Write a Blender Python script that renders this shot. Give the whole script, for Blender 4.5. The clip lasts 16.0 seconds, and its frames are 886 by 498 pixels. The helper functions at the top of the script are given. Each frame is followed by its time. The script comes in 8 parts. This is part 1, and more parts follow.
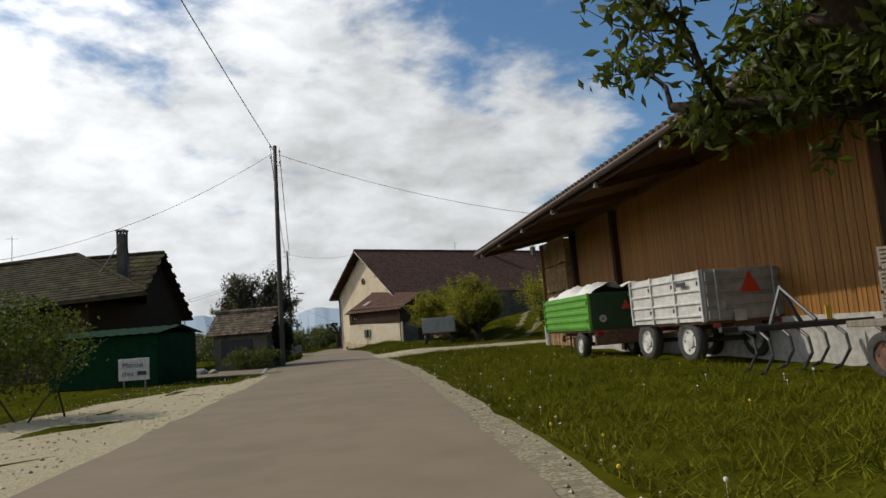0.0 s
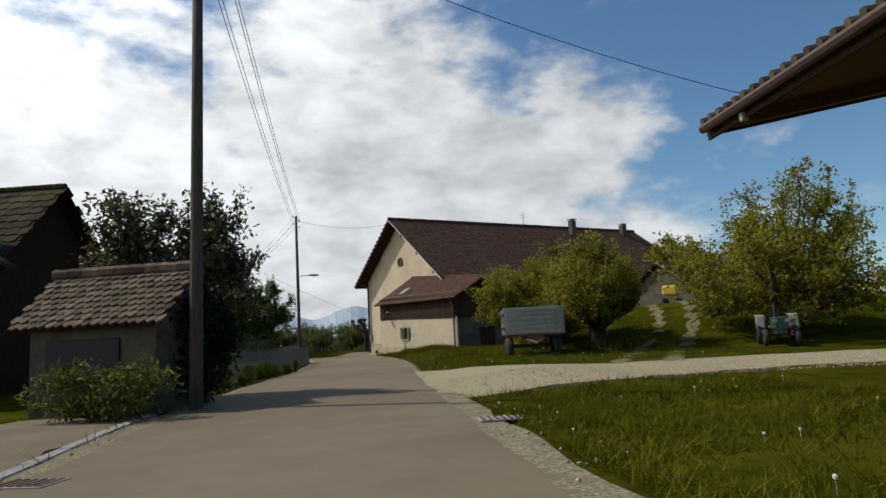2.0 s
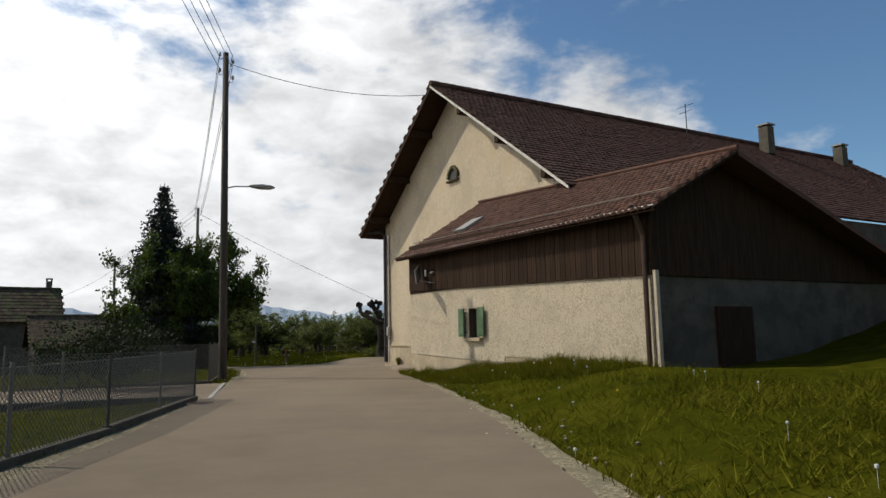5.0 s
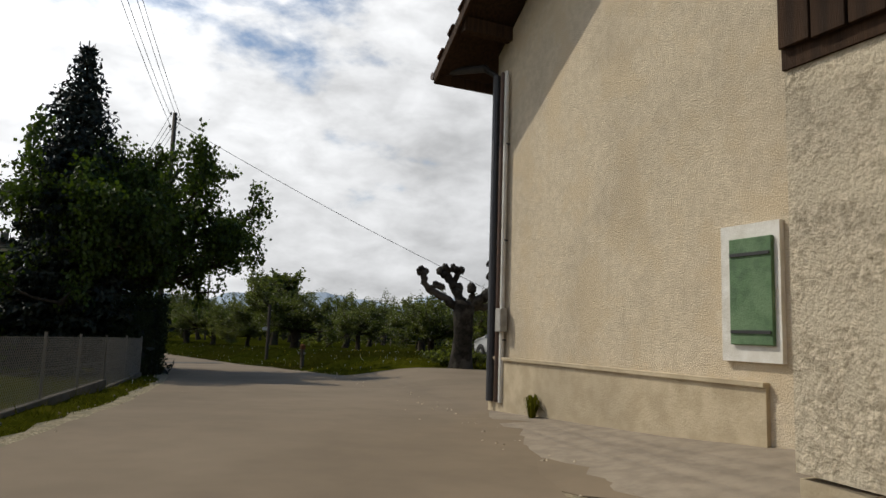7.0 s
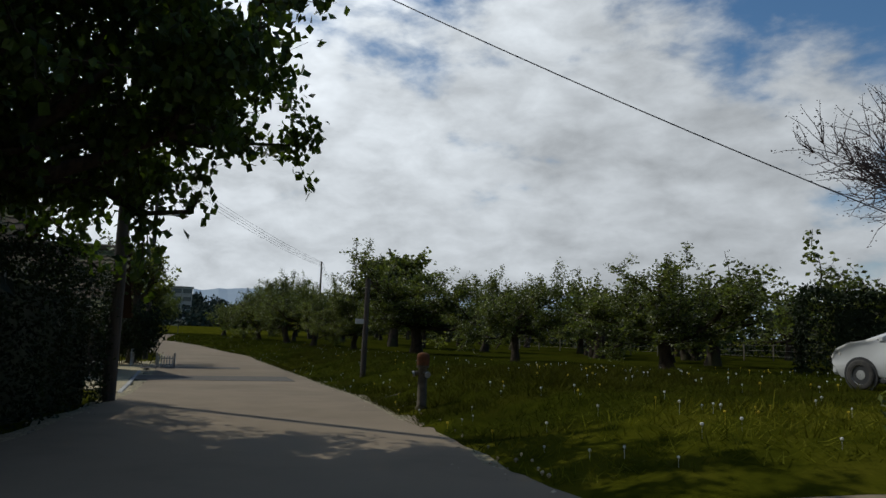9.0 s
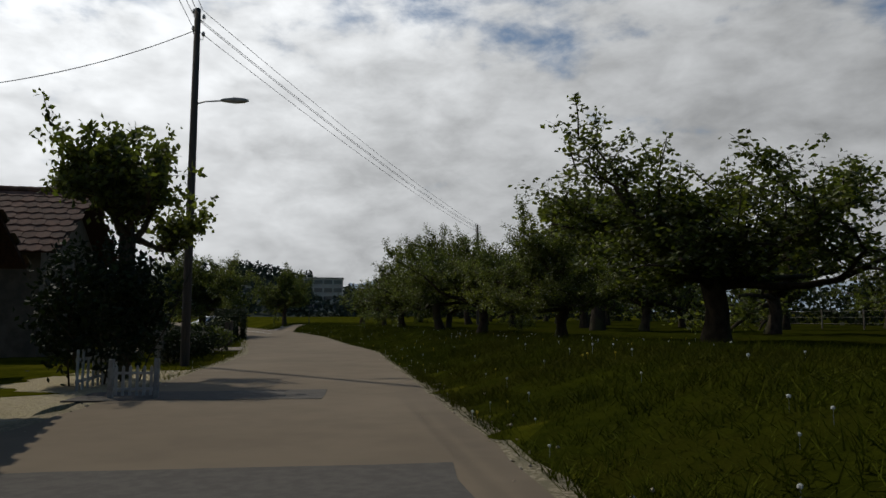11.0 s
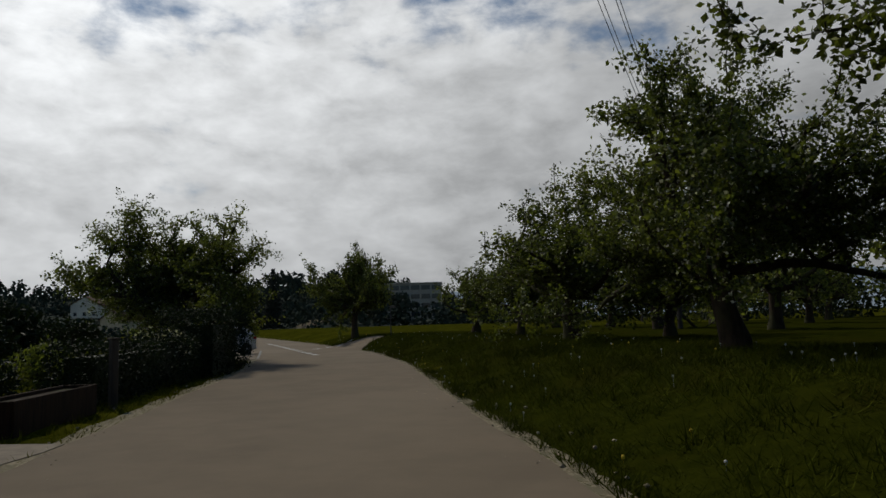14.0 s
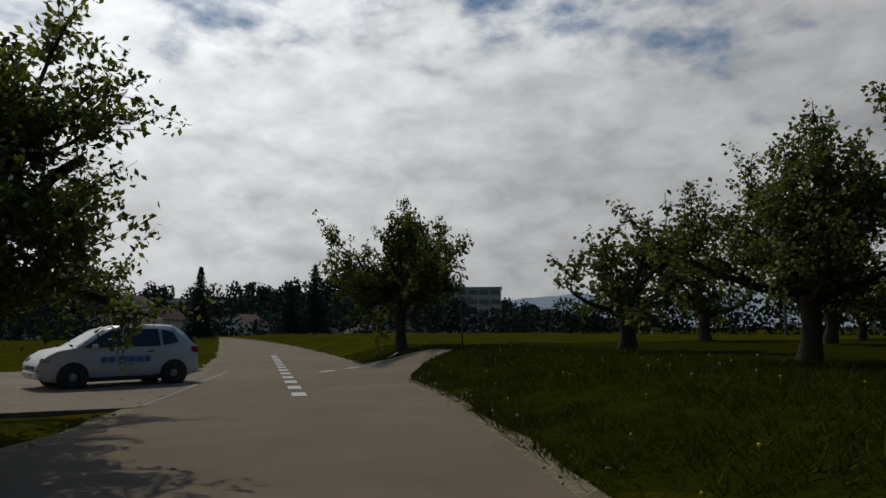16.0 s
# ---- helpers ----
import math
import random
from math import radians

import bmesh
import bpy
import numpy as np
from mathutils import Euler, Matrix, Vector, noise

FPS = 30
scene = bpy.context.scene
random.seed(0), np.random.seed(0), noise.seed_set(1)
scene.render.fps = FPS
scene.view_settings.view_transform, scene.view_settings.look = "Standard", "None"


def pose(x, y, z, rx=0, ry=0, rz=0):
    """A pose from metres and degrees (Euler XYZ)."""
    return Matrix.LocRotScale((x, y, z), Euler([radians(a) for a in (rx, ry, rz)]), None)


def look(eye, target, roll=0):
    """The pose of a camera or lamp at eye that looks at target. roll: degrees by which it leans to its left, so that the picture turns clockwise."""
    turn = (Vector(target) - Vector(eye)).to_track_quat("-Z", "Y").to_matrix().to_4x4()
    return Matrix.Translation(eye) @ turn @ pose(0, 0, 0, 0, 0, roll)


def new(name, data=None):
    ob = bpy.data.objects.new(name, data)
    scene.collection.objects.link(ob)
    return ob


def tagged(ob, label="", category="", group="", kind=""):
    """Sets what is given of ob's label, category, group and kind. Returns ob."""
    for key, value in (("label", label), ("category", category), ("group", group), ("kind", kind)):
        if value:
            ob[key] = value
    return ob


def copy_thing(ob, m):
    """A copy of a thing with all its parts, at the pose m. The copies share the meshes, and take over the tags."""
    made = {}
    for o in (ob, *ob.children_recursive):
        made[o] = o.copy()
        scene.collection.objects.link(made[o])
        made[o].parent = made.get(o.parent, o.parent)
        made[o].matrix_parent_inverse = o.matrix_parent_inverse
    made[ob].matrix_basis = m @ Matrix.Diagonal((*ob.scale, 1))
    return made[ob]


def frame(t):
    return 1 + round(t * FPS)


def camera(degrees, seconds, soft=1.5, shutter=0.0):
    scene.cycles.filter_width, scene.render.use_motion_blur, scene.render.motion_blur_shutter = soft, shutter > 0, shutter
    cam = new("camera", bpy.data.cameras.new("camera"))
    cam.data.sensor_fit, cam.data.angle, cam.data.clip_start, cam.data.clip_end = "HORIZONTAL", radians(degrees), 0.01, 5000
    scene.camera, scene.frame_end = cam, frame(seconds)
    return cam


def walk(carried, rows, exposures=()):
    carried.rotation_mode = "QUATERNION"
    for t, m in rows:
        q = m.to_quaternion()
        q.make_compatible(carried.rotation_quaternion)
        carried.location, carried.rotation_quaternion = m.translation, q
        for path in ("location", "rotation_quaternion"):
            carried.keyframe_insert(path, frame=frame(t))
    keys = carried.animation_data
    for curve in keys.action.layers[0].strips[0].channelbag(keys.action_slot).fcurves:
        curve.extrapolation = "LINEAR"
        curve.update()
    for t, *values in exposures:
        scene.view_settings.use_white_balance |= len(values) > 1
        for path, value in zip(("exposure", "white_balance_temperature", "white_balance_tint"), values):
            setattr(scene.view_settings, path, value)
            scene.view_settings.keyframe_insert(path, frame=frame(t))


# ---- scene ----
cam = camera(66.0, 16.0)
# seconds, eye, target, roll
PATH = [
    (0, (-0.361, -12.086, 3.113), (0.439, -2.193, 4.331), -4.35),
    (0.5, (-0.595, -6.503, 3.083), (0.035, 3.404, 4.287), -2.58),
    (1, (-0.875, -0.961, 3.148), (-0.492, 8.949, 4.430), -2.46),
    (1.5, (-1.097, 4.707, 3.208), (-0.818, 14.619, 4.504), -3.26),
    (2, (-1.380, 10.357, 3.246), (-1.112, 20.272, 4.520), -2.93),
    (2.5, (-1.672, 15.720, 3.306), (-1.399, 25.635, 4.574), -2.64),
    (3, (-1.990, 20.620, 3.330), (-1.743, 30.537, 4.592), -2.62),
    (3.2, (-2.209, 22.581, 3.359), (-1.972, 32.490, 4.683), -1.30),
    (5.3, (-4.157, 44.923, 3.235), (-4.316, 54.844, 4.482), -0.71),
    (5.5, (-4.399, 46.997, 3.242), (-4.649, 56.918, 4.470), -0.14),
    (6, (-5.035, 52.248, 3.259), (-5.472, 62.159, 4.510), 1.06),
    (6.5, (-5.750, 57.385, 3.304), (-6.415, 67.293, 4.478), 1.57),
    (7, (-6.621, 62.340, 3.328), (-7.597, 72.220, 4.518), 1.83),
    (7.5, (-7.651, 67.120, 3.277), (-8.978, 76.964, 4.436), 1.56),
    (8, (-8.817, 71.853, 3.263), (-10.530, 81.636, 4.426), 1.02),
    (8.5, (-10.250, 76.479, 3.146), (-12.431, 86.171, 4.291), 1.21),
    (9, (-12.056, 80.728, 3.037), (-14.820, 90.271, 4.167), 2.11),
    (9.5, (-14.126, 85.444, 2.949), (-17.609, 94.761, 3.979), 2.28),
    (10, (-17.055, 90.487, 2.714), (-21.057, 99.596, 3.714), 2.64),
    (10.2, (-18.240, 92.453, 2.601), (-22.407, 101.490, 3.581), 2.42),
    (12.3, (-28.715, 109.359, 2.007), (-34.137, 117.720, 2.840), -2.50),
    (12.5, (-29.908, 110.948, 2.078), (-35.432, 119.239, 2.938), -2.07),
    (13, (-32.724, 114.317, 1.941), (-38.473, 122.449, 2.838), -1.36),
    (13.5, (-35.754, 117.914, 1.827), (-41.621, 125.956, 2.781), -1.83),
    (14, (-38.972, 121.683, 1.787), (-44.881, 129.686, 2.808), -1.70),
    (14.5, (-42.219, 125.394, 1.742), (-48.216, 133.325, 2.802), -1.65),
    (15, (-45.511, 129.057, 1.632), (-51.649, 136.872, 2.749), -2.00),
    (15.5, (-48.796, 132.481, 1.640), (-55.100, 140.157, 2.799), -0.61),
    (16, (-52.112, 135.769, 1.605), (-58.630, 143.266, 2.755), -0.32),
]
EXPOSURES = [(0.0, -0.15, 6400, 9), (3.2, -0.2, 6350, 8), (5.3, -0.12, 6500, 10), (7.2, -0.27, 6450, 10), (8.0, -0.44, 6200, 8), (8.5, -0.57, 6050, 7), (9.2, -0.6, 6080, 7), (10.2, -0.76, 6300, 9), (12.3, -1.2, 6420, 9), (14.2, -1.26, 6420, 9), (16.0, -1.25, 6420, 9)]
walk(cam, [(t, look(eye, target, roll)) for t, eye, target, roll in PATH], EXPOSURES)

# ---- sky and sun ----
SUN_YAW, SUN_UP = 72.0, 46.0
sun_dir = Vector((-math.sin(radians(SUN_YAW)) * math.cos(radians(SUN_UP)), math.cos(radians(SUN_YAW)) * math.cos(radians(SUN_UP)), math.sin(radians(SUN_UP))))


def build_world():
    w = bpy.data.worlds.new("sky")
    scene.world = w
    w.use_nodes = True
    nt = w.node_tree
    n, ln = nt.nodes, nt.links
    n.clear()
    out = n.new("ShaderNodeOutputWorld")
    bg = n.new("ShaderNodeBackground")
    sky = n.new("ShaderNodeTexSky")
    sky.sky_type, sky.sun_disc = "NISHITA", False
    sky.sun_elevation, sky.sun_rotation = radians(SUN_UP), radians(-SUN_YAW)
    sky.air_density, sky.dust_density, sky.ozone_density, sky.altitude = 1.1, 0.2, 2.0, 500
    co = n.new("ShaderNodeTexCoord")
    sep = n.new("ShaderNodeSeparateXYZ")
    ln.new(co.outputs["Generated"], sep.inputs[0])

    def math_node(op, a, b=None, c=None):
        m = n.new("ShaderNodeMath")
        m.operation = op
        for k, v in enumerate((a, b, c)):
            if v is None:
                continue
            if isinstance(v, (int, float)):
                m.inputs[k].default_value = v
            else:
                ln.new(v, m.inputs[k])
        return m.outputs[0]

    up = math_node("MAXIMUM", math_node("ADD", sep.outputs[2], 0.22), 0.16)
    comb = n.new("ShaderNodeCombineXYZ")
    ln.new(math_node("DIVIDE", sep.outputs[0], up), comb.inputs[0])
    ln.new(math_node("DIVIDE", sep.outputs[1], up), comb.inputs[1])
    mapping = n.new("ShaderNodeMapping")
    mapping.inputs["Rotation"].default_value = (0, 0, radians(24))
    mapping.inputs["Scale"].default_value = (0.9, 1.25, 1.0)
    ln.new(comb.outputs[0], mapping.inputs[0])

    # heaped clouds keep their size towards the horizon and lie in long soft rows
    heap = n.new("ShaderNodeMapping")
    heap.inputs["Scale"].default_value = (1.0, 1.0, 2.0)
    ln.new(co.outputs["Generated"], heap.inputs[0])

    def noise_node(scale, detail, rough, distort=0.0, around=False):
        t = n.new("ShaderNodeTexNoise")
        t.inputs["Scale"].default_value, t.inputs["Detail"].default_value = scale, detail
        t.inputs["Roughness"].default_value, t.inputs["Distortion"].default_value = rough, distort
        ln.new((heap if around else mapping).outputs[0], t.inputs["Vector"])
        return t.outputs["Fac"]

    big, mid, fine = noise_node(0.6, 3, 0.5), noise_node(4.6, 8, 0.56, 0.1, True), noise_node(13.0, 6, 0.55, 0.2, True)
    # more cloud towards the sun side, more blue to the north-east
    side = math_node("ADD", math_node("MINIMUM", math_node("MULTIPLY", sep.outputs[0], -0.3), 0.03), math_node("MULTIPLY", math_node("MAXIMUM", math_node("SUBTRACT", sep.outputs[0], 0.08), 0.0), -0.5))
    cover = math_node("ADD", math_node("MULTIPLY", big, 0.35), math_node("MULTIPLY", math_node("SUBTRACT", mid, 0.16), 0.86))
    cover = math_node("ADD", cover, math_node("MULTIPLY", fine, 0.3))
    cover = math_node("ADD", cover, side)
    low = math_node("MULTIPLY", math_node("SUBTRACT", 0.3, sep.outputs[2]), 0.75)
    cover = math_node("ADD", cover, low)
    ramp = n.new("ShaderNodeMapRange")
    ramp.interpolation_type = "SMOOTHSTEP"
    ramp.inputs["From Min"].default_value, ramp.inputs["From Max"].default_value = 0.38, 0.6
    ln.new(cover, ramp.inputs["Value"])
    shade = n.new("ShaderNodeMapRange")
    shade.inputs["From Min"].default_value, shade.inputs["From Max"].default_value = 0.36, 0.64
    shade.inputs["To Min"].default_value, shade.inputs["To Max"].default_value = 0.68, 1.12
    grain = math_node("ADD", math_node("MULTIPLY", noise_node(4.0, 6, 0.55, 0.0, True), 0.48), math_node("MULTIPLY", noise_node(13.0, 6, 0.56, 0.2, True), 0.52))
    ln.new(grain, shade.inputs["Value"])
    # brighter near the sun
    dot = n.new("ShaderNodeVectorMath")
    dot.operation = "DOT_PRODUCT"
    ln.new(co.outputs["Generated"], dot.inputs[0])
    dot.inputs[1].default_value = sun_dir
    glow = math_node("POWER", math_node("MAXIMUM", dot.outputs["Value"], 0.0), 3.4)
    level = math_node("MULTIPLY", shade.outputs[0], math_node("ADD", math_node("MULTIPLY", glow, 19.0), CLOUD))
    cloud = n.new("ShaderNodeMix")
    cloud.data_type = "RGBA"
    cloud.blend_type = "MULTIPLY"
    cloud.inputs["Factor"].default_value = 1.0
    cloud.inputs["A"].default_value = (0.98, 0.99, 1.0, 1)
    ln.new(level, cloud.inputs["B"])
    mix = n.new("ShaderNodeMix")
    mix.data_type = "RGBA"
    ln.new(ramp.outputs[0], mix.inputs["Factor"])
    tint = n.new("ShaderNodeMix")
    tint.data_type, tint.blend_type = "RGBA", "MULTIPLY"
    tint.inputs["Factor"].default_value = 1.0
    ln.new(sky.outputs[0], tint.inputs["A"])
    tint.inputs["B"].default_value = (0.78, 0.97, 1.06, 1)
    ln.new(tint.outputs["Result"], mix.inputs["A"])
    ln.new(cloud.outputs["Result"], mix.inputs["B"])
    ln.new(mix.outputs["Result"], bg.inputs["Color"])
    bg.inputs["Strength"].default_value = 0.1
    ln.new(bg.outputs[0], out.inputs[0])


CLOUD = 7.9
build_world()
lamp = new("sun", bpy.data.lights.new("sun", "SUN"))
lamp.data.energy, lamp.data.angle, lamp.data.color = 3.4, radians(0.6), (1.0, 0.925, 0.79)
lamp.rotation_mode = "QUATERNION"
lamp.rotation_quaternion = sun_dir.to_track_quat("Z", "Y")


# ---- materials ----
def mat(name, a, b=None, scale=4.0, rough=0.85, bump=0.0, bscale=None, metal=0.0, c=None, stretch=(1, 1, 1), per_object=0.0, per_island=0.0, transmit=0.0, spec=0.5, detail=6.0, stain=0.0):
    """Noise between two colours at one scale, large patches of a third, bump, and a random tint per object or island."""
    m = bpy.data.materials.new(name)
    m.use_nodes = True
    nt = m.node_tree
    n, ln = nt.nodes, nt.links
    bsdf = n["Principled BSDF"]
    bsdf.inputs["Roughness"].default_value, bsdf.inputs["Metallic"].default_value = rough, metal
    bsdf.inputs["Specular IOR Level"].default_value = spec
    co = n.new("ShaderNodeTexCoord")
    mp = n.new("ShaderNodeMapping")
    mp.inputs["Scale"].default_value = stretch
    ln.new(co.outputs["Object"], mp.inputs[0])
    b = b or tuple(v * 0.75 for v in a)

    def tex(s, d=detail):
        t = n.new("ShaderNodeTexNoise")
        t.inputs["Scale"].default_value, t.inputs["Detail"].default_value, t.inputs["Roughness"].default_value = s, d, 0.62
        ln.new(mp.outputs[0], t.inputs["Vector"])
        return t.outputs["Fac"]

    def blend(fac, x, y, kind="MIX"):
        k = n.new("ShaderNodeMix")
        k.data_type, k.blend_type = "RGBA", kind
        for sock, v in (("Factor", fac), ("A", x), ("B", y)):
            if isinstance(v, (tuple, list)):
                k.inputs[sock].default_value = (*v[:3], 1)
            elif isinstance(v, (int, float)):
                k.inputs[sock].default_value = v
            else:
                ln.new(v, k.inputs[sock])
        return k.outputs["Result"]

    def spread(fac, lo, hi, to_lo=0.0, to_hi=1.0):
        r = n.new("ShaderNodeMapRange")
        r.interpolation_type = "SMOOTHSTEP"
        for key, v in (("From Min", lo), ("From Max", hi), ("To Min", to_lo), ("To Max", to_hi)):
            r.inputs[key].default_value = v
        ln.new(fac, r.inputs["Value"])
        return r.outputs[0]

    col = blend(spread(tex(scale), 0.35, 0.65), a, b)
    if c:
        col = blend(spread(tex(scale * 0.17, 4), 0.47, 0.62), col, c)
    if stain:
        col = blend(spread(tex(scale * 0.05 + 0.2, 5), 0.4, 0.7, 0.0, stain), col, tuple(v * 0.45 for v in a))
    if per_object:
        info = n.new("ShaderNodeObjectInfo")
        r = n.new("ShaderNodeMapRange")
        r.inputs["To Min"].default_value, r.inputs["To Max"].default_value = 1 - per_object, 1 + per_object
        ln.new(info.outputs["Random"], r.inputs["Value"])
        col = blend(1.0, col, r.outputs[0], "MULTIPLY")
    if per_island:
        geo = n.new("ShaderNodeNewGeometry")
        r = n.new("ShaderNodeMapRange")
        r.inputs["To Min"].default_value, r.inputs["To Max"].default_value = 1 - per_island, 1 + per_island
        ln.new(geo.outputs["Random Per Island"], r.inputs["Value"])
        col = blend(1.0, col, r.outputs[0], "MULTIPLY")
    ln.new(col, bsdf.inputs["Base Color"])
    if bump:
        bp = n.new("ShaderNodeBump")
        bp.inputs["Strength"].default_value, bp.inputs["Distance"].default_value = min(bump, 1.0), 0.02 * max(1.0, bump)
        ln.new(tex(bscale or scale * 3), bp.inputs["Height"])
        ln.new(bp.outputs[0], bsdf.inputs["Normal"])
    if transmit:
        tr = n.new("ShaderNodeBsdfTranslucent")
        ms = n.new("ShaderNodeMixShader")
        ms.inputs[0].default_value = transmit
        ln.new(blend(1.0, col, (1.5, 1.6, 0.7), "MULTIPLY"), tr.inputs["Color"])
        ln.new(bsdf.outputs[0], ms.inputs[1])
        ln.new(tr.outputs[0], ms.inputs[2])
        ln.new(ms.outputs[0], n["Material Output"].inputs["Surface"])
    return m


def flat(name, col, rough=0.6, metal=0.0, spec=0.5):
    return mat(name, col, tuple(v * 0.86 for v in col), scale=9, rough=rough, metal=metal, spec=spec)


def glass_mat(name, col=(0.03, 0.04, 0.05)):
    m = bpy.data.materials.new(name)
    m.use_nodes = True
    b = m.node_tree.nodes["Principled BSDF"]
    b.inputs["Base Color"].default_value = (*col, 1)
    b.inputs["Roughness"].default_value, b.inputs["Specular IOR Level"].default_value = 0.06, 0.4
    return m


M = {}
M["asphalt"] = mat("asphalt", (0.22, 0.172, 0.117), (0.198, 0.155, 0.106), 1.3, 0.92, 0.0, 90, c=(0.23, 0.181, 0.124), stain=0.25, detail=3.0, spec=0.12)
M["patch"] = mat("asphalt_patch", (0.125, 0.112, 0.095), (0.1, 0.09, 0.078), 7, 0.92, 0.25, 24, detail=3.0, spec=0.12)
M["gravel"] = mat("gravel", (0.54, 0.46, 0.285), (0.22, 0.185, 0.11), 34, 0.95, 1.0, 50, c=(0.42, 0.35, 0.235), spec=0.1)
M["pebbles"] = mat("pebble_stone", (0.46, 0.39, 0.29), (0.36, 0.29, 0.2), 12, 0.95, 0.3, 60, per_island=0.5, spec=0.1)
M["verge"] = mat("gravel_edge", (0.38, 0.32, 0.22), (0.15, 0.13, 0.07), 22, 0.95, 0.6, 60, c=(0.2, 0.175, 0.11), spec=0.1)
M["rut"] = mat("worn_rut", (0.27, 0.225, 0.125), (0.075, 0.078, 0.02), 7, 0.95, 0.6, 50, c=(0.2, 0.17, 0.09), spec=0.05)
M["ground"] = mat("meadow_ground", (0.052, 0.054, 0.004), (0.034, 0.038, 0.003), 3.0, 0.95, 0.9, 14, c=(0.068, 0.066, 0.006), detail=3.0, spec=0.0)
M["grass"] = mat("grass", (0.12, 0.12, 0.009), (0.072, 0.078, 0.006), 0.6, 0.9, per_island=0.4, transmit=0.12, c=(0.115, 0.11, 0.01), spec=0.03)
M["plaster"] = mat("plaster", (0.65, 0.55, 0.4), (0.56, 0.47, 0.338), 7, 0.95, 1.0, 46, c=(0.6, 0.49, 0.335), stain=0.35, spec=0.1)
M["rough_plaster"] = mat("rough_plaster", (0.68, 0.585, 0.43), (0.4, 0.335, 0.235), 26, 0.97, 1.0, 34, c=(0.58, 0.5, 0.365), stain=0.3, spec=0.1)
M["plinth"] = mat("plinth", (0.52, 0.43, 0.29), (0.42, 0.34, 0.22), 3, 0.95, 0.4, 30, stain=0.4)
# also stands in for shade on farmhouse walls turned from the sun
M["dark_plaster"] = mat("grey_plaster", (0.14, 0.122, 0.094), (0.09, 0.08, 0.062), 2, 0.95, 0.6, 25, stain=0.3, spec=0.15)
M["white_wall"] = mat("whitewash", (0.72, 0.7, 0.64), (0.6, 0.57, 0.5), 3, 0.9, 0.3, 20, stain=0.25)
M["tile"] = mat("roof_tile", (0.12, 0.06, 0.04), (0.08, 0.043, 0.032), 5, 0.9, 0.5, 30, per_object=0.25, per_island=0.3, c=(0.1, 0.058, 0.042), spec=0.2)
M["old_tile"] = mat("mossy_tile", (0.13, 0.094, 0.062), (0.085, 0.062, 0.042), 5, 0.95, 0.5, 30, per_object=0.25, per_island=0.35, c=(0.1, 0.1, 0.045), spec=0.15)
M["faded_tile"] = mat("faded_clay_tile", (0.185, 0.135, 0.098), (0.1, 0.074, 0.055), 5, 0.95, 0.5, 30, per_object=0.2, per_island=0.4, c=(0.12, 0.1, 0.06), spec=0.15)
M["brown_wood"] = mat("brown_boards", (0.045, 0.024, 0.0125), (0.025, 0.0145, 0.0085), 3, 0.85, 0.4, 40, stretch=(6, 6, 0.5), per_object=0.25, per_island=0.2, spec=0.15)
M["barn_wood"] = mat("varnished_boards", (0.26, 0.118, 0.024), (0.185, 0.08, 0.017), 2.5, 0.65, 0.3, 30, stretch=(6, 6, 0.4), per_object=0.14, per_island=0.14, spec=0.3)
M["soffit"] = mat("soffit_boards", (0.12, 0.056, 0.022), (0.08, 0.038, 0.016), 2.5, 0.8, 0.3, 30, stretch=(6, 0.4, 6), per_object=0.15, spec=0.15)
M["crate_wood"] = mat("crate_wood", (0.4, 0.25, 0.11), (0.27, 0.16, 0.065), 3, 0.8, 0.4, 40, stretch=(6, 0.6, 6), per_object=0.25, per_island=0.25)
M["old_wood"] = mat("weathered_wood", (0.24, 0.2, 0.15), (0.15, 0.125, 0.1), 3, 0.9, 0.5, 40, stretch=(6, 6, 0.5), per_island=0.2)
M["pole_wood"] = mat("tarred_pole", (0.085, 0.065, 0.045), (0.05, 0.04, 0.03), 4, 0.85, 0.5, 40, stretch=(5, 5, 0.4))
M["bark"] = mat("bark", (0.07, 0.052, 0.036), (0.032, 0.025, 0.018), 9, 0.95, 1.0, 22, stretch=(1, 1, 0.35), c=(0.06, 0.058, 0.03), spec=0.1)
M["plane_bark"] = mat("plane_bark", (0.036, 0.031, 0.024), (0.016, 0.014, 0.011), 7, 0.95, 1.0, 22, c=(0.075, 0.067, 0.055), spec=0.1)
M["tractor_green"] = flat("faded_green_paint", (0.02, 0.075, 0.06), 0.45)
M["apron"] = mat("apron_concrete", (0.3, 0.252, 0.192), (0.24, 0.2, 0.152), 4, 0.95, 0.3, 30, stain=0.3, spec=0.1)
M["dark_tile"] = mat("dark_mossy_tile", (0.06, 0.046, 0.026), (0.038, 0.03, 0.018), 5, 0.95, 0.5, 30, per_object=0.25, per_island=0.35, c=(0.055, 0.055, 0.022), spec=0.1)
# uncut meadow and its blades: darker than the mown grass to carry shade
M["meadow"] = mat("uncut_shaded_meadow", (0.03, 0.034, 0.003), (0.019, 0.023, 0.002), 3.0, 0.95, 0.9, 14, c=(0.027, 0.028, 0.003), detail=3.0, spec=0.0)
M["shaded_long_grass"] = mat("shaded_long_grass", (0.066, 0.076, 0.006), (0.038, 0.045, 0.004), 0.6, 0.9, per_island=0.4, transmit=0.12, c=(0.05, 0.05, 0.005), spec=0.03)
# shed plaster darkened: the shade on its gable is put into the colour
M["shed_wall"] = mat("shade_toned_plaster", (0.055, 0.047, 0.036), (0.034, 0.029, 0.023), 2, 0.95, 0.6, 25, c=(0.075, 0.065, 0.05), stain=0.3, spec=0.1)
M["twig"] = mat("twigs", (0.1, 0.075, 0.07), (0.06, 0.047, 0.044), 5, 0.9, spec=0.1)
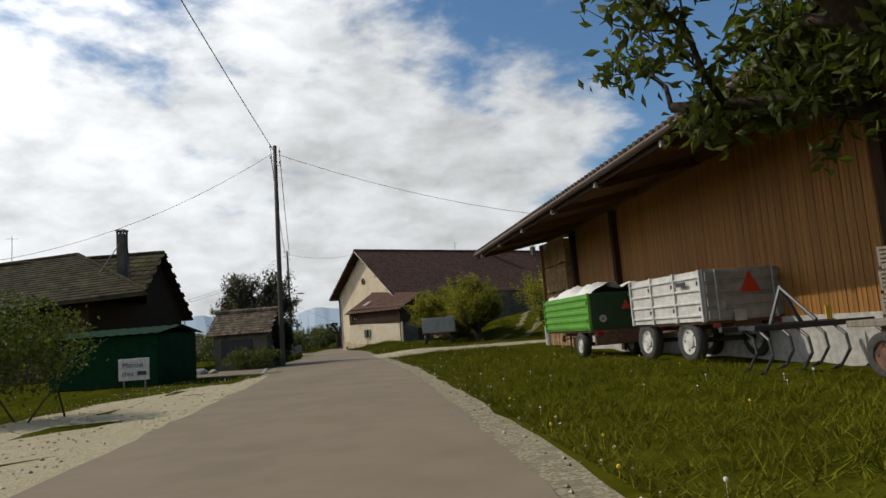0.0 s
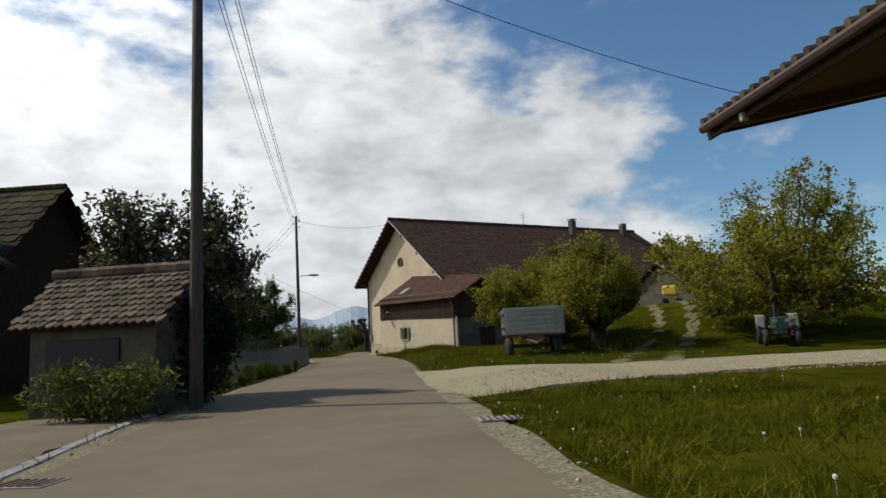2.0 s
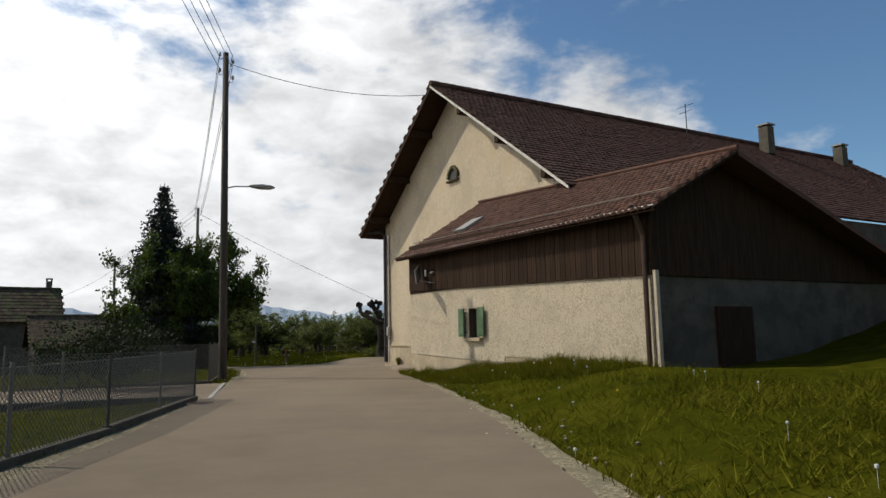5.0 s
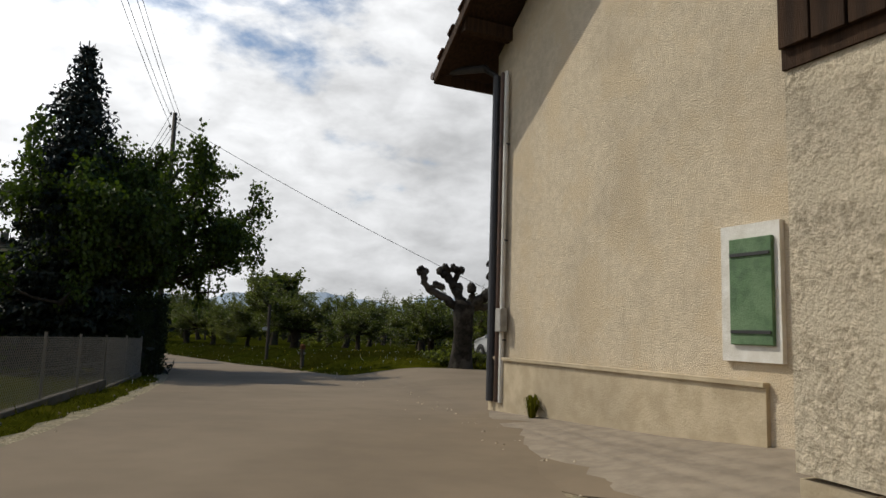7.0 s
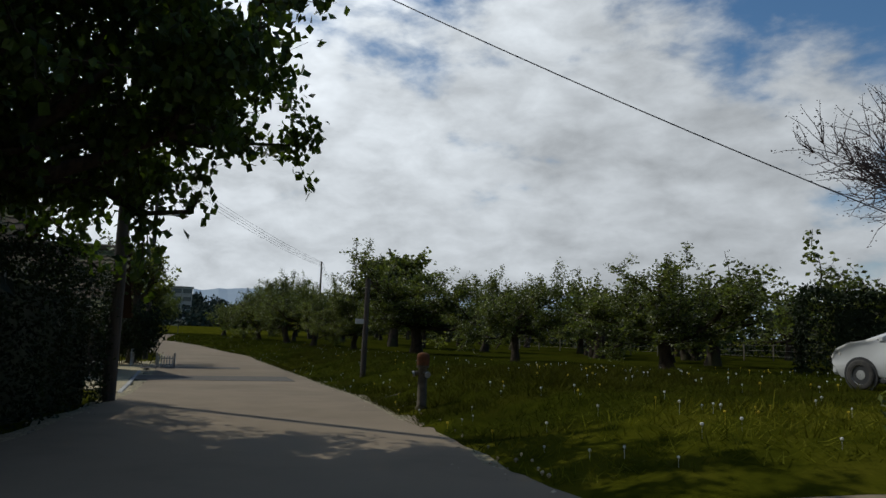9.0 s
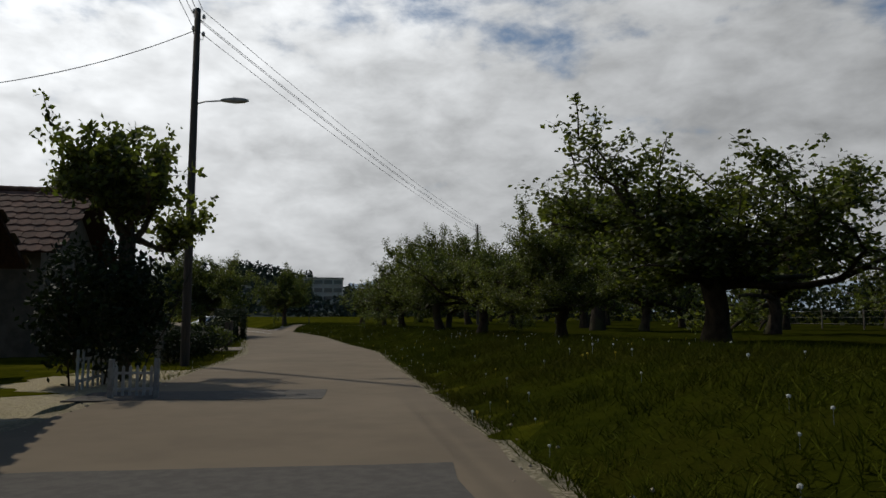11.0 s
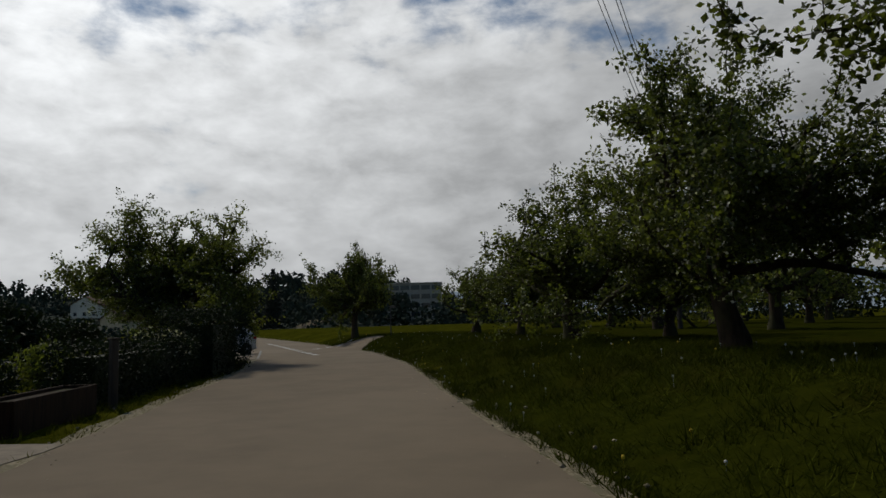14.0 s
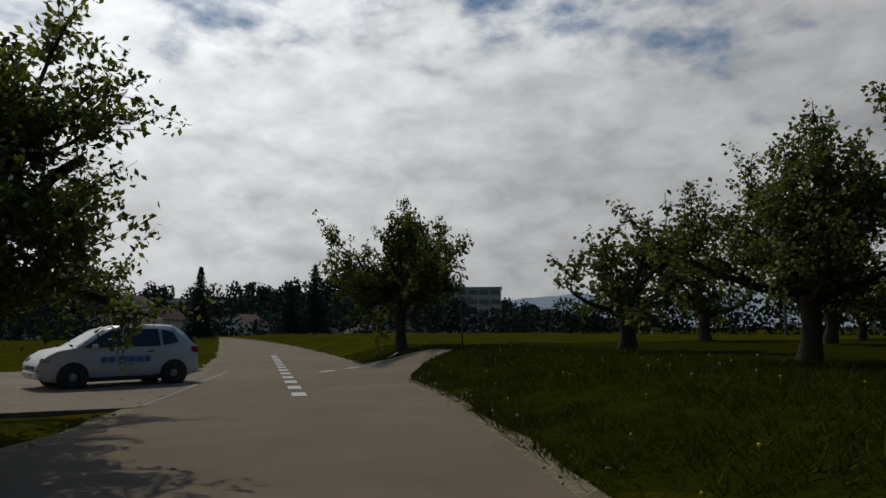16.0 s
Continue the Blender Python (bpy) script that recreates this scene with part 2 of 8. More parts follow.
M["leaf_apple"] = mat("apple_leaves", (0.103, 0.118, 0.027), (0.056, 0.068, 0.016), 0.8, 0.55, per_island=0.65, transmit=0.42, c=(0.13, 0.14, 0.033), spec=0.35)
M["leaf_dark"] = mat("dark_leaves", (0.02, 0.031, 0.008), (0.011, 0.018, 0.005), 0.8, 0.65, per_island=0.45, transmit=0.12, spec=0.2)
M["leaf_maple"] = mat("maple_leaves", (0.06, 0.09, 0.011), (0.035, 0.055, 0.008), 0.8, 0.55, per_island=0.5, transmit=0.3, spec=0.3)
M["leaf_young"] = mat("young_leaves", (0.25, 0.225, 0.024), (0.15, 0.145, 0.017), 0.8, 0.6, per_island=0.5, transmit=0.4, c=(0.22, 0.17, 0.03), spec=0.25)
M["leaf_copper"] = mat("copper_leaves", (0.095, 0.083, 0.048), (0.048, 0.048, 0.026), 0.8, 0.45, per_island=0.6, transmit=0.2, spec=0.4)
M["leaf_cherry"] = mat("cherry_leaves", (0.08, 0.1, 0.016), (0.05, 0.062, 0.01), 0.8, 0.6, per_island=0.45, transmit=0.3, c=(0.11, 0.085, 0.022), spec=0.2)
M["needles"] = mat("spruce_needles", (0.014, 0.024, 0.014), (0.008, 0.014, 0.008), 2, 0.7, per_island=0.4)
M["blossom"] = mat("blossom", (0.62, 0.6, 0.52), (0.5, 0.47, 0.4), 5, 0.7, per_island=0.2, transmit=0.2)
M["forest"] = mat("distant_woods", (0.05, 0.062, 0.045), (0.032, 0.043, 0.032), 0.06, 0.95, per_island=0.3, spec=0.05)
M["metal"] = flat("galvanised_steel", (0.36, 0.355, 0.34), 0.5, 0.5)
M["fence_wire"] = flat("weathered_wire", (0.22, 0.2, 0.165), 0.7, 0.0, 0.2)
M["dark_metal"] = flat("dark_steel", (0.06, 0.06, 0.065), 0.5, 0.4)
M["rust"] = mat("rusty_steel", (0.16, 0.07, 0.035), (0.08, 0.045, 0.03), 8, 0.85, 0.3, 30)
M["copper"] = mat("brown_copper", (0.1, 0.055, 0.035), (0.07, 0.045, 0.035), 8, 0.5, metal=0.5)
M["rubber"] = mat("tyre_rubber", (0.03, 0.028, 0.026), (0.05, 0.045, 0.038), 12, 0.9, 0.3, 30)
M["green_paint"] = mat("green_paint", (0.095, 0.3, 0.014), (0.07, 0.235, 0.012), 4, 0.4, stain=0.25)
M["dark_green"] = mat("dark_green_paint", (0.012, 0.045, 0.012), (0.02, 0.05, 0.015), 3, 0.5, stain=0.3)
M["tarp_green"] = mat("green_tarpaulin", (0.004, 0.034, 0.012), (0.003, 0.024, 0.009), 3, 0.85, 0.4, 6, spec=0.08)
M["shutter"] = mat("green_shutter_paint", (0.085, 0.16, 0.07), (0.06, 0.115, 0.052), 9, 0.75, 0.4, 40, c=(0.11, 0.185, 0.09), per_object=0.06)
M["white_paint"] = mat("white_paint", (0.56, 0.54, 0.5), (0.42, 0.4, 0.36), 5, 0.55, stain=0.4)
M["alu"] = mat("silver_boards", (0.38, 0.38, 0.36), (0.28, 0.28, 0.26), 4, 0.5, metal=0.25, stain=0.4)
M["car_white"] = mat("white_car_paint", (0.56, 0.56, 0.55), (0.545, 0.545, 0.535), 2, 0.22)
M["car_dark"] = mat("dark_blue_car_paint", (0.01, 0.011, 0.022), (0.0095, 0.0105, 0.021), 2, 0.22)
M["glass"] = glass_mat("window_glass")
M["red"] = flat("red_reflector", (0.6, 0.05, 0.02), 0.35)
M["red_cap"] = mat("faded_red_paint", (0.15, 0.06, 0.025), (0.085, 0.045, 0.022), 8, 0.9, 0.3, 30, spec=0.1)
M["hydrant_paint"] = mat("weathered_hydrant_paint", (0.12, 0.1, 0.07), (0.07, 0.06, 0.042), 9, 0.9, 0.3, 30, spec=0.1)
M["red_lamp"] = flat("red_lamp", (0.35, 0.01, 0.015), 0.2)
M["yellow"] = flat("yellow_paint", (0.75, 0.5, 0.04), 0.5)
M["blue"] = flat("blue_paint", (0.06, 0.16, 0.42), 0.5)
M["black"] = flat("black_paint", (0.02, 0.02, 0.02), 0.6)
M["plastic"] = mat("white_film", (0.75, 0.73, 0.7), (0.6, 0.58, 0.55), 6, 0.4, 0.8, 9)
M["concrete"] = mat("concrete", (0.42, 0.4, 0.36), (0.3, 0.285, 0.25), 6, 0.95, 0.5, 40, stain=0.35)
M["stone"] = mat("kerb_stone", (0.4, 0.38, 0.34), (0.27, 0.255, 0.23), 8, 0.95, 0.6, 40, per_object=0.15)
M["marking"] = mat("road_paint", (0.72, 0.71, 0.67), (0.5, 0.49, 0.46), 14, 0.8)
M["seed"] = flat("seed_head", (0.7, 0.7, 0.66), 0.9)
M["dandelion"] = flat("dandelion_flower", (0.7, 0.5, 0.02), 0.8)
M["hill"] = mat("hazy_mountain", (0.49, 0.56, 0.62), (0.46, 0.53, 0.59), 0.002, 1.0, spec=0.0)
M["porcelain"] = flat("porcelain", (0.32, 0.28, 0.24), 0.3)


# ---- mesh building ----
class B:
    """Collects vertices and faces."""

    def __init__(self):
        self.v, self.f, self.smooth = [], [], False

    def add(self, pts, faces):
        k = len(self.v)
        self.v += [tuple(p) for p in pts]
        self.f += [tuple(i + k for i in f) for f in faces]
        return self

    def box(self, c, s, m=None, bevel=0.0):
        hx, hy, hz = s[0] / 2, s[1] / 2, s[2] / 2
        if bevel:
            b = min(bevel, hx * 0.9, hy * 0.9, hz * 0.9)
            pts, faces = [], []
            for sx in (-1, 1):
                for sy in (-1, 1):
                    for sz in (-1, 1):
                        pts += [(sx * (hx - b), sy * (hy - b), sz * hz), (sx * (hx - b), sy * hy, sz * (hz - b)), (sx * hx, sy * (hy - b), sz * (hz - b))]

            def i(sx, sy, sz, k):
                return (((sx > 0) * 2 + (sy > 0)) * 2 + (sz > 0)) * 3 + k

            for s_ in (-1, 1):
                faces += [(i(-1, -1, s_, 0), i(1, -1, s_, 0), i(1, 1, s_, 0), i(-1, 1, s_, 0)), (i(-1, s_, -1, 1), i(1, s_, -1, 1), i(1, s_, 1, 1), i(-1, s_, 1, 1)), (i(s_, -1, -1, 2), i(s_, 1, -1, 2), i(s_, 1, 1, 2), i(s_, -1, 1, 2))]
                for u in (-1, 1):
                    faces += [(i(-1, s_, u, 0), i(1, s_, u, 0), i(1, s_, u, 1), i(-1, s_, u, 1)), (i(s_, -1, u, 0), i(s_, 1, u, 0), i(s_, 1, u, 2), i(s_, -1, u, 2)), (i(s_, u, -1, 1), i(s_, u, 1, 1), i(s_, u, 1, 2), i(s_, u, -1, 2))]
                    for w in (-1, 1):
                        faces.append((i(s_, u, w, 0), i(s_, u, w, 1), i(s_, u, w, 2)))
        else:
            pts = [(x, y, z) for x in (-hx, hx) for y in (-hy, hy) for z in (-hz, hz)]
            faces = [(0, 1, 3, 2), (4, 6, 7, 5), (0, 4, 5, 1), (2, 3, 7, 6), (0, 2, 6, 4), (1, 5, 7, 3)]
        if m is not None:
            pts = [m @ Vector(p) for p in pts]
        return self.add([(p[0] + c[0], p[1] + c[1], p[2] + c[2]) for p in pts], faces)

    def tube(self, pts, radii, sides=8, caps=True):
        pts = [Vector(p) for p in pts]
        if isinstance(radii, (int, float)):
            radii = [radii] * len(pts)
        k = len(self.v)
        ref = None
        for i, p in enumerate(pts):
            d = (pts[min(i + 1, len(pts) - 1)] - pts[max(i - 1, 0)]).normalized()
            if ref is None:
                ref = Vector((1, 0, 0)) if abs(d.x) < 0.8 else Vector((0, 1, 0))
            u = (ref - d * ref.dot(d)).normalized()
            ref = u
            w = d.cross(u)
            for j in range(sides):
                a = 2 * math.pi * j / sides
                q = p + (u * math.cos(a) + w * math.sin(a)) * radii[i]
                self.v.append((q.x, q.y, q.z))
        for i in range(len(pts) - 1):
            for j in range(sides):
                a, b = k + i * sides + j, k + i * sides + (j + 1) % sides
                self.f.append((a, b, b + sides, a + sides))
        if caps:
            self.f.append(tuple(k + j for j in reversed(range(sides))))
            self.f.append(tuple(k + (len(pts) - 1) * sides + j for j in range(sides)))
        return self

    def prism(self, outline, depth, m=None):
        """An outline in x and z, carried along y by depth."""
        n = len(outline)
        pts = [Vector((x, 0, z)) for x, z in outline] + [Vector((x, depth, z)) for x, z in outline]
        if m is not None:
            pts = [m @ p for p in pts]
        faces = [tuple(range(n)), tuple(reversed(range(n, 2 * n)))] + [(i, i + n, (i + 1) % n + n, (i + 1) % n) for i in range(n)]
        return self.add(pts, faces)

    def grid(self, rows, close=False):
        """A skin over rows of points."""
        k, w = len(self.v), len(rows[0])
        for r in rows:
            self.v += [tuple(p) for p in r]
        for i in range(len(rows) - 1):
            for j in range(w if close else w - 1):
                a, b = k + i * w + j, k + i * w + (j + 1) % w
                self.f.append((a, b, b + w, a + w))
        return self

    def mesh(self, name, material):
        me = bpy.data.meshes.new(name)
        me.from_pydata(self.v, [], self.f)
        if self.smooth:
            me.polygons.foreach_set("use_smooth", [True] * len(me.polygons))
        me.materials.append(material if not isinstance(material, str) else M[material])
        me.update()
        return me


def fixed(me):
    """Turns all faces outwards."""
    bm = bmesh.new()
    bm.from_mesh(me)
    bmesh.ops.recalc_face_normals(bm, faces=bm.faces)
    bm.to_mesh(me)
    bm.free()
    return me


def part(name, b, material, parent, label="", m=None, fix=False):
    me = b if isinstance(b, bpy.types.Mesh) else b.mesh(name, material)
    if fix:
        fixed(me)
    ob = new(name, me)
    ob.parent = parent
    if m is not None:
        ob.matrix_basis = m
    if label:
        tagged(ob, label)
    return ob


def thing(name, m, label, category, group="", kind=""):
    ob = new(name)
    ob.matrix_basis = m
    ob.empty_display_size = 0.3
    return tagged(ob, label, category, group, kind)


def solid(name, b, material, label="", category="", kind="", m=None, fix=False):
    me = b.mesh(name, material)
    if fix:
        fixed(me)
    ob = new(name, me)
    if m is not None:
        ob.matrix_basis = m
    return tagged(ob, label, category, "", kind)


# ---- lie of the land ----
CENTRE = np.array([(-1.2, -40), (-1.3, -14), (-1.55, -4), (-1.8, 2), (-2.2, 11.5), (-2.9, 18), (-3.6, 24), (-4.4, 32), (-5.1, 45), (-5.9, 53), (-6.8, 58), (-7.5, 62), (-9.0, 69), (-11.2, 76), (-13.6, 82), (-16.6, 88), (-21.6, 96.3), (-27.4, 104.3), (-34.6, 114), (-41.2, 122.8), (-49, 130.7), (-56.3, 138.3), (-63.2, 144.3), (-70.5, 149.5), (-84, 158.3), (-105, 171), (-135, 189), (-200, 228)])
PROFILE_Y = np.array([-60, -12, 22, 45, 62, 72, 80, 85, 90.5, 100, 110, 118, 129, 145, 160, 200, 400])
PROFILE_Z = np.array([1.7, 1.75, 2.0, 1.88, 1.96, 1.9, 1.7, 1.59, 1.36, 0.95, 0.68, 0.47, 0.3, 0.22, 0.15, 0.1, 0.0])
HALF = 2.7


def resample(line, step):
    seg = np.linalg.norm(np.diff(line, axis=0), axis=1)
    s = np.r_[0, np.cumsum(seg)]
    u = np.arange(0, s[-1], step)
    x, y = np.interp(u, s, line[:, 0]), np.interp(u, s, line[:, 1])
    for _ in range(6):
        x[1:-1], y[1:-1] = (x[:-2] + 2 * x[1:-1] + x[2:]) / 4, (y[:-2] + 2 * y[1:-1] + y[2:]) / 4
    return np.stack([x, y], 1)


LINE = resample(CENTRE, 2.0)


def from_road(p):
    """Signed distance from the road's middle (right is positive) and the y of the nearest place on it."""
    p = np.atleast_2d(np.asarray(p, float))
    best, sign, ny = np.full(len(p), 1e9), np.zeros(len(p)), np.zeros(len(p))
    for a, b in zip(LINE[:-1], LINE[1:]):
        ab = b - a
        s = np.clip(((p - a) @ ab) / (ab @ ab), 0, 1)
        q = a + s[:, None] * ab
        d = np.hypot(*(p - q).T)
        near = d < best
        best[near] = d[near]
        side = (p[:, 0] - a[0]) * ab[1] - (p[:, 1] - a[1]) * ab[0]
        sign[near], ny[near] = np.sign(side)[near], q[near, 1]
    return best * np.where(sign == 0, 1, sign), ny


def smooth01(x):
    x = np.clip(x, 0, 1)
    return x * x * (3 - 2 * x)


def land(x, y):
    """Height of the ground, over arrays."""
    x, y = np.atleast_1d(np.asarray(x, float)), np.atleast_1d(np.asarray(y, float))
    d, ny = from_road(np.stack([x, y], 1))
    z = np.interp(ny, PROFILE_Y, PROFILE_Z)
    # the bank to the right of the road
    bank = np.interp(ny, [20, 36, 50, 64, 70, 76, 84, 92, 125, 145, 160], [0.12, 0.3, 0.6, 0.6, 0.25, 0.1, 0.4, 0.85, 0.75, 0.65, 0.6])
    z = z + bank * smooth01((d - HALF) / 3.2)
    # the farmyard rise
    z = z + 2.2 * smooth01((x - 2) / 13) * smooth01((y - 36) / 14) * (1 - smooth01((y - 62) / 16))
    # gentle fall to the left garden, far country
    z = z - 0.5 * smooth01((-d - 12) / 25)
    far = smooth01((np.hypot(x + 30, y - 80) - 170) / 260)
    return z * (1 - far) + far * (-3.0)


def height(x, y):
    return float(land(x, y)[0])


def inside(q, poly):
    x, y = q[:, 0], q[:, 1]
    r = np.zeros(len(q), bool)
    for (x0, y0), (x1, y1) in zip(poly, poly[1:] + poly[:1]):
        hit = ((y0 > y) != (y1 > y)) & (x < (x1 - x0) * (y - y0) / (y1 - y0 + 1e-9) + x0)
        r ^= hit
    return r


# outlines of what is paved or built on
PAVED = [[(-1.6, 28), (-0.6, 24.4), (3, 25.2), (8, 26.2), (22, 26.6), (22, 31), (9, 31.2), (4.1, 30.8), (1.0, 33), (-1.3, 36.5), (-2.2, 38)], [(-4.4, 67.5), (-6.8, 75.3), (6, 83.5), (9, 86), (1, 88.0), (-9, 87.4), (-12.4, 86.8), (-14.6, 90.2), (-15.4, 92.1), (-14, 86), (-8, 70)], [(-9.0, 57.6), (-10.9, 62.8), (-17, 60.5), (-15.5, 55.5)], [(-64.2, 141.4), (-72, 147.9), (-78, 146.5), (-79, 138), (-68, 134)], [(-46.1, 123.4), (-48.3, 126), (-53, 123), (-50, 119)], [(0.4, 56), (-3.4, 66.6), (-5.6, 75), (20, 90), (20, 60)], [(7.3, -30), (7.3, 22), (30, 22), (30, -30)], [(-5.9, 17.6), (-7.0, 24.2), (-9.6, 24.6), (-9.5, 18.6)], [(-60.5, 145.6), (-64.3, 148.5), (-67.2, 152.2), (-67.9, 154.4), (-69.8, 155.6), (-72.2, 154.6), (-70, 149)]]


# ---- ground, road, gravel ----
def axis(lo, hi, core_lo, core_hi, step, grow):
    out = list(np.arange(core_lo, core_hi + 0.01, step))
    s, v = step, core_lo
    while v > lo:
        s *= grow
        v -= s
        out.insert(0, v)
    s, v = step, core_hi
    while v < hi:
        s *= grow
        v += s
        out.append(v)
    return np.array(out)


def ground():
    xs, ys = axis(-2500, 2500, -95, 24, 1.0, 1.22), axis(-900, 3200, -26, 186, 1.0, 1.22)
    gx, gy = np.meshgrid(xs, ys)
    z = land(gx.ravel(), gy.ravel())
    d, ny = from_road(np.stack([gx.ravel(), gy.ravel()], 1))
    rng = np.random.RandomState(3)
    z = z + np.where(np.abs(d) > HALF + 0.6, rng.uniform(-0.04, 0.05, len(z)), 0)
    z = np.where(np.abs(d) < HALF + 0.2, z - 0.09, z - 0.015)
    for poly in PAVED:
        z = np.where(inside(np.stack([gx.ravel(), gy.ravel()], 1), poly), z - 0.08, z)
    w, h = len(xs), len(ys)
    b = B()
    b.v = list(zip(gx.ravel().tolist(), gy.ravel().tolist(), z.tolist()))
    b.f = [(j * w + i, j * w + i + 1, (j + 1) * w + i + 1, (j + 1) * w + i) for j in range(h - 1) for i in range(w - 1)]
    b.smooth = True
    ob = solid("ground", b, "ground", "ground of mown grass and uncut orchard meadow", "ground", "structure")
    # the uncut orchard meadow to the right of the road, its shade put into the colour
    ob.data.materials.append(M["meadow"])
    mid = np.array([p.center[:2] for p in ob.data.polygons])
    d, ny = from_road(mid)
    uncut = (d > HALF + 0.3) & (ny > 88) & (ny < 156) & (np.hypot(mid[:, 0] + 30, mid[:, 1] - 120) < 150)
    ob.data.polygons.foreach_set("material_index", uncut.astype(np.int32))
    return ob


ground()


def normals(line):
    t = np.gradient(line, axis=0)
    t /= np.linalg.norm(t, axis=1)[:, None]
    return np.stack([t[:, 1], -t[:, 0]], 1)


def ribbon(name, line, left, right, lift, material, label, category, across=6, wobble=0.0, seed=1, kind="structure"):
    """A strip along a line, from left to right of it (metres, right is positive)."""
    nm = normals(line)
    rng = np.random.RandomState(seed)
    n = len(line)
    left, right = np.broadcast_to(left, n).astype(float).copy(), np.broadcast_to(right, n).astype(float).copy()
    left += rng.uniform(-wobble, wobble, n)
    right += rng.uniform(-wobble, wobble, n)
    rows = []
    for i in range(n):
        off = np.linspace(left[i], right[i], across)
        p = line[i] + off[:, None] * nm[i]
        z = land(p[:, 0], p[:, 1]) + lift
        rows.append(np.c_[p, z])
    b = B().grid(rows)
    b.smooth = True
    return solid(name, b, material, label, category, kind)


FINE = resample(CENTRE, 0.8)
EDGE = np.interp(FINE[:, 1], [14, 20, 32, 60, 95], [2.3, 2.36, 2.7, 2.74, 2.72])
ribbon("road", FINE, -HALF, EDGE, 0.03, "asphalt", "worn grey-brown asphalt village road", "road", 9, 0.05, 2)
# gravelly edges of the road
ribbon("road_edge_left", FINE, -HALF - 0.35, -HALF + 0.12, 0.012, "verge", "gritty broken road edge", "road edge", 3, 0.12, 3)
ribbon("road_edge_right", FINE, EDGE - 0.12, EDGE + np.interp(FINE[:, 1], [20, 34, 60, 95], [0.48, 0.3, 0.22, 0.26]), 0.012, "verge", "gritty gravel road edge", "road edge", 4, 0.07, 4)


def patch(name, pts, lift, material, label, category, step=0.7, kind="structure", wobble=0.0, seed=5):
    """A flat-lying polygon draped over the land."""
    rng = random.Random(seed)
    if wobble:
        dense = []
        for i, p in enumerate(pts):
            q = pts[(i + 1) % len(pts)]
            k = max(1, int(math.dist(p, q) / 0.6))
            dense += [(p[0] + (q[0] - p[0]) * j / k + rng.uniform(-wobble, wobble), p[1] + (q[1] - p[1]) * j / k + rng.uniform(-wobble, wobble)) for j in range(k)]
        pts = dense
    bm = bmesh.new()
    face = bm.faces.new([bm.verts.new((x, y, 0)) for x, y in pts])
    xs, ys = [p[0] for p in pts], [p[1] for p in pts]
    for lo, hi, no in ((min(xs), max(xs), (1, 0, 0)), (min(ys), max(ys), (0, 1, 0))):
        v = lo + step
        while v < hi:
            co = (v, 0, 0) if no[0] else (0, v, 0)
            bmesh.ops.bisect_plane(bm, geom=bm.verts[:] + bm.edges[:] + bm.faces[:], plane_co=co, plane_no=no)
            v += step
    co = np.array([v.co[:2] for v in bm.verts])
    for v, z in zip(bm.verts, land(co[:, 0], co[:, 1])):
        v.co.z = z + lift
    # a skirt down into the soil
    rim = [e for e in bm.edges if len(e.link_faces) == 1]
    down = {v: bm.verts.new((v.co.x, v.co.y, v.co.z - 0.16)) for v in {v for e in rim for v in e.verts}}
    for e in rim:
        a, c = e.verts
        bm.faces.new((a, c, down[c], down[a]))
    bmesh.ops.triangulate(bm, faces=bm.faces)
    bmesh.ops.recalc_face_normals(bm, faces=bm.faces)
    bm.faces.ensure_lookup_table()
    if sum(f.normal.z * f.calc_area() for f in bm.faces) < 0:
        bmesh.ops.reverse_faces(bm, faces=bm.faces)
    me = bpy.data.meshes.new(name)
    bm.to_mesh(me)
    bm.free()
    me.materials.append(M[material])
    return tagged(new(name, me), label, category, "", kind)


# farm entrance to the right, lay-by to the left, forecourt past the farmhouse, side road, drive with parked car
patch("gravel_drive", [(-1.6, 28), (-0.6, 24.4), (3, 25.2), (8, 26.2), (22, 26.6), (22, 31), (9, 31.2), (4.1, 30.8), (1.0, 33), (-1.3, 36.5), (-2.2, 38)], 0.02, "gravel", "pale gravel farm entrance beside the road", "gravel drive", wobble=0.18)
patch("gravel_lay_by", [(-3.9, -14), (-4.2, -4), (-4.5, 3), (-4.9, 11), (-5.2, 15.6), (-5.6, 15.0), (-6.3, 13.0), (-7.2, 10.4), (-8.6, 6), (-9.5, -4), (-10, -14)], 0.016, "gravel", "pale gravel lay-by along the road", "gravel", wobble=0.2)
patch("paved_bay", [(-5.9, 17.6), (-6.4, 19.2), (-7.0, 24.2), (-9.6, 24.6), (-10.5, 21), (-9.5, 18.6)], 0.02, "asphalt", "small paved bay before the wash house", "paving", wobble=0.1)
patch("forecourt", [(-4.4, 67.5), (-6.8, 75.3), (-5.8, 76.5), (6, 83.5), (9, 86), (1, 87.6), (-5.4, 86.9), (-9.2, 86.3), (-12.4, 86.6), (-13.6, 88.4), (-14.6, 90.2), (-16.2, 93.0), (-15.4, 90.0), (-14, 86), (-10, 77), (-8, 70)], 0.022, "asphalt", "asphalt forecourt where the lane widens", "paving", wobble=0.12)
patch("farm_apron", [(-7.0, 79.6), (-6.9, 74.0), (-6.05, 69.2), (-5.2, 68.0), (-4.2, 67.4), (-3.0, 68.0), (-3.2, 69.6), (-5.0, 75.4)], 0.024, "apron", "pale concrete apron along the farmhouse wall", "apron", wobble=0.02)
patch("driveway", [(-9.0, 57.6), (-10.9, 62.8), (-17, 60.5), (-15.5, 55.5), (-9.9, 57.3)], 0.02, "asphalt", "asphalt house driveway with a kerb", "driveway", wobble=0.05)
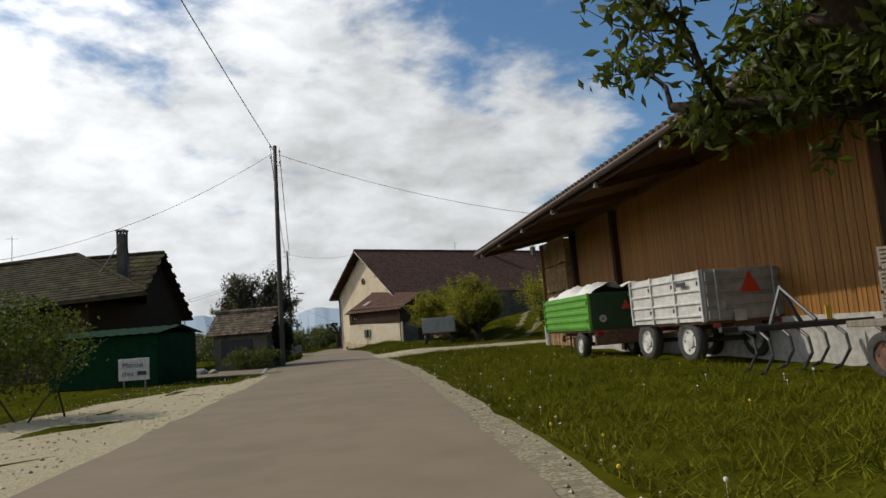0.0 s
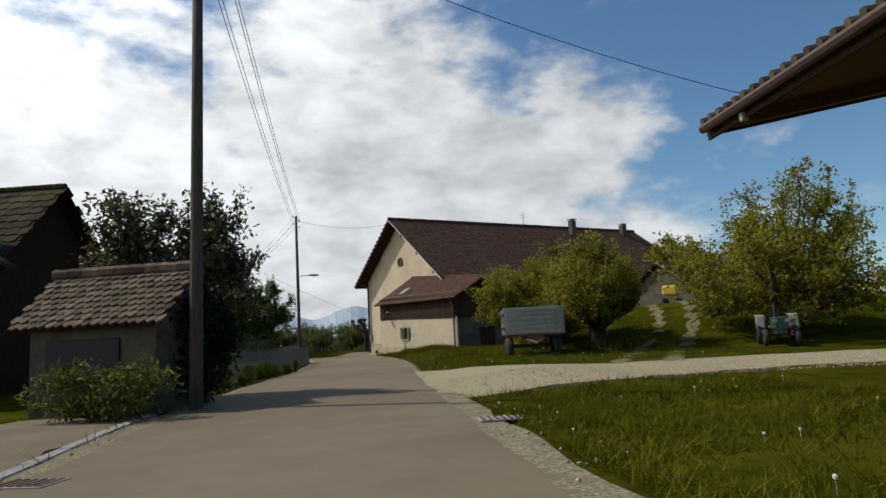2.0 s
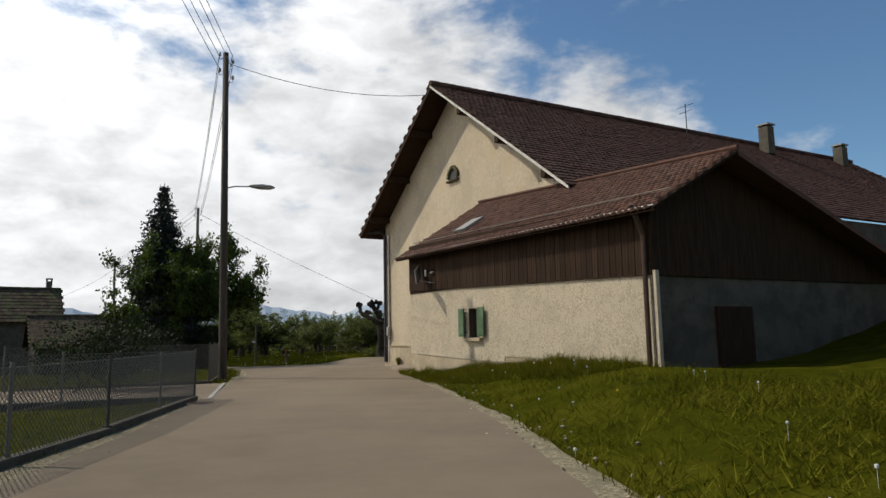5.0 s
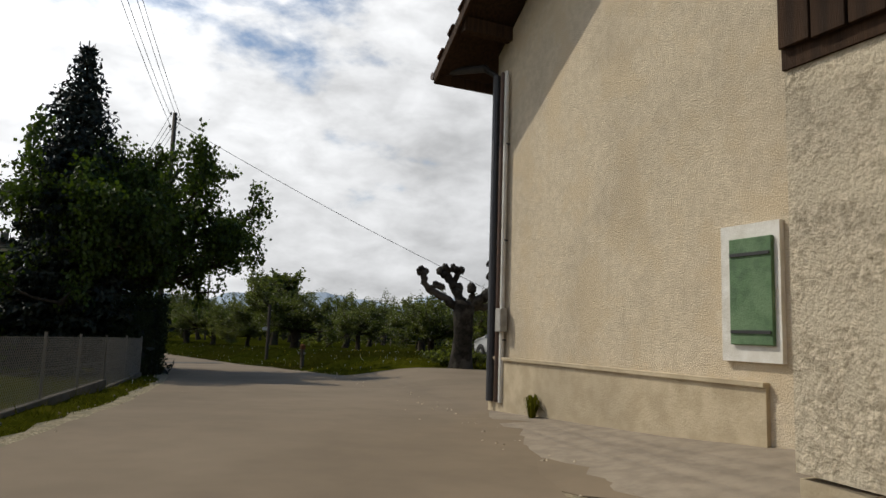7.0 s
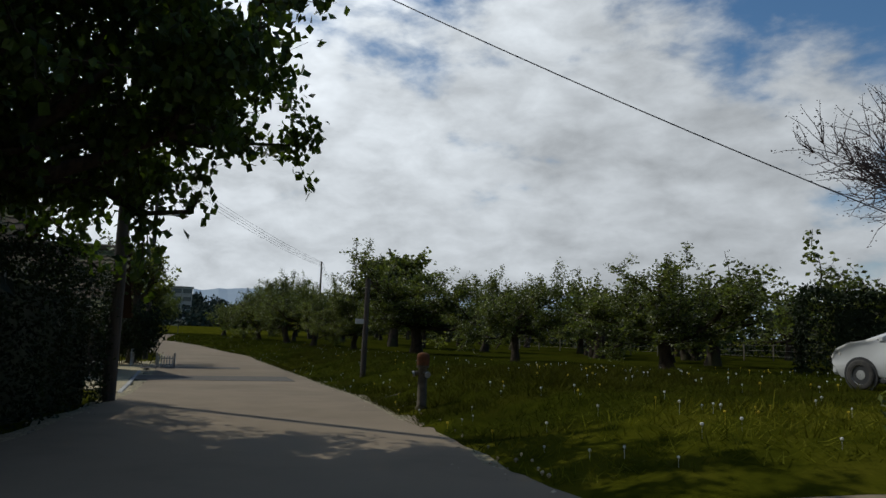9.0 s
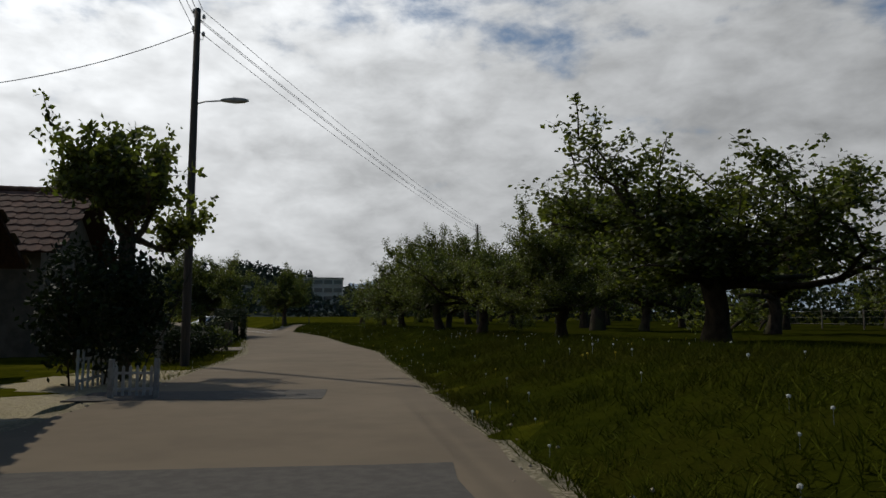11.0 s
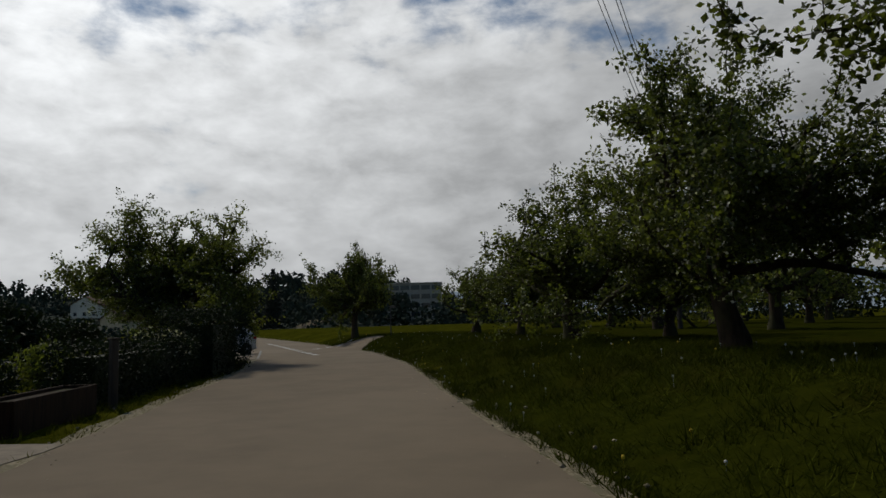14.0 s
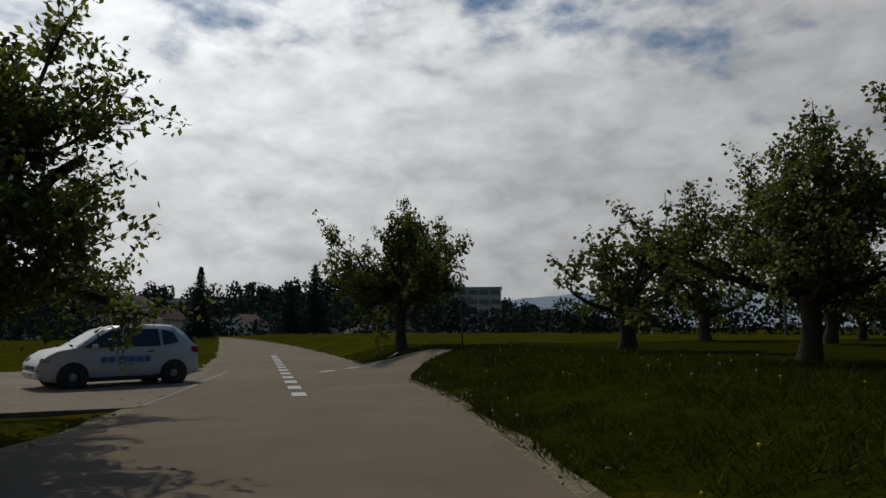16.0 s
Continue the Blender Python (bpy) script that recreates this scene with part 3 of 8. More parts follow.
patch("side_road", [(-60.5, 145.6), (-64.3, 148.5), (-66.0, 150.3), (-67.2, 152.2), (-67.9, 154.4), (-69.8, 155.6), (-72.2, 154.6), (-76.5, 155.2), (-82, 160), (-70, 149), (-63, 144)], 0.024, "asphalt", "asphalt side road joining the village road", "road", wobble=0.05)
patch("parking_drive", [(-64.2, 141.4), (-72, 147.9), (-78, 146.5), (-79, 138), (-68, 134)], 0.024, "apron", "pale paved drive with a parked car", "driveway", wobble=0.05)
patch("cobbled_drive", [(-46.1, 123.4), (-48.3, 126), (-53, 123), (-50, 119)], 0.022, "apron", "pale paved garden entrance", "driveway", wobble=0.05)
def ruts():
    """Two worn wheel ruts with grass growing through them."""
    rng = random.Random(14)
    mid = np.array([(5.0, 30.6), (7.0, 36.0), (10.5, 43.0), (11.7, 46.4), (14.3, 56.0)])
    for off in (-0.85, 0.85):
        line = resample(mid, 0.5)
        k = 0
        while k < len(line) - 3:
            n = rng.randint(2, 4)
            seg = line[k:k + n]
            c, d = seg.mean(0), seg[-1] - seg[0]
            a, half = math.atan2(d[1], d[0]), np.linalg.norm(d) / 2 + 0.35
            ring = []
            for q in range(16):
                t = 2 * math.pi * q / 16
                u, v = half * math.cos(t) * rng.uniform(0.7, 1.15), rng.uniform(0.1, 0.46) * math.sin(t)
                ring.append((c[0] + off + u * math.cos(a) - v * math.sin(a), c[1] + u * math.sin(a) + v * math.cos(a)))
            patch("farm_track", ring, 0.022, "rut", "worn pale gravel rut of a farm track through grass", "track", step=0.9)
            k += n + rng.choice((0, 0, 1))


ruts()
patch("shed_yard", [(-24.6, 95.4), (-30.8, 103.6), (-37.6, 113), (-40.5, 112), (-36, 106), (-30, 97)], 0.015, "gravel", "gravel strip along the shed", "gravel", wobble=0.15)
# darker repairs in the asphalt
patch("road_repair", [(-23.6, 102.6), (-25.2, 104.9), (-29.6, 101.8), (-28.2, 99.8)], 0.038, "patch", "dark rectangular asphalt repair", "road repair", wobble=0.03)
patch("road_repair", [(-29.6, 108.6), (-30.6, 110), (-34, 107.6), (-33.2, 106.4)], 0.038, "patch", "dark rectangular asphalt repair", "road repair", wobble=0.05)

# kerbs
def kerb(name, a, b, label, step=1.0, width=0.12, top=0.045):
    a, b = Vector((*a, 0)), Vector((*b, 0))
    n = max(1, int((b - a).length / step))
    ob = thing(name, Matrix.Identity(4), label, "kerb", "", "structure")
    ang = math.atan2(b.y - a.y, b.x - a.x)
    me = B().box((0, 0, 0), ((b - a).length / n - 0.012, width, 0.2), bevel=0.015).mesh("kerb_stone", M["stone"])
    for i in range(n):
        p = a.lerp(b, (i + 0.5) / n)
        part("kerb_stone", me, None, ob, m=Matrix.Translation((p.x, p.y, height(p.x, p.y) + top - 0.1)) @ Matrix.Rotation(ang, 4, "Z"))


kerb("kerb_driveway", (-9.25, 57.3), (-10.6, 62.4), "grey stone kerb at a driveway")
kerb("kerb_parking", (-64.1, 141.5), (-71.9, 147.9), "grey stone kerb at a parking drive")
kerb("kerb_shed", (-24.6, 95.3), (-31.4, 104.2), "grey stone kerb by the shed")
kerb("kerb_bay", (-6.0, 17.6), (-7.0, 24.4), "low stone kerb at a paved bay", width=0.2, top=0.032)


def line_marks(name, a, b, n, size, label):
    a, b = Vector(a), Vector(b)
    ob = thing(name, Matrix.Identity(4), label, "road marking", "", "structure")
    ang = math.atan2(b.y - a.y, b.x - a.x)
    for i in range(n):
        p = a.lerp(b, (i + 0.5) / n)
        q = [p + Matrix.Rotation(ang, 2) @ Vector(v) for v in ((-size[0] / 2, -size[1] / 2), (size[0] / 2, -size[1] / 2), (size[0] / 2, size[1] / 2), (-size[0] / 2, size[1] / 2))]
        bb = B().add([(v.x, v.y, height(v.x, v.y) + 0.045) for v in q], [(0, 1, 2, 3)])
        part("dash", bb, "marking", ob)


line_marks("centre_line", (-63.0, 144.1), (-84, 158.2), 14, (0.85, 0.3), "short white dashes along the middle of the road")
line_marks("give_way_line", (-69.2, 149.3), (-72.4, 156.4), 4, (1.0, 0.22), "white dashes across the mouth of the side road")


def drain(x, y, turn):
    ob = thing("drain_grate", pose(x, y, height(x, y) + 0.03, 0, 0, turn), "cast-iron drain grate set in the road edge", "drain")
    part("frame", B().box((0, 0, 0), (0.62, 0.45, 0.02)), "concrete", ob)
    for k in range(6):
        part("bar", B().box((-0.25 + k * 0.1, 0, 0.014), (0.045, 0.38, 0.012)), "rust", ob)


drain(-5.45, 17.5, -10)
drain(-9.1, 56.2, -15)
drain(-0.4, 20.6, 5)


# ---- tiled roof slope ----
def roof_slope(parent, name, p0, along, down, length, drop, tile=(0.3, 0.34), material="tile", thick=0.035, seed=1, base="brown_wood"):
    """A slope of overlapping tiles from the ridge point p0, along the ridge and down the fall line (unit vectors): a board and tiles in courses."""
    p0, along, down = Vector(p0), Vector(along).normalized(), Vector(down).normalized()
    up = along.cross(down)
    if up.z < 0:
        up = -up
    deck = B().add([p0, p0 + along * length, p0 + along * length + down * drop, p0 + down * drop] + [q - up * 0.06 for q in (p0, p0 + along * length, p0 + along * length + down * drop, p0 + down * drop)], [(0, 1, 2, 3), (7, 6, 5, 4), (0, 4, 5, 1), (1, 5, 6, 2), (2, 6, 7, 3), (3, 7, 4, 0)])
    part("roof_deck", deck, base, parent, fix=True)
    rng = random.Random(seed)
    b = B()
    nu, nv = int(length / tile[0]), int(drop / tile[1])
    du, dv = length / nu, drop / nv
    for j in range(nv):
        for i in range(nu):
            o = p0 + along * (i * du + (0.5 * du if j % 2 else 0) - 0.25 * du) + down * (j * dv)
            w, lift = du * 0.97, rng.uniform(-0.006, 0.008)
            lo, hi = up * (0.012 + lift), up * (0.012 + thick + lift + rng.uniform(0, 0.008))
            d2 = down * (dv * 1.06 + rng.uniform(-0.012, 0.015))
            mid = d2 + down * (0.06 * 1.0)
            # rounded lower end
            b.add([o + lo, o + along * w + lo, o + along * w + d2 * 0.9 + hi, o + along * w * 0.5 + mid + hi, o + d2 * 0.9 + hi, o + along * w + d2 * 0.9 + lo * 0.2, o + along * w * 0.5 + mid + lo * 0.2, o + d2 * 0.9 + lo * 0.2], [(0, 1, 2, 3, 4), (2, 5, 6, 3), (3, 6, 7, 4), (0, 4, 7), (1, 5, 2)])
    return tagged(part(name, b, material, parent), "", "", "", "stuff")


def ridge_caps(parent, a, b, material="tile", r=0.13, step=0.38):
    a, b = Vector(a), Vector(b)
    n = max(2, int((b - a).length / step))
    bb = B()
    rng = random.Random(7)
    for i in range(n):
        p, q = a.lerp(b, i / n), a.lerp(b, (i + 1.12) / n)
        bb.tube([p + Vector((0, 0, rng.uniform(-0.01, 0.01))), q], [r, r * 1.12], 7)
    return tagged(part("ridge_tiles", bb, material, parent), "", "", "", "stuff")


# ---- farmhouse ----
FARM = pose(-3.53, 69.3, 0, 0, 0, 30)


def farmhouse():
    ob = thing("farmhouse", FARM, "cream-plastered farmhouse with a broad tiled gable roof and board-clad lean-to", "house")
    zb = 1.7
    AP, YL, YR = 13.5, 6.76, -8.2
    slope_l, slope_r = (13.5 - 8.4) / 7.4, (13.5 - 7.57) / 8.4
    # main gable wall
    zl, zr = AP - slope_l * YL - 0.16, AP - slope_r * -YR - 0.16
    out = [(YL, zb), (YL, zl), (0, AP - 0.16), (YR, zr), (YR, zb)]
    b = B()
    pts = [(0, y, z) for y, z in out] + [(0.45, y, z) for y, z in out]
    b.add(pts, [(0, 1, 2, 3, 4), (9, 8, 7, 6, 5)] + [(i, i + 5, (i + 1) % 5 + 5, (i + 1) % 5) for i in range(5)])
    wall = part("wall", b, "plaster", ob, fix=True)
    # arched loft opening
    v = part("loft_opening", B().prism([(-0.3, 9.66), (0.3, 9.66), (0.3, 9.85), (0.22, 10.03), (0, 10.13), (-0.22, 10.03), (-0.3, 9.85)], 0.06, Matrix.Translation((-0.03, 0, 0)) @ Matrix.Rotation(radians(-90), 4, "Z")), "black", ob, "dark arched loft opening", fix=True)
    arch = B()
    for k in range(9):
        a = math.pi * k / 8
        arch.box((-0.05, 0.37 * math.cos(a), 9.8 + 0.37 * math.sin(a)), (0.1, 0.11, 0.14), Matrix.Rotation(-(a - math.pi / 2), 3, "X"))
    arch.box((-0.05, 0, 9.62), (0.14, 0.9, 0.07))
    part("surround", arch, "old_tile", v)
    # left flank and right flank running back; darker plaster puts shade on right and back
    part("wall", B().box((14, YL - 0.2, (zb + zl) / 2 - 0.05), (27.0, 0.4, zl - zb - 0.1)), "plaster", ob)
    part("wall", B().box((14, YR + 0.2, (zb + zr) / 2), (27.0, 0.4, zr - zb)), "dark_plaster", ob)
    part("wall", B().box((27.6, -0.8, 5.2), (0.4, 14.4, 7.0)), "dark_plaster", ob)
    # plinth with a ledge
    part("plinth", B().box((-0.03, 3.73, 2.2), (0.06, 6.06, 1.3)).box((-0.05, 3.73, 2.87), (0.1, 6.06, 0.05)), "plinth", ob)
    # roof
    f = -1.05
    L = 30.0
    dl, dr = Vector((0, 7.45, -slope_l * 7.45)), Vector((0, -8.4, -slope_r * 8.4))
    roof_slope(ob, "roof", (f, 0, AP + 0.05), (1, 0, 0), dl, L, dl.length, (0.24, 0.26), "tile", seed=3)
    roof_slope(ob, "roof", (f, 0, AP + 0.05), (1, 0, 0), dr, L, dr.length, (0.24, 0.26), "tile", seed=4)
    ridge_caps(ob, (f, 0, AP + 0.12), (f + L, 0, AP + 0.12))
    # soffit, purlins and verge boards
    for dd, s in ((dl, 1), (dr, -1)):
        n = dd.normalized()
        vd = 0.2 if s > 0 else 0.07
        part("verge_board", B().add([Vector((f - 0.02, 0, AP + 0.03)), Vector((f - 0.02, 0, AP - vd)), Vector((f - 0.02, 0, AP - vd)) + dd, Vector((f - 0.02, 0, AP + 0.03)) + dd, Vector((f + 0.03, 0, AP + 0.03)), Vector((f + 0.03, 0, AP - vd)), Vector((f + 0.03, 0, AP - vd)) + dd, Vector((f + 0.03, 0, AP + 0.03)) + dd], [(0, 1, 2, 3), (7, 6, 5, 4), (0, 3, 7, 4), (1, 5, 6, 2), (2, 6, 7, 3)]), "white_wall" if s < 0 else "brown_wood", ob, fix=True)
        for u in (0.25, 0.55, 0.85):
            q = dd * u
            part("purlin", B().box((f / 2 + 0.15, q.y, AP + q.z - 0.2), (1.25, 0.2, 0.26)), "brown_wood", ob)
    part("eave_board", B().box((f + 15, 7.45, AP + dl.z - 0.1), (30, 0.05, 0.2)), "brown_wood", ob)
    part("gutter", B().tube([(f, 7.6, AP + dl.z), (f + 29.5, 7.6, AP + dl.z)], 0.08, 8), "copper", ob)
    # drainpipes at the corner
    for dx, dy, r, mt in ((-0.1, 6.63, 0.075, "dark_metal"), (-0.07, 6.49, 0.022, "white_wall"), (-0.09, 6.4, 0.05, "copper"), (-0.08, 6.28, 0.042, "white_wall")):
        part("drainpipe", B().tube([(dx, dy, 2.1), (dx, dy, 8.2)] + ([(dx - 0.1, dy + 0.3, 8.45), (f + 0.2, 7.5, 8.45)] if r > 0.07 else []), r, 10), mt, ob)
    part("meter_box", B().box((-0.12, 6.24, 3.55), (0.14, 0.2, 0.42), bevel=0.015), "concrete", ob)
    for z in (3.2, 5.0, 6.8):
        part("pipe_clip", B().box((-0.05, 6.45, z), (0.08, 0.42, 0.025)), "dark_metal", ob)
    # small shuttered opening in the gable wall
    s = part("small_window", B().box((-0.03, 0.87, 3.85), (0.07, 0.78, 1.5)), "white_wall", ob, "whitewashed surround with a closed green shutter")
    part("shutter", B().box((-0.085, 0.83, 3.86), (0.05, 0.56, 1.16), bevel=0.008), "shutter", s, "flaking green shutter")
    for z in (3.42, 4.26):
        part("hinge", B().box((-0.12, 0.83, z), (0.015, 0.52, 0.035)), "black", s)
    # ---- lean-to wing ----
    yl, yr, xf = -2.05, -13.35, -3.1
    # plaster coat over a set-back plinth, with a deep window opening
    wy0, wy1, wz0, wz1 = -5.93, -6.55, 3.2, 4.07
    for y0, y1, b0, b1, t in ((yl, wy0, 2.69, 2.55, 5.9), (wy0, wy1, 2.55, 2.53, wz0), (wy0, wy1, wz1, wz1, 5.9), (wy1, -7.8, 2.53, 2.5, 5.9), (-7.8, yr, 2.67, 2.56, 5.9)):
        part("wing_wall", B().add([(x, y, z) for x in (xf, xf + 0.4) for y, z in ((y0, b0), (y1, b1), (y1, t), (y0, t))], [(0, 1, 2, 3), (7, 6, 5, 4), (0, 4, 5, 1), (1, 5, 6, 2), (2, 6, 7, 3), (3, 7, 4, 0)]), "rough_plaster", ob, fix=True)
    part("wing_wall", B().box((xf / 2 + 0.2, yl - 0.2, 3.9), (-xf - 0.4, 0.4, 4.0)), "plaster", ob)
    # yard end, turned from the sun: its shade is put into darker plaster
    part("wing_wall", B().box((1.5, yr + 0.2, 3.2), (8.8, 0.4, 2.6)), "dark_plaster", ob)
    part("plinth", B().box((xf + 0.22, (yl + yr) / 2, 2.28), (0.4, yl - yr - 0.01, 0.76)), "plinth", ob)
    # boarding, each board a piece
    wb = part("board_cladding", B().box((xf - 0.005, (yl + yr) / 2, 5.35), (0.03, yl - yr, 1.2)), "brown_wood", ob, "dark brown vertical board cladding")
    n = 58
    w = (yl - yr) / n
    boards = [B().box((0, 0, 0), (0.03, w * 0.93, h), bevel=0.004).mesh("board", M["brown_wood"]) for h in (1.6, 1.61, 1.6)]
    for k in range(n):
        part("board", boards[k % 3], None, wb, m=Matrix.Translation((xf - 0.04 - 0.004 * (k % 2), yl - (k + 0.5) * w, 4.85 - 0.4 * (k + 0.5) / n + 0.81)))
    # gable end above the yard side, dark boards
    gb = B().prism([(xf - 0.03, 4.45), (xf - 0.03, 5.95), (-1.05, 7.1), (6, 4.9), (6, 4.45)], 0.05, Matrix.Translation((0, yr - 0.06, 0)))
    part("gable_boarding", gb, "brown_wood", ob, fix=True)
    part("wing_door", B().box((-0.6, yr - 0.05, 3.0), (1.2, 0.08, 1.6)), "brown_wood", ob, "dark wooden stable window")
    # wing roof: front slope rises from the eave to the main wall at the far end and to a ridge at the near end
    ea, eb = Vector((-3.5, yl + 0.33, 6.03)), Vector((-3.5, yr - 0.55, 5.81))
    ra, rb = Vector((0.0, yl + 0.1, 8.3)), Vector((-1.05, yr - 0.8, 7.22))
    nu, nv = 64, 19
    deck = B().add([ea, eb, rb, ra] + [p - Vector((0, 0, 0.06)) for p in (ea, eb, rb, ra)], [(0, 1, 2, 3), (7, 6, 5, 4), (0, 4, 5, 1), (1, 5, 6, 2), (2, 6, 7, 3), (3, 7, 4, 0)])
    part("roof_deck", deck, "brown_wood", ob, fix=True)
    tb, rng = B(), random.Random(9)
    for j in range(nv):
        for i in range(nu):
            def at(u, v):
                return ea.lerp(eb, u).lerp(ra.lerp(rb, u), v)
            u0, u1 = (i + (0.5 if j % 2 else 0)) / (nu + 0.5), (i + 0.96 + (0.5 if j % 2 else 0)) / (nu + 0.5)
            v1, v0 = (j + 1.0) / nv, (j - 0.12) / nv
            up = Vector((0, 0, 0.02 + rng.uniform(0, 0.012)))
            hi = Vector((0, 0, 0.065 + rng.uniform(-0.006, 0.012)))
            low = at((u0 + u1) / 2, v0 - 0.02)
            tb.add([at(u0, v1) + up, at(u1, v1) + up, at(u1, v0) + hi, low + hi, at(u0, v0) + hi, at(u1, v0), low, at(u0, v0)], [(0, 1, 2, 3, 4), (2, 5, 6, 3), (3, 6, 7, 4), (0, 4, 7), (1, 5, 2)])
    tagged(part("wing_roof", tb, "tile", ob), "", "", "", "stuff")
    part("flashing", B().tube([ra + Vector((-0.05, 0, 0.06)), rb + Vector((0, 0, 0.07))], 0.06, 6), "tile", ob)
    back = B().add([rb, ra, ra + Vector((6, 0, -2.4)), rb + Vector((7.4, 0, -2.6))] + [p - Vector((0, 0, 0.12)) for p in (rb, ra, ra + Vector((6, 0, -2.4)), rb + Vector((7.4, 0, -2.6)))], [(0, 1, 2, 3), (7, 6, 5, 4), (0, 4, 5, 1), (1, 5, 6, 2), (2, 6, 7, 3), (3, 7, 4, 0)])
    part("wing_roof_back", back, "tile", ob, fix=True)
    # snow rail on brackets
    rail = part("snow_rail", B().tube([ea.lerp(ra, 0.2) + Vector((0, 0, 0.14)), eb.lerp(rb, 0.2) + Vector((0, 0, 0.14))], 0.018, 6), "old_wood", ob, "thin snow rail on brackets")
    for k in range(9):
        p = ea.lerp(eb, (k + 0.3) / 9).lerp(ra.lerp(rb, (k + 0.3) / 9), 0.21)
        part("bracket", B().box(p + Vector((0, 0, 0.09)), (0.05, 0.02, 0.16)), "rust", rail)
    part("roof_hatch", B().box(ea.lerp(eb, 0.22).lerp(ra.lerp(rb, 0.22), 0.42) + Vector((0, 0, 0.1)), (0.9, 0.75, 0.08), Matrix.Rotation(radians(-31), 3, "Y")), "metal", ob)
    part("drip_edge", B().tube([ea + Vector((-0.02, 0, 0.03)), eb + Vector((-0.02, 0, 0.03))], 0.014, 6), "metal", ob, "thin pale drip edge")
    part("fascia", B().add([ea, eb, eb - Vector((0, 0, 0.08)), ea - Vector((0, 0, 0.08)), ea + Vector((0.06, 0, 0)), eb + Vector((0.06, 0, 0)), eb + Vector((0.06, 0, -0.08)), ea + Vector((0.06, 0, -0.08))], [(0, 1, 2, 3), (7, 6, 5, 4), (3, 2, 6, 7)]), "brown_wood", ob, fix=True)
    part("drainpipe", B().tube([(-3.5, yr + 0.1, 5.95), (-3.36, yr + 0.08, 5.65), (-3.2, yr + 0.08, 5.3), (-3.2, yr + 0.08, 2.35)], 0.055, 8), "copper", ob)
    part("corner_post", B().box((xf + 0.02, yr - 0.1, 3.5), (0.1, 0.09, 2.1)), "plaster", ob)
    # window with open shutters
    wd = part("window", B().box((xf + 0.37, -6.24, 3.63), (0.05, 0.7, 0.95)), "black", ob, "small deep-set window with open green shutters")
    fr = B()
    for y in (-5.96, -6.52):
        fr.box((xf + 0.3, y, 3.635), (0.05, 0.05, 0.86))
    for z in (3.235, 4.035):
        fr.box((xf + 0.3, -6.24, z), (0.05, 0.51, 0.06))
    part("window_frame", fr, "old_wood", wd)
    part("pane", B().box((xf + 0.31, -6.24, 3.635), (0.01, 0.52, 0.76)), "glass", wd)
    part("glazing_bar", B().box((xf + 0.29, -6.24, 3.635), (0.03, 0.03, 0.75)), "white_wall", wd)
    part("glazing_bar", B().box((xf + 0.285, -6.24, 3.66), (0.03, 0.51, 0.025)), "white_wall", wd)
    # added dark linings: the shade of the deep reveal is put into their colour
    for y in (wy0 - 0.006, wy1 + 0.006):
        part("reveal_board", B().box((xf + 0.15, y, 3.635), (0.27, 0.012, 0.86)), "pole_wood", wd, "dark lining that stands for shade in the window reveal")
    part("lintel", B().box((xf + 0.0, -6.24, 4.15), (0.03, 1.1, 0.15), bevel=0.006), "plaster", wd)
    part("sill", B().box((xf + 0.06, -6.23, 3.14), (0.34, 0.9, 0.1), bevel=0.01), "plinth", wd)
    for y, sw in ((-5.65, 0.32), (-6.74, 0.35)):
        sh = part("shutter", B().box((xf - 0.09, y, 3.66), (0.04, sw, 0.86), bevel=0.006), "shutter", wd, "open green wooden shutter")
        part("batten", B().box((xf - 0.117, y, 3.61), (0.02, sw - 0.06, 0.03)), "shutter", sh)
        part("handle", B().tube([(xf - 0.112, y - 0.05, 3.3), (xf - 0.135, y - 0.03, 3.3), (xf - 0.135, y + 0.03, 3.3), (xf - 0.112, y + 0.05, 3.3)], 0.009, 6), "black", sh)
        for z in (3.36, 3.96):
            part("hinge", B().tube([(xf - 0.08, y + (0.5 - (y < -6)) * sw * -1.0, z), (xf + 0.03, y + (0.5 - (y < -6)) * (sw + 0.04) * -1.0, z)], 0.014, 6), "dark_metal", sh)
    # slanting metal plate on an arm, fixed to the boards
    hp = part("wall_bracket", B().add([(xf - 0.12 - 0.57 * u - 0.012 * v, -2.99 - 0.75 * u + 0.016 * v - 0.12 * (1 - q), 5.21 - 0.23 * u + q * (0.51 - 0.08 * u)) for v in (0, 1) for u, q in ((0, 0), (1, 0), (1, 1), (0, 1))], [(0, 1, 2, 3), (7, 6, 5, 4), (0, 4, 5, 1), (1, 5, 6, 2), (2, 6, 7, 3), (3, 7, 4, 0)]), "metal", ob, "slanting grey metal plate on an arm", fix=True)
    part("arm", B().tube([(xf - 0.04, -3.95, 5.03), (xf - 0.2, -3.9, 5.03), (xf - 0.3, -3.42, 5.12)], 0.018, 6), "metal", hp)
    part("stay", B().box((xf - 0.2, -3.56, 5.37), (0.03, 0.05, 0.22)), "white_wall", hp)
    part("clamp", B().box((xf - 0.09, -3.85, 5.37), (0.12, 0.17, 0.06), bevel=0.01), "metal", hp)
    # chimneys and aerial over the back of the roof
    for x, y, h in ((19, -1.2, 0.75), (26.5, -0.8, 0.65)):
        c = part("chimney", B().box((x, y, 13.4), (0.55, 0.55, h * 2)), "dark_plaster", ob, "squat plastered chimney")
        part("cap", B().box((x, y, 13.4 + h + 0.12), (0.68, 0.68, 0.08)), "concrete", c)
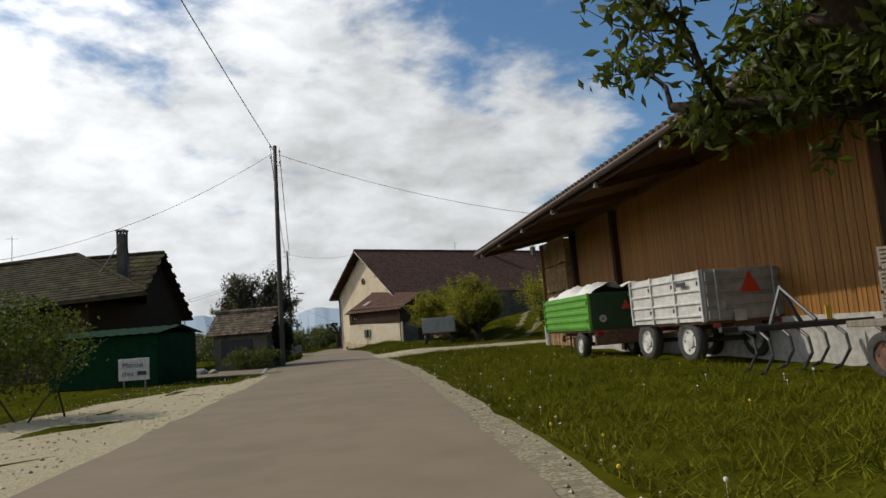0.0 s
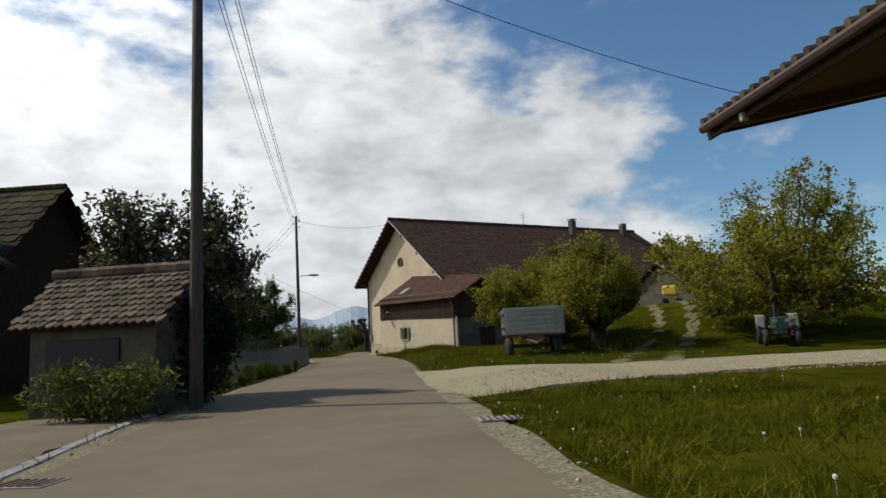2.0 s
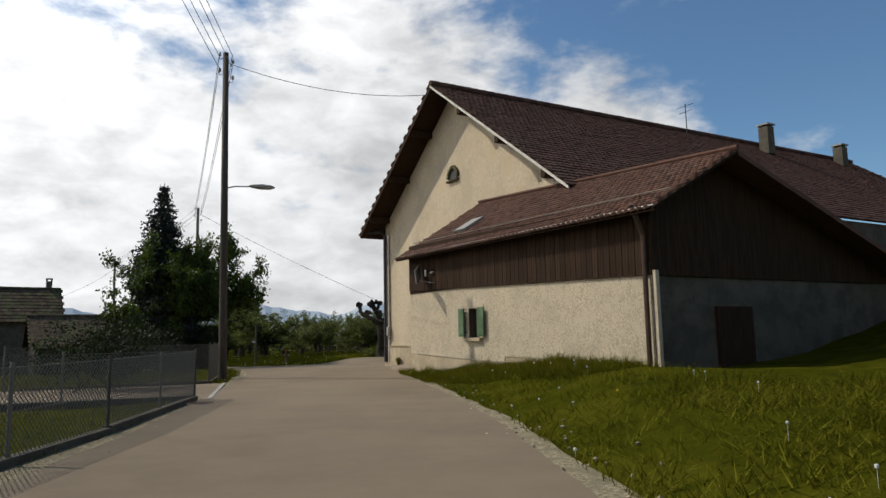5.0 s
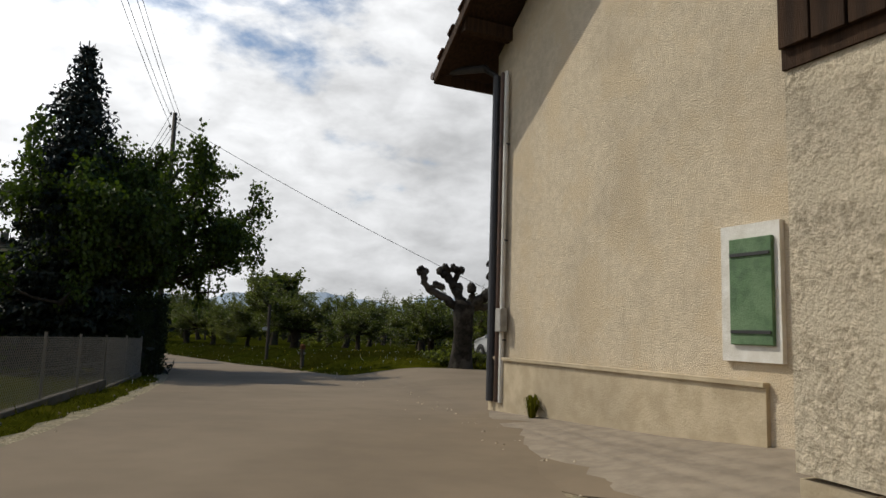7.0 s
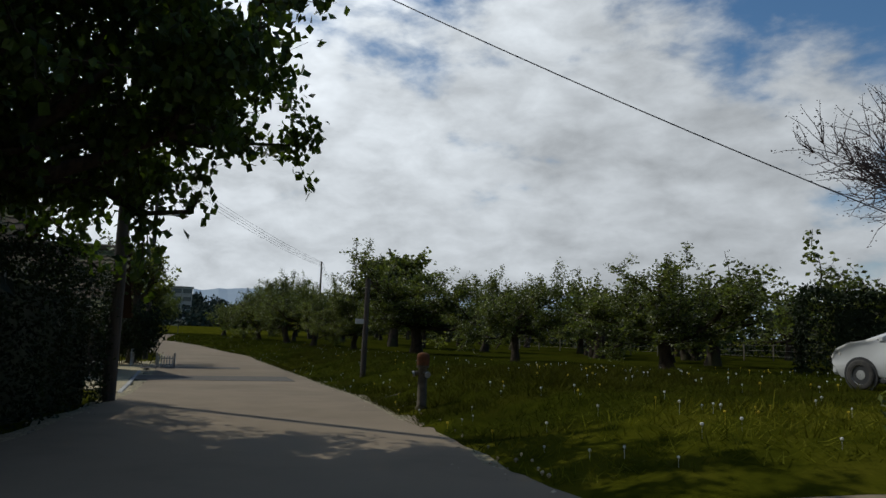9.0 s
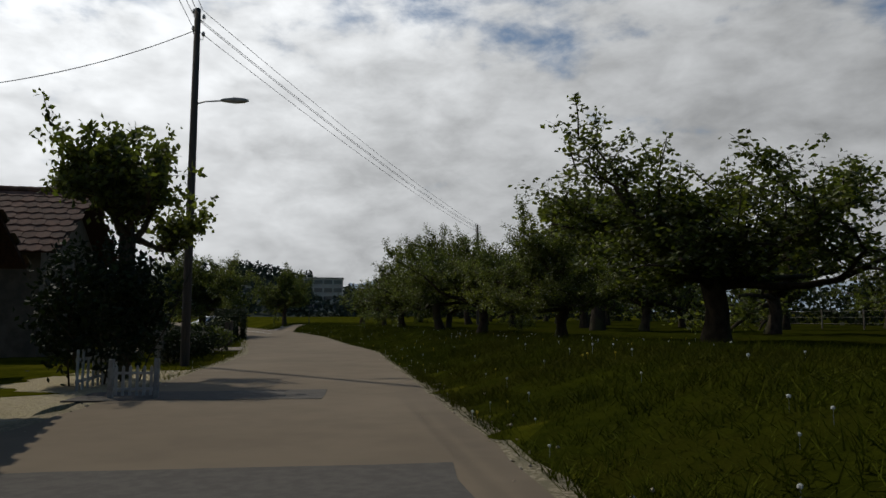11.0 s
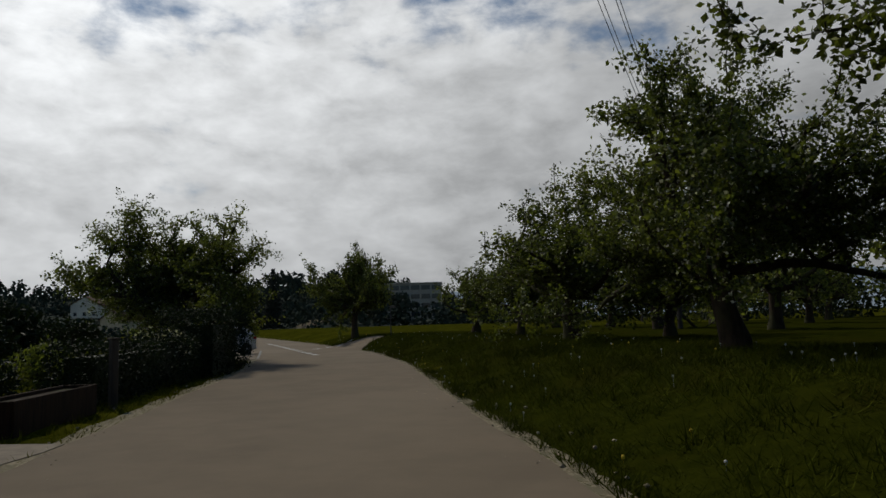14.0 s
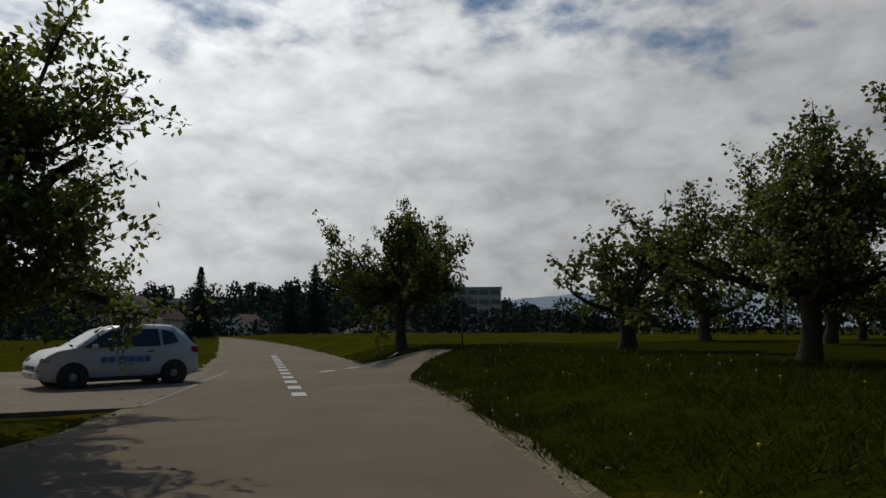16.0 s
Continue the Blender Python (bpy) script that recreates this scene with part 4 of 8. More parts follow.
    part("aerial", B().tube([(13, -1.0, 12.4), (13, -1.0, 14.6)], 0.025, 6).tube([(13, -1.5, 14.5), (13, -0.5, 14.5)], 0.015, 5).tube([(13, -1.4, 14.2), (13, -0.6, 14.2)], 0.015, 5), "dark_metal", ob)
    return ob


farmhouse()


# ---- barn ----
BARN = pose(7.4, 21.95, 0, 0, 0, 2.6)


def barn():
    ob = thing("barn", BARN, "long barn clad in orange-brown vertical boards under a deep eave", "barn")
    L, zf = 44.0, 1.95
    # base wall and boards
    part("base_wall", B().box((0.45, -4.1 - (L - 4.1) / 2, 2.35), (0.3, L - 4.1, 1.1)), "concrete", ob, "pale concrete base wall")
    back = part("board_wall", B().box((0.5, -4.1 - (L - 4.1) / 2, 5.1), (0.1, L - 4.1, 4.5)), "barn_wood", ob, "orange-brown vertical board wall")
    n, w = 150, 0.14
    mesh = [B().box((0, 0, 0), (0.03, w * f, 4.5), bevel=0.004).mesh("board", M["barn_wood"]) for f in (0.88, 0.92, 0.85)]
    for k in range(n):
        part("board", mesh[k % 3], None, back, m=Matrix.Translation((0.43 - 0.006 * (k % 2), -4.15 - (k + 0.5) * w, 5.1)))
    rest = B()
    for k in range(n, 270):
        rest.box((0.43, -4.15 - (k + 0.5) * w, 5.1), (0.03, w * 0.88, 4.5))
    tagged(part("far_boards", rest, "barn_wood", back), "", "", "", "stuff")
    for y in (-4.2, -9.2, -22.5, -31):
        part("post", B().box((0.3, y, 4.6), (0.22, 0.28, 5.2), bevel=0.01), "brown_wood", ob)
    # end wall and corner post on a concrete foot
    post = part("corner_post", B().box((0, 0, 5.1), (0.17, 0.17, 4.1), bevel=0.01), "barn_wood", ob)
    part("foot", B().tube([(0, 0, 1.7), (0, 0, 3.1)], [0.21, 0.2], 14), "concrete", post, "round concrete post foot")
    part("end_wall", B().box((7, -4.2, 4.7), (13, 0.2, 5.5)), "barn_wood", ob)
    # roof, laid out a little off the wall's line
    turn = Matrix.Translation((-3.1, 1.35, 0)) @ Matrix.Rotation(radians(1.3), 4, "Z") @ Matrix.Translation((3.1, -1.35, 0))
    ex, rz, sl = -3.1, 7.1, math.tan(radians(11))
    up = Vector((math.cos(radians(11)), 0, math.sin(radians(11))))
    ln = 17.0
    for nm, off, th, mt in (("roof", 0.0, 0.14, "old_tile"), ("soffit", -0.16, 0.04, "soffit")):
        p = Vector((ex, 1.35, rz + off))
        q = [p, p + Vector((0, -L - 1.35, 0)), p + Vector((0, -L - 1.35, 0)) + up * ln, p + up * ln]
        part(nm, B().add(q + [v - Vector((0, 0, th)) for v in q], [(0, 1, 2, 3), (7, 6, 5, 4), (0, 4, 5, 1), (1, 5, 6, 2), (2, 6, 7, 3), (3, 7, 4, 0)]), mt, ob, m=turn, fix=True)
    # corrugated tile edge along the eave
    te = B()
    for k in range(int(L / 0.3)):
        y = 1.3 - k * 0.3
        te.tube([(ex - 0.12, y, rz + 0.03), (ex + 0.7, y, rz + 0.03 + 0.82 * sl)], 0.075, 6)
    tagged(part("eave_tiles", te, "old_tile", ob, m=turn), "", "", "", "stuff")
    part("gutter", B().tube([(ex - 0.12, 1.3, rz - 0.12), (ex - 0.12, -L, rz - 0.12)], 0.09, 8), "copper", ob, m=turn)
    part("eave_board", B().box((ex + 0.02, -L / 2 + 0.7, rz - 0.2), (0.05, L + 1.3, 0.26)), "brown_wood", ob, m=turn)
    part("verge_board", B().add([Vector((ex, 1.38, rz + 0.05)), Vector((ex, 1.38, rz - 0.25)), Vector((ex, 1.38, rz - 0.25)) + up * ln, Vector((ex, 1.38, rz + 0.05)) + up * ln, Vector((ex, 1.32, rz + 0.05)), Vector((ex, 1.32, rz - 0.25)), Vector((ex, 1.32, rz - 0.25)) + up * ln, Vector((ex, 1.32, rz + 0.05)) + up * ln], [(0, 1, 2, 3), (7, 6, 5, 4), (0, 3, 7, 4), (1, 5, 6, 2)]), "brown_wood", ob, m=turn, fix=True)
    for k in range(11):
        y = 0.0 - k * 4.0
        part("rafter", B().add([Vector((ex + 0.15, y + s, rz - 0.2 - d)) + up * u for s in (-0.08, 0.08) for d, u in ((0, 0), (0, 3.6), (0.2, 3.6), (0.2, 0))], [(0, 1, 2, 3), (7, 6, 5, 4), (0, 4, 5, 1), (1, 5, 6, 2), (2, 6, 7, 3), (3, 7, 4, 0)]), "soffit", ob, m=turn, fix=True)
        part("rafter_tip", B().box((ex - 0.02, y, rz - 0.3), (0.12, 0.09, 0.16), bevel=0.01), "concrete", ob, m=turn)
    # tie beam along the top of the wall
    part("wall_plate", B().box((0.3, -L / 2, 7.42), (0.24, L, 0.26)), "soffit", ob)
    return ob


barn()


# ---- trees ----
def leaf_cloud(points, size, seed, aspect=0.55, droop=0.0, b=None):
    """A small folded leaf at each point, turned at random."""
    rng = np.random.RandomState(seed)
    p = np.asarray(points, float)
    n = len(p)
    a = rng.normal(size=(n, 3))
    a[:, 2] -= droop
    a /= np.linalg.norm(a, axis=1)[:, None]
    c = np.cross(a, rng.normal(size=(n, 3)))
    c /= np.linalg.norm(c, axis=1)[:, None]
    up = np.cross(a, c)
    s = (size * rng.uniform(0.7, 1.3, n))[:, None]
    v = np.stack([p, p + a * s * 0.5 + c * s * aspect * 0.5 + up * s * 0.1, p + a * s, p + a * s * 0.5 - c * s * aspect * 0.5 + up * s * 0.1], 1)
    b = b or B()
    k = len(b.v)
    b.v += list(map(tuple, v.reshape(-1, 3).tolist()))
    b.f += [(k + 4 * i, k + 4 * i + 1, k + 4 * i + 2, k + 4 * i + 3) for i in range(n)]
    return b


def branch(b, rng, p, d, length, r, wander=0.25, rise=0.05, steps=5, sides=6, taper=0.45):
    """A bent, tapering limb; returns its points."""
    pts, rad = [Vector(p)], [r]
    d = Vector(d).normalized()
    for i in range(steps):
        d = (d + Vector((rng.gauss(0, wander), rng.gauss(0, wander), rng.gauss(0, wander) + rise))).normalized()
        pts.append(pts[-1] + d * (length / steps))
        rad.append(r * (1 - (1 - taper) * (i + 1) / steps))
    b.tube(pts, rad, sides)
    return pts, rad, d


def make_tree(seed, trunk=1.7, r=0.17, limbs=6, limb_len=2.2, rise=0.12, spread=0.75, twigs=6, twig_len=1.1, shoots=0, leaves=6, leaf=0.09, cluster=0.12, aspect=0.55, lean=0.1, sub=3, blossom=0.0, flare=1.35, fan=None):
    """Trunk with limbs, boughs and twigs; leaves in tufts along the twigs. Returns wood, leaves and blossom."""
    rng = random.Random(seed)
    wood = B()
    wood.smooth = True
    top = Vector((rng.gauss(0, lean), rng.gauss(0, lean), trunk))
    mid = top * 0.5 + Vector((rng.gauss(0, 0.05), rng.gauss(0, 0.05), 0))
    wood.tube([(0, 0, -0.25), (0, 0, 0.08), mid * 0.6, mid, top, top + Vector((0, 0, 0.25))], [r * flare * 1.15, r * flare, r * 1.05, r * 0.97, r * 1.0, r * 0.8], 10)
    segs = []

    def leafy(line, first=0, times=1):
        for a, c in zip(line[first:-1], line[first + 1:]):
            segs.extend([(*a, *c)] * times)

    for i in range(limbs):
        a = 2 * math.pi * (i + rng.uniform(-0.3, 0.3)) / limbs
        up = rng.uniform(*fan) if fan else rng.uniform(1 - spread, 1.25 - spread) * 1.4
        d = Vector((math.cos(a), math.sin(a), up))
        lp, lr, ld = branch(wood, rng, top + Vector((0, 0, rng.uniform(-0.25, 0.15))), d, limb_len * rng.uniform(0.75, 1.2), r * rng.uniform(0.45, 0.62), 0.2, rise, 6, 7)
        leafy(lp, 4)
        for s in range(sub + 1):
            k = rng.randint(1 if fan else 2, len(lp) - 1)
            a2 = rng.uniform(0, 2 * math.pi)
            d2 = ld * 0.6 + Vector((math.cos(a2), math.sin(a2), rng.uniform(-0.15, 0.9)))
            bp, br, bd = branch(wood, rng, lp[k], d2, limb_len * rng.uniform(0.4, 0.75), lr[k] * 0.6, 0.25, rise, 4, 5)
            leafy(bp, 2)
            for w in range(twigs):
                k2 = rng.randint(1, len(bp) - 1)
                d3 = bd * 0.4 + Vector((rng.gauss(0, 1), rng.gauss(0, 1), rng.gauss(0.25, 0.7)))
                tp, tr, td = branch(wood, rng, bp[k2], d3, twig_len * rng.uniform(0.5, 1.15), br[k2] * 0.5, 0.2, rise, 3, 3, 0.3)
                leafy(tp)
    low = [Vector(q[3:]) for q in segs if q[5] > trunk + 0.8]
    for i in range(shoots):
        tp, tr, td = branch(wood, rng, rng.choice(low), (rng.gauss(0, 0.2), rng.gauss(0, 0.2), 1), rng.uniform(0.35, 0.95), 0.016, 0.08, 0.1, 4, 3, 0.5)
        leafy(tp)
    nrng = np.random.RandomState(seed)
    base = np.repeat(np.array(segs), leaves, axis=0)
    # tufts at spurs along each twig
    u = (np.floor(nrng.rand(len(base)) * 3) + nrng.normal(0.5, 0.16, len(base))) / 3
    rep = base[:, :3] + u[:, None] * (base[:, 3:] - base[:, :3]) + nrng.normal(scale=cluster * 0.5, size=(len(base), 3))
    crown = leaf_cloud(rep, leaf, seed, aspect, 0.2)
    bloom = None
    if blossom:
        pick = nrng.rand(len(rep)) < blossom
        bloom = leaf_cloud(rep[pick] + nrng.normal(scale=0.05, size=rep[pick].shape), leaf * 0.7, seed + 1, 0.9)
    return wood, crown, bloom


def tree(name, m, label, category, wood, crown, bloom, bark, leaf, group=""):
    ob = thing(name, m, label, category, group)
    part("trunk", wood, bark, ob)
    part("crown", crown, leaf, ob)
    if bloom:
        part("blossom", bloom, "blossom", ob)
    return ob


def on_land(x, y, turn=0.0, scale=1.0, sink=0.0):
    return pose(x, y, height(x, y) - sink, 0, 0, turn) @ Matrix.Scale(scale, 4)


def orchard():
    """Old apple trees: (x, y, level of the top)."""
    near, mid, light = [], [], []
    for k in range(4):
        near.append(make_tree(100 + k, trunk=1.25 + 0.06 * k, r=0.17, limbs=11, limb_len=2.3, rise=0.06, fan=(-0.12, 0.75), twigs=13, twig_len=0.8, shoots=44, leaves=28, leaf=0.068, cluster=0.14, lean=0.14, sub=4, blossom=0.05, aspect=0.66))
        mid.append(make_tree(110 + k, trunk=1.25 + 0.06 * k, r=0.17, limbs=10, limb_len=2.3, rise=0.06, fan=(-0.05, 0.75), twigs=10, twig_len=0.8, shoots=40, leaves=13, leaf=0.095, cluster=0.15, lean=0.14, sub=4, blossom=0.05, aspect=0.66))
        light.append(make_tree(120 + k, trunk=1.25, r=0.2, limbs=8, limb_len=2.1, rise=0.06, fan=(0.0, 0.8), twigs=5, twig_len=0.85, shoots=16, leaves=5, leaf=0.17, cluster=0.19, lean=0.14, sub=3, aspect=0.7))
    spots = [(-30.2, 123.0, 6.1, 1.2), (-36.1, 128.9, 6.2, 1.3), (-42.6, 136.7, 7.7, 1.35), (-49.7, 143.7, 7.2, 1.2), (-55.4, 149.9, 5.9, 0.98), (-24.6, 119.2, 8.0, 1.2), (-17.2, 110.4, 6.1, 1.1), (-11.2, 103.6, 5.9, 1.1)]
    back = [(-62.0, 156.0, 5.6), (-47.2, 146.5, 5.6), (-14.4, 124.3, 6.8), (-8.6, 126.9, 6.8), (-8.9, 113.4, 6.6), (-5.5, 105.0, 6.2), (-1.0, 110.0, 5.8), (-10.5, 118.5, 6.0), (-2.5, 118.5, 6.0), (3.5, 106.0, 5.4)]
    rng = random.Random(21)
    for i in range(7):
        for j in range(1, 4):
            back.append((-30 - 7.2 * i + 6.6 * j + rng.uniform(-0.8, 0.8), 128 + 6.9 * i + 6.4 * j + rng.uniform(-0.8, 0.8), rng.uniform(6.2, 7.2) + (0.5 if j == 1 else 0)))
    for i in range(4):
        for j in range(3):
            back.append((-16 + 7.5 * i + rng.uniform(-1, 1), 128 + 8 * j + rng.uniform(-1, 1), rng.uniform(6.0, 7.0)))
    for kinds, places in ((near, spots[:3]), (mid, spots[3:]), (light, back)):
        first = {}
        for n, (x, y, h, *broad) in enumerate(places):
            k = n % 4
            top = max(v[2] for v in kinds[k][1].v) - 0.15
            wide = max(max(v[a] for v in kinds[k][1].v) - min(v[a] for v in kinds[k][1].v) for a in (0, 1))
            sz = (h - height(x, y)) / top
            size = Vector((min(sz * 2.15, (broad or [1.02])[0] * (h + 1.0) / wide),) * 2 + (sz,))
            place = on_land(x, y, rng.uniform(0, 360) + (150 if y == 128.9 else 0))
            m = place @ Matrix.Diagonal((*size, 1))
            if k not in first:
                first[k] = tree("apple_tree", m, "old apple tree with gnarled trunk, fresh leaves and upright shoots", "tree", *kinds[k], "bark", "leaf_apple", "orchard trees")
                first[k].matrix_basis = m
            else:
                copy_thing(first[k], place @ Matrix.Diagonal((*[a / b for a, b in zip(size, first[k].scale)], 1)))


orchard()

# the lone tree at the junction, the garden tree on the left, trees at the farm
w, c, bl = make_tree(31, trunk=1.7, r=0.22, limbs=11, limb_len=2.4, rise=0.04, fan=(0.1, 0.9), twigs=11, twig_len=0.9, shoots=30, leaves=10, leaf=0.15, cluster=0.17, sub=4, aspect=0.62)
tree("apple_tree", on_land(-72.9, 156.9, 40) @ Matrix.Diagonal((0.98, 0.98, 1.2, 1)), "lone apple tree with a full crown at the road junction", "tree", w, c, bl, "bark", "leaf_apple")
w, c, bl = make_tree(32, trunk=1.9, r=0.24, limbs=16, limb_len=3.0, rise=0.05, fan=(0.08, 0.8), twigs=13, twig_len=1.1, shoots=14, leaves=16, leaf=0.115, cluster=0.16, blossom=0.04, sub=4)
tree("apple_tree", on_land(-64.8, 138.0, 10, 1.12), "wide spreading apple tree over a garden hedge", "tree", w, c, bl, "bark", "leaf_apple")
w, c, bl = make_tree(33, trunk=0.8, r=0.26, limbs=16, limb_len=2.7, rise=0.1, fan=(-0.15, 1.3), twigs=12, twig_len=1.0, shoots=30, leaves=16, leaf=0.13, cluster=0.24, sub=4, aspect=0.62)
tree("bushy_tree", on_land(4.7, 44.8, 0, 1.05), "bushy tree with yellow-green young leaves", "tree", w, c, bl, "bark", "leaf_young")
w, c, bl = make_tree(34, trunk=1.0, r=0.34, limbs=15, limb_len=2.4, rise=0.16, fan=(-0.1, 1.6), twigs=13, twig_len=1.0, leaves=14, leaf=0.13, cluster=0.22, sub=4, aspect=0.62)
tree("pear_tree", on_land(6.0, 40.4, 80, 1.02), "tall pear tree with a rounded green crown", "tree", w, c, bl, "bark", "leaf_young")
w, c, bl = make_tree(35, trunk=0.8, r=0.24, limbs=15, limb_len=2.8, rise=0.06, fan=(-0.2, 1.1), twigs=12, twig_len=1.0, shoots=20, leaves=13, leaf=0.12, cluster=0.22, sub=4, aspect=0.62)
tree("fruit_tree", on_land(14.0, 40.2, 80, 1.4), "rounded fruit tree beside the farm track", "tree", w, c, bl, "bark", "leaf_young")
w, c, bl = make_tree(36, trunk=1.8, r=0.24, limbs=9, limb_len=1.9, rise=0.16, spread=0.64, twigs=12, twig_len=0.9, shoots=20, leaves=18, leaf=0.16, cluster=0.22, blossom=0.04, sub=4, aspect=0.45)
tree("chestnut_tree", on_land(-7.9, 28.9, 80, 1.04), "dark copper-green tree behind the wash house", "tree", w, c, bl, "bark", "leaf_copper")
w, c, bl = make_tree(37, trunk=3.1, r=0.3, limbs=22, limb_len=4.6, rise=0.02, fan=(-0.1, 1.0), twigs=12, twig_len=1.2, leaves=15, leaf=0.155, cluster=0.26, aspect=0.9, sub=5)
rise_m, wide_m = max(v[2] for v in c.v), max(abs(v[a]) for v in c.v for a in (0, 1))
tree("maple_tree", on_land(-21.5, 86.8, 80) @ Matrix.Diagonal((6.5 / wide_m, 6.5 / wide_m, 10.0 / rise_m, 1)), "big maple overhanging the road, dense and backlit", "tree", w, c, bl, "bark", "leaf_maple")
tree("round_tree", on_land(-33.6, 139.8, 0) @ Matrix.Diagonal((1.45, 1.45, 1.1, 1)), "tall round-crowned tree behind the orchard rows", "tree", *make_tree(41, trunk=3.9, r=0.26, limbs=14, limb_len=2.5, rise=0.1, fan=(0.0, 1.3), twigs=9, twig_len=0.9, leaves=6, leaf=0.3, cluster=0.3, sub=4, aspect=0.7), "bark", "leaf_apple")
w, c, bl = make_tree(38, trunk=2.6, r=0.24, limbs=8, limb_len=3.0, rise=0.08, spread=0.72, twigs=9, twig_len=0.9, leaves=10, leaf=0.17, cluster=0.17, aspect=0.42, sub=4)
tree("walnut_tree", on_land(24.6, 76.2, 20, 1.5), "broad green tree behind the farm building", "tree", *make_tree(40, trunk=2.6, r=0.24, limbs=8, limb_len=2.6, spread=0.7, twigs=6, leaves=9, leaf=0.26, cluster=0.3), "bark", "leaf_young")
tree("cherry_tree", on_land(4.6, -7.6, 200, 1.0), "cherry tree with hanging fresh leaves", "tree", w, c, bl, "bark", "leaf_cherry")
tree("small_tree", on_land(-36.9, 110.2, 30, 0.98), "small tree growing behind the shed", "tree", *make_tree(39, trunk=3.4, r=0.2, limbs=7, limb_len=1.9, rise=0.16, spread=0.64, twigs=9, twig_len=0.9, shoots=10, leaves=9, leaf=0.17, cluster=0.2, aspect=0.62), "bark", "leaf_apple")


def spruce(x, y, h, radius, seed, dense=1.0):
    """Tiers of drooping boughs with upturned tips, each a flat frond of side twigs."""
    rng = random.Random(seed)
    ob = thing("spruce", on_land(x, y), "dark spruce with drooping layered boughs", "tree")
    b = B()
    b.tube([(0, 0, -0.2), (0, 0, h)], [0.28, 0.02], 8)
    part("trunk", b, "bark", ob)
    pts, wood = [], B()
    z, tier = 0.9, 0
    while z < h - 0.15:
        f = (h - z) / h
        n = int(8 + 7 * f)
        for k in range(n):
            a = 2 * math.pi * (k + rng.uniform(-0.3, 0.3)) / n + tier * 0.7
            ln = max(0.18, radius * f ** 0.8 * rng.uniform(0.66, 1.12))
            c, s = math.cos(a), math.sin(a)

            def at(u, side=0.0):
                return Vector((c * ln * u - s * side, s * ln * u + c * side, z - 0.3 * ln * u * u + 0.34 * ln * max(0, u - 0.62) - 0.25 * abs(side)))

            wood.tube([at(u) for u in (0, 0.4, 0.75, 1.0)], [0.03, 0.022, 0.014, 0.006], 3)
            for u in np.linspace(0.18, 1.0, max(3, int(ln / (0.15 / dense)))):
                w = (0.34 * ln * (1 - u) + 0.12) * rng.uniform(0.7, 1.15)
                for side in np.arange(-w, w + 0.01, 0.09 / dense):
                    q = at(min(1.0, u + 0.12 * abs(side)), side)
                    pts.append((q.x + rng.gauss(0, 0.04), q.y + rng.gauss(0, 0.04), q.z + rng.gauss(-0.03, 0.04)))
        z += rng.uniform(0.46, 0.62) * (0.55 + 0.6 * f)
        tier += 1
    tagged(part("bough_growth", wood, "bark", ob), "", "", "", "stuff")
    part("crown", leaf_cloud(pts, 0.24 / dense ** 0.6, seed, 0.5, 0.5), "needles", ob)


spruce(-22.1, 84.9, 12.0, 4.0, 5)
for x, y, h, sd in ((-152.6, 215.3, 13, 6), (-157, 213, 10, 7), (-166, 200, 13, 8)):
    spruce(x, y, h, 3.6, sd, 0.4)


def bush(name, x, y, w, d, h, leaf, label, seed, n=2600, size=0.1, blossom=0.0, turn=0.0, aspect=0.55, material2="blossom"):
    rng = np.random.RandomState(seed)
    ob = thing(name, on_land(x, y, turn), label, "bush")
    stems = B()
    r2 = random.Random(seed)
    for k in range(9):
        branch(stems, r2, (r2.uniform(-w, w) * 0.25, r2.uniform(-d, d) * 0.25, -0.05), (r2.gauss(0, 0.5), r2.gauss(0, 0.5), 1), h * 0.8, 0.025, 0.2, 0.1, 4, 4)
    tagged(part("stem_growth", stems, "bark", ob), "", "", "", "stuff")
    k = 26
    lump = rng.uniform(-1, 1, (k, 3))
    lump /= np.maximum(1.0, np.linalg.norm(lump, axis=1))[:, None]
    lump = lump * np.array([w * 0.34, d * 0.34, h * 0.3]) + np.array([0, 0, h * 0.5])
    out = rng.normal(size=(n, 3))
    out /= np.linalg.norm(out, axis=1)[:, None]
    reach = rng.uniform(0.5, 1.0, n) ** 0.5 + np.where(rng.rand(n) < 0.06, rng.rand(n) * 0.7, 0)
    p = lump[rng.randint(0, k, n)] + out * reach[:, None] * np.array([w * 0.17, d * 0.17, h * 0.21]) * rng.uniform(0.7, 1.2, k)[rng.randint(0, k, n)][:, None]
    p[:, 2] = np.abs(p[:, 2])
    tagged(part("leaves", leaf_cloud(p, size, seed, aspect), leaf, ob), "", "", "", "stuff")
    if blossom:
        q = p[rng.rand(n) < blossom]
        tagged(part("blossom", leaf_cloud(q + rng.normal(size=q.shape) * 0.05, size * 0.9, seed + 1, 0.9), material2, ob), "", "", "", "stuff")


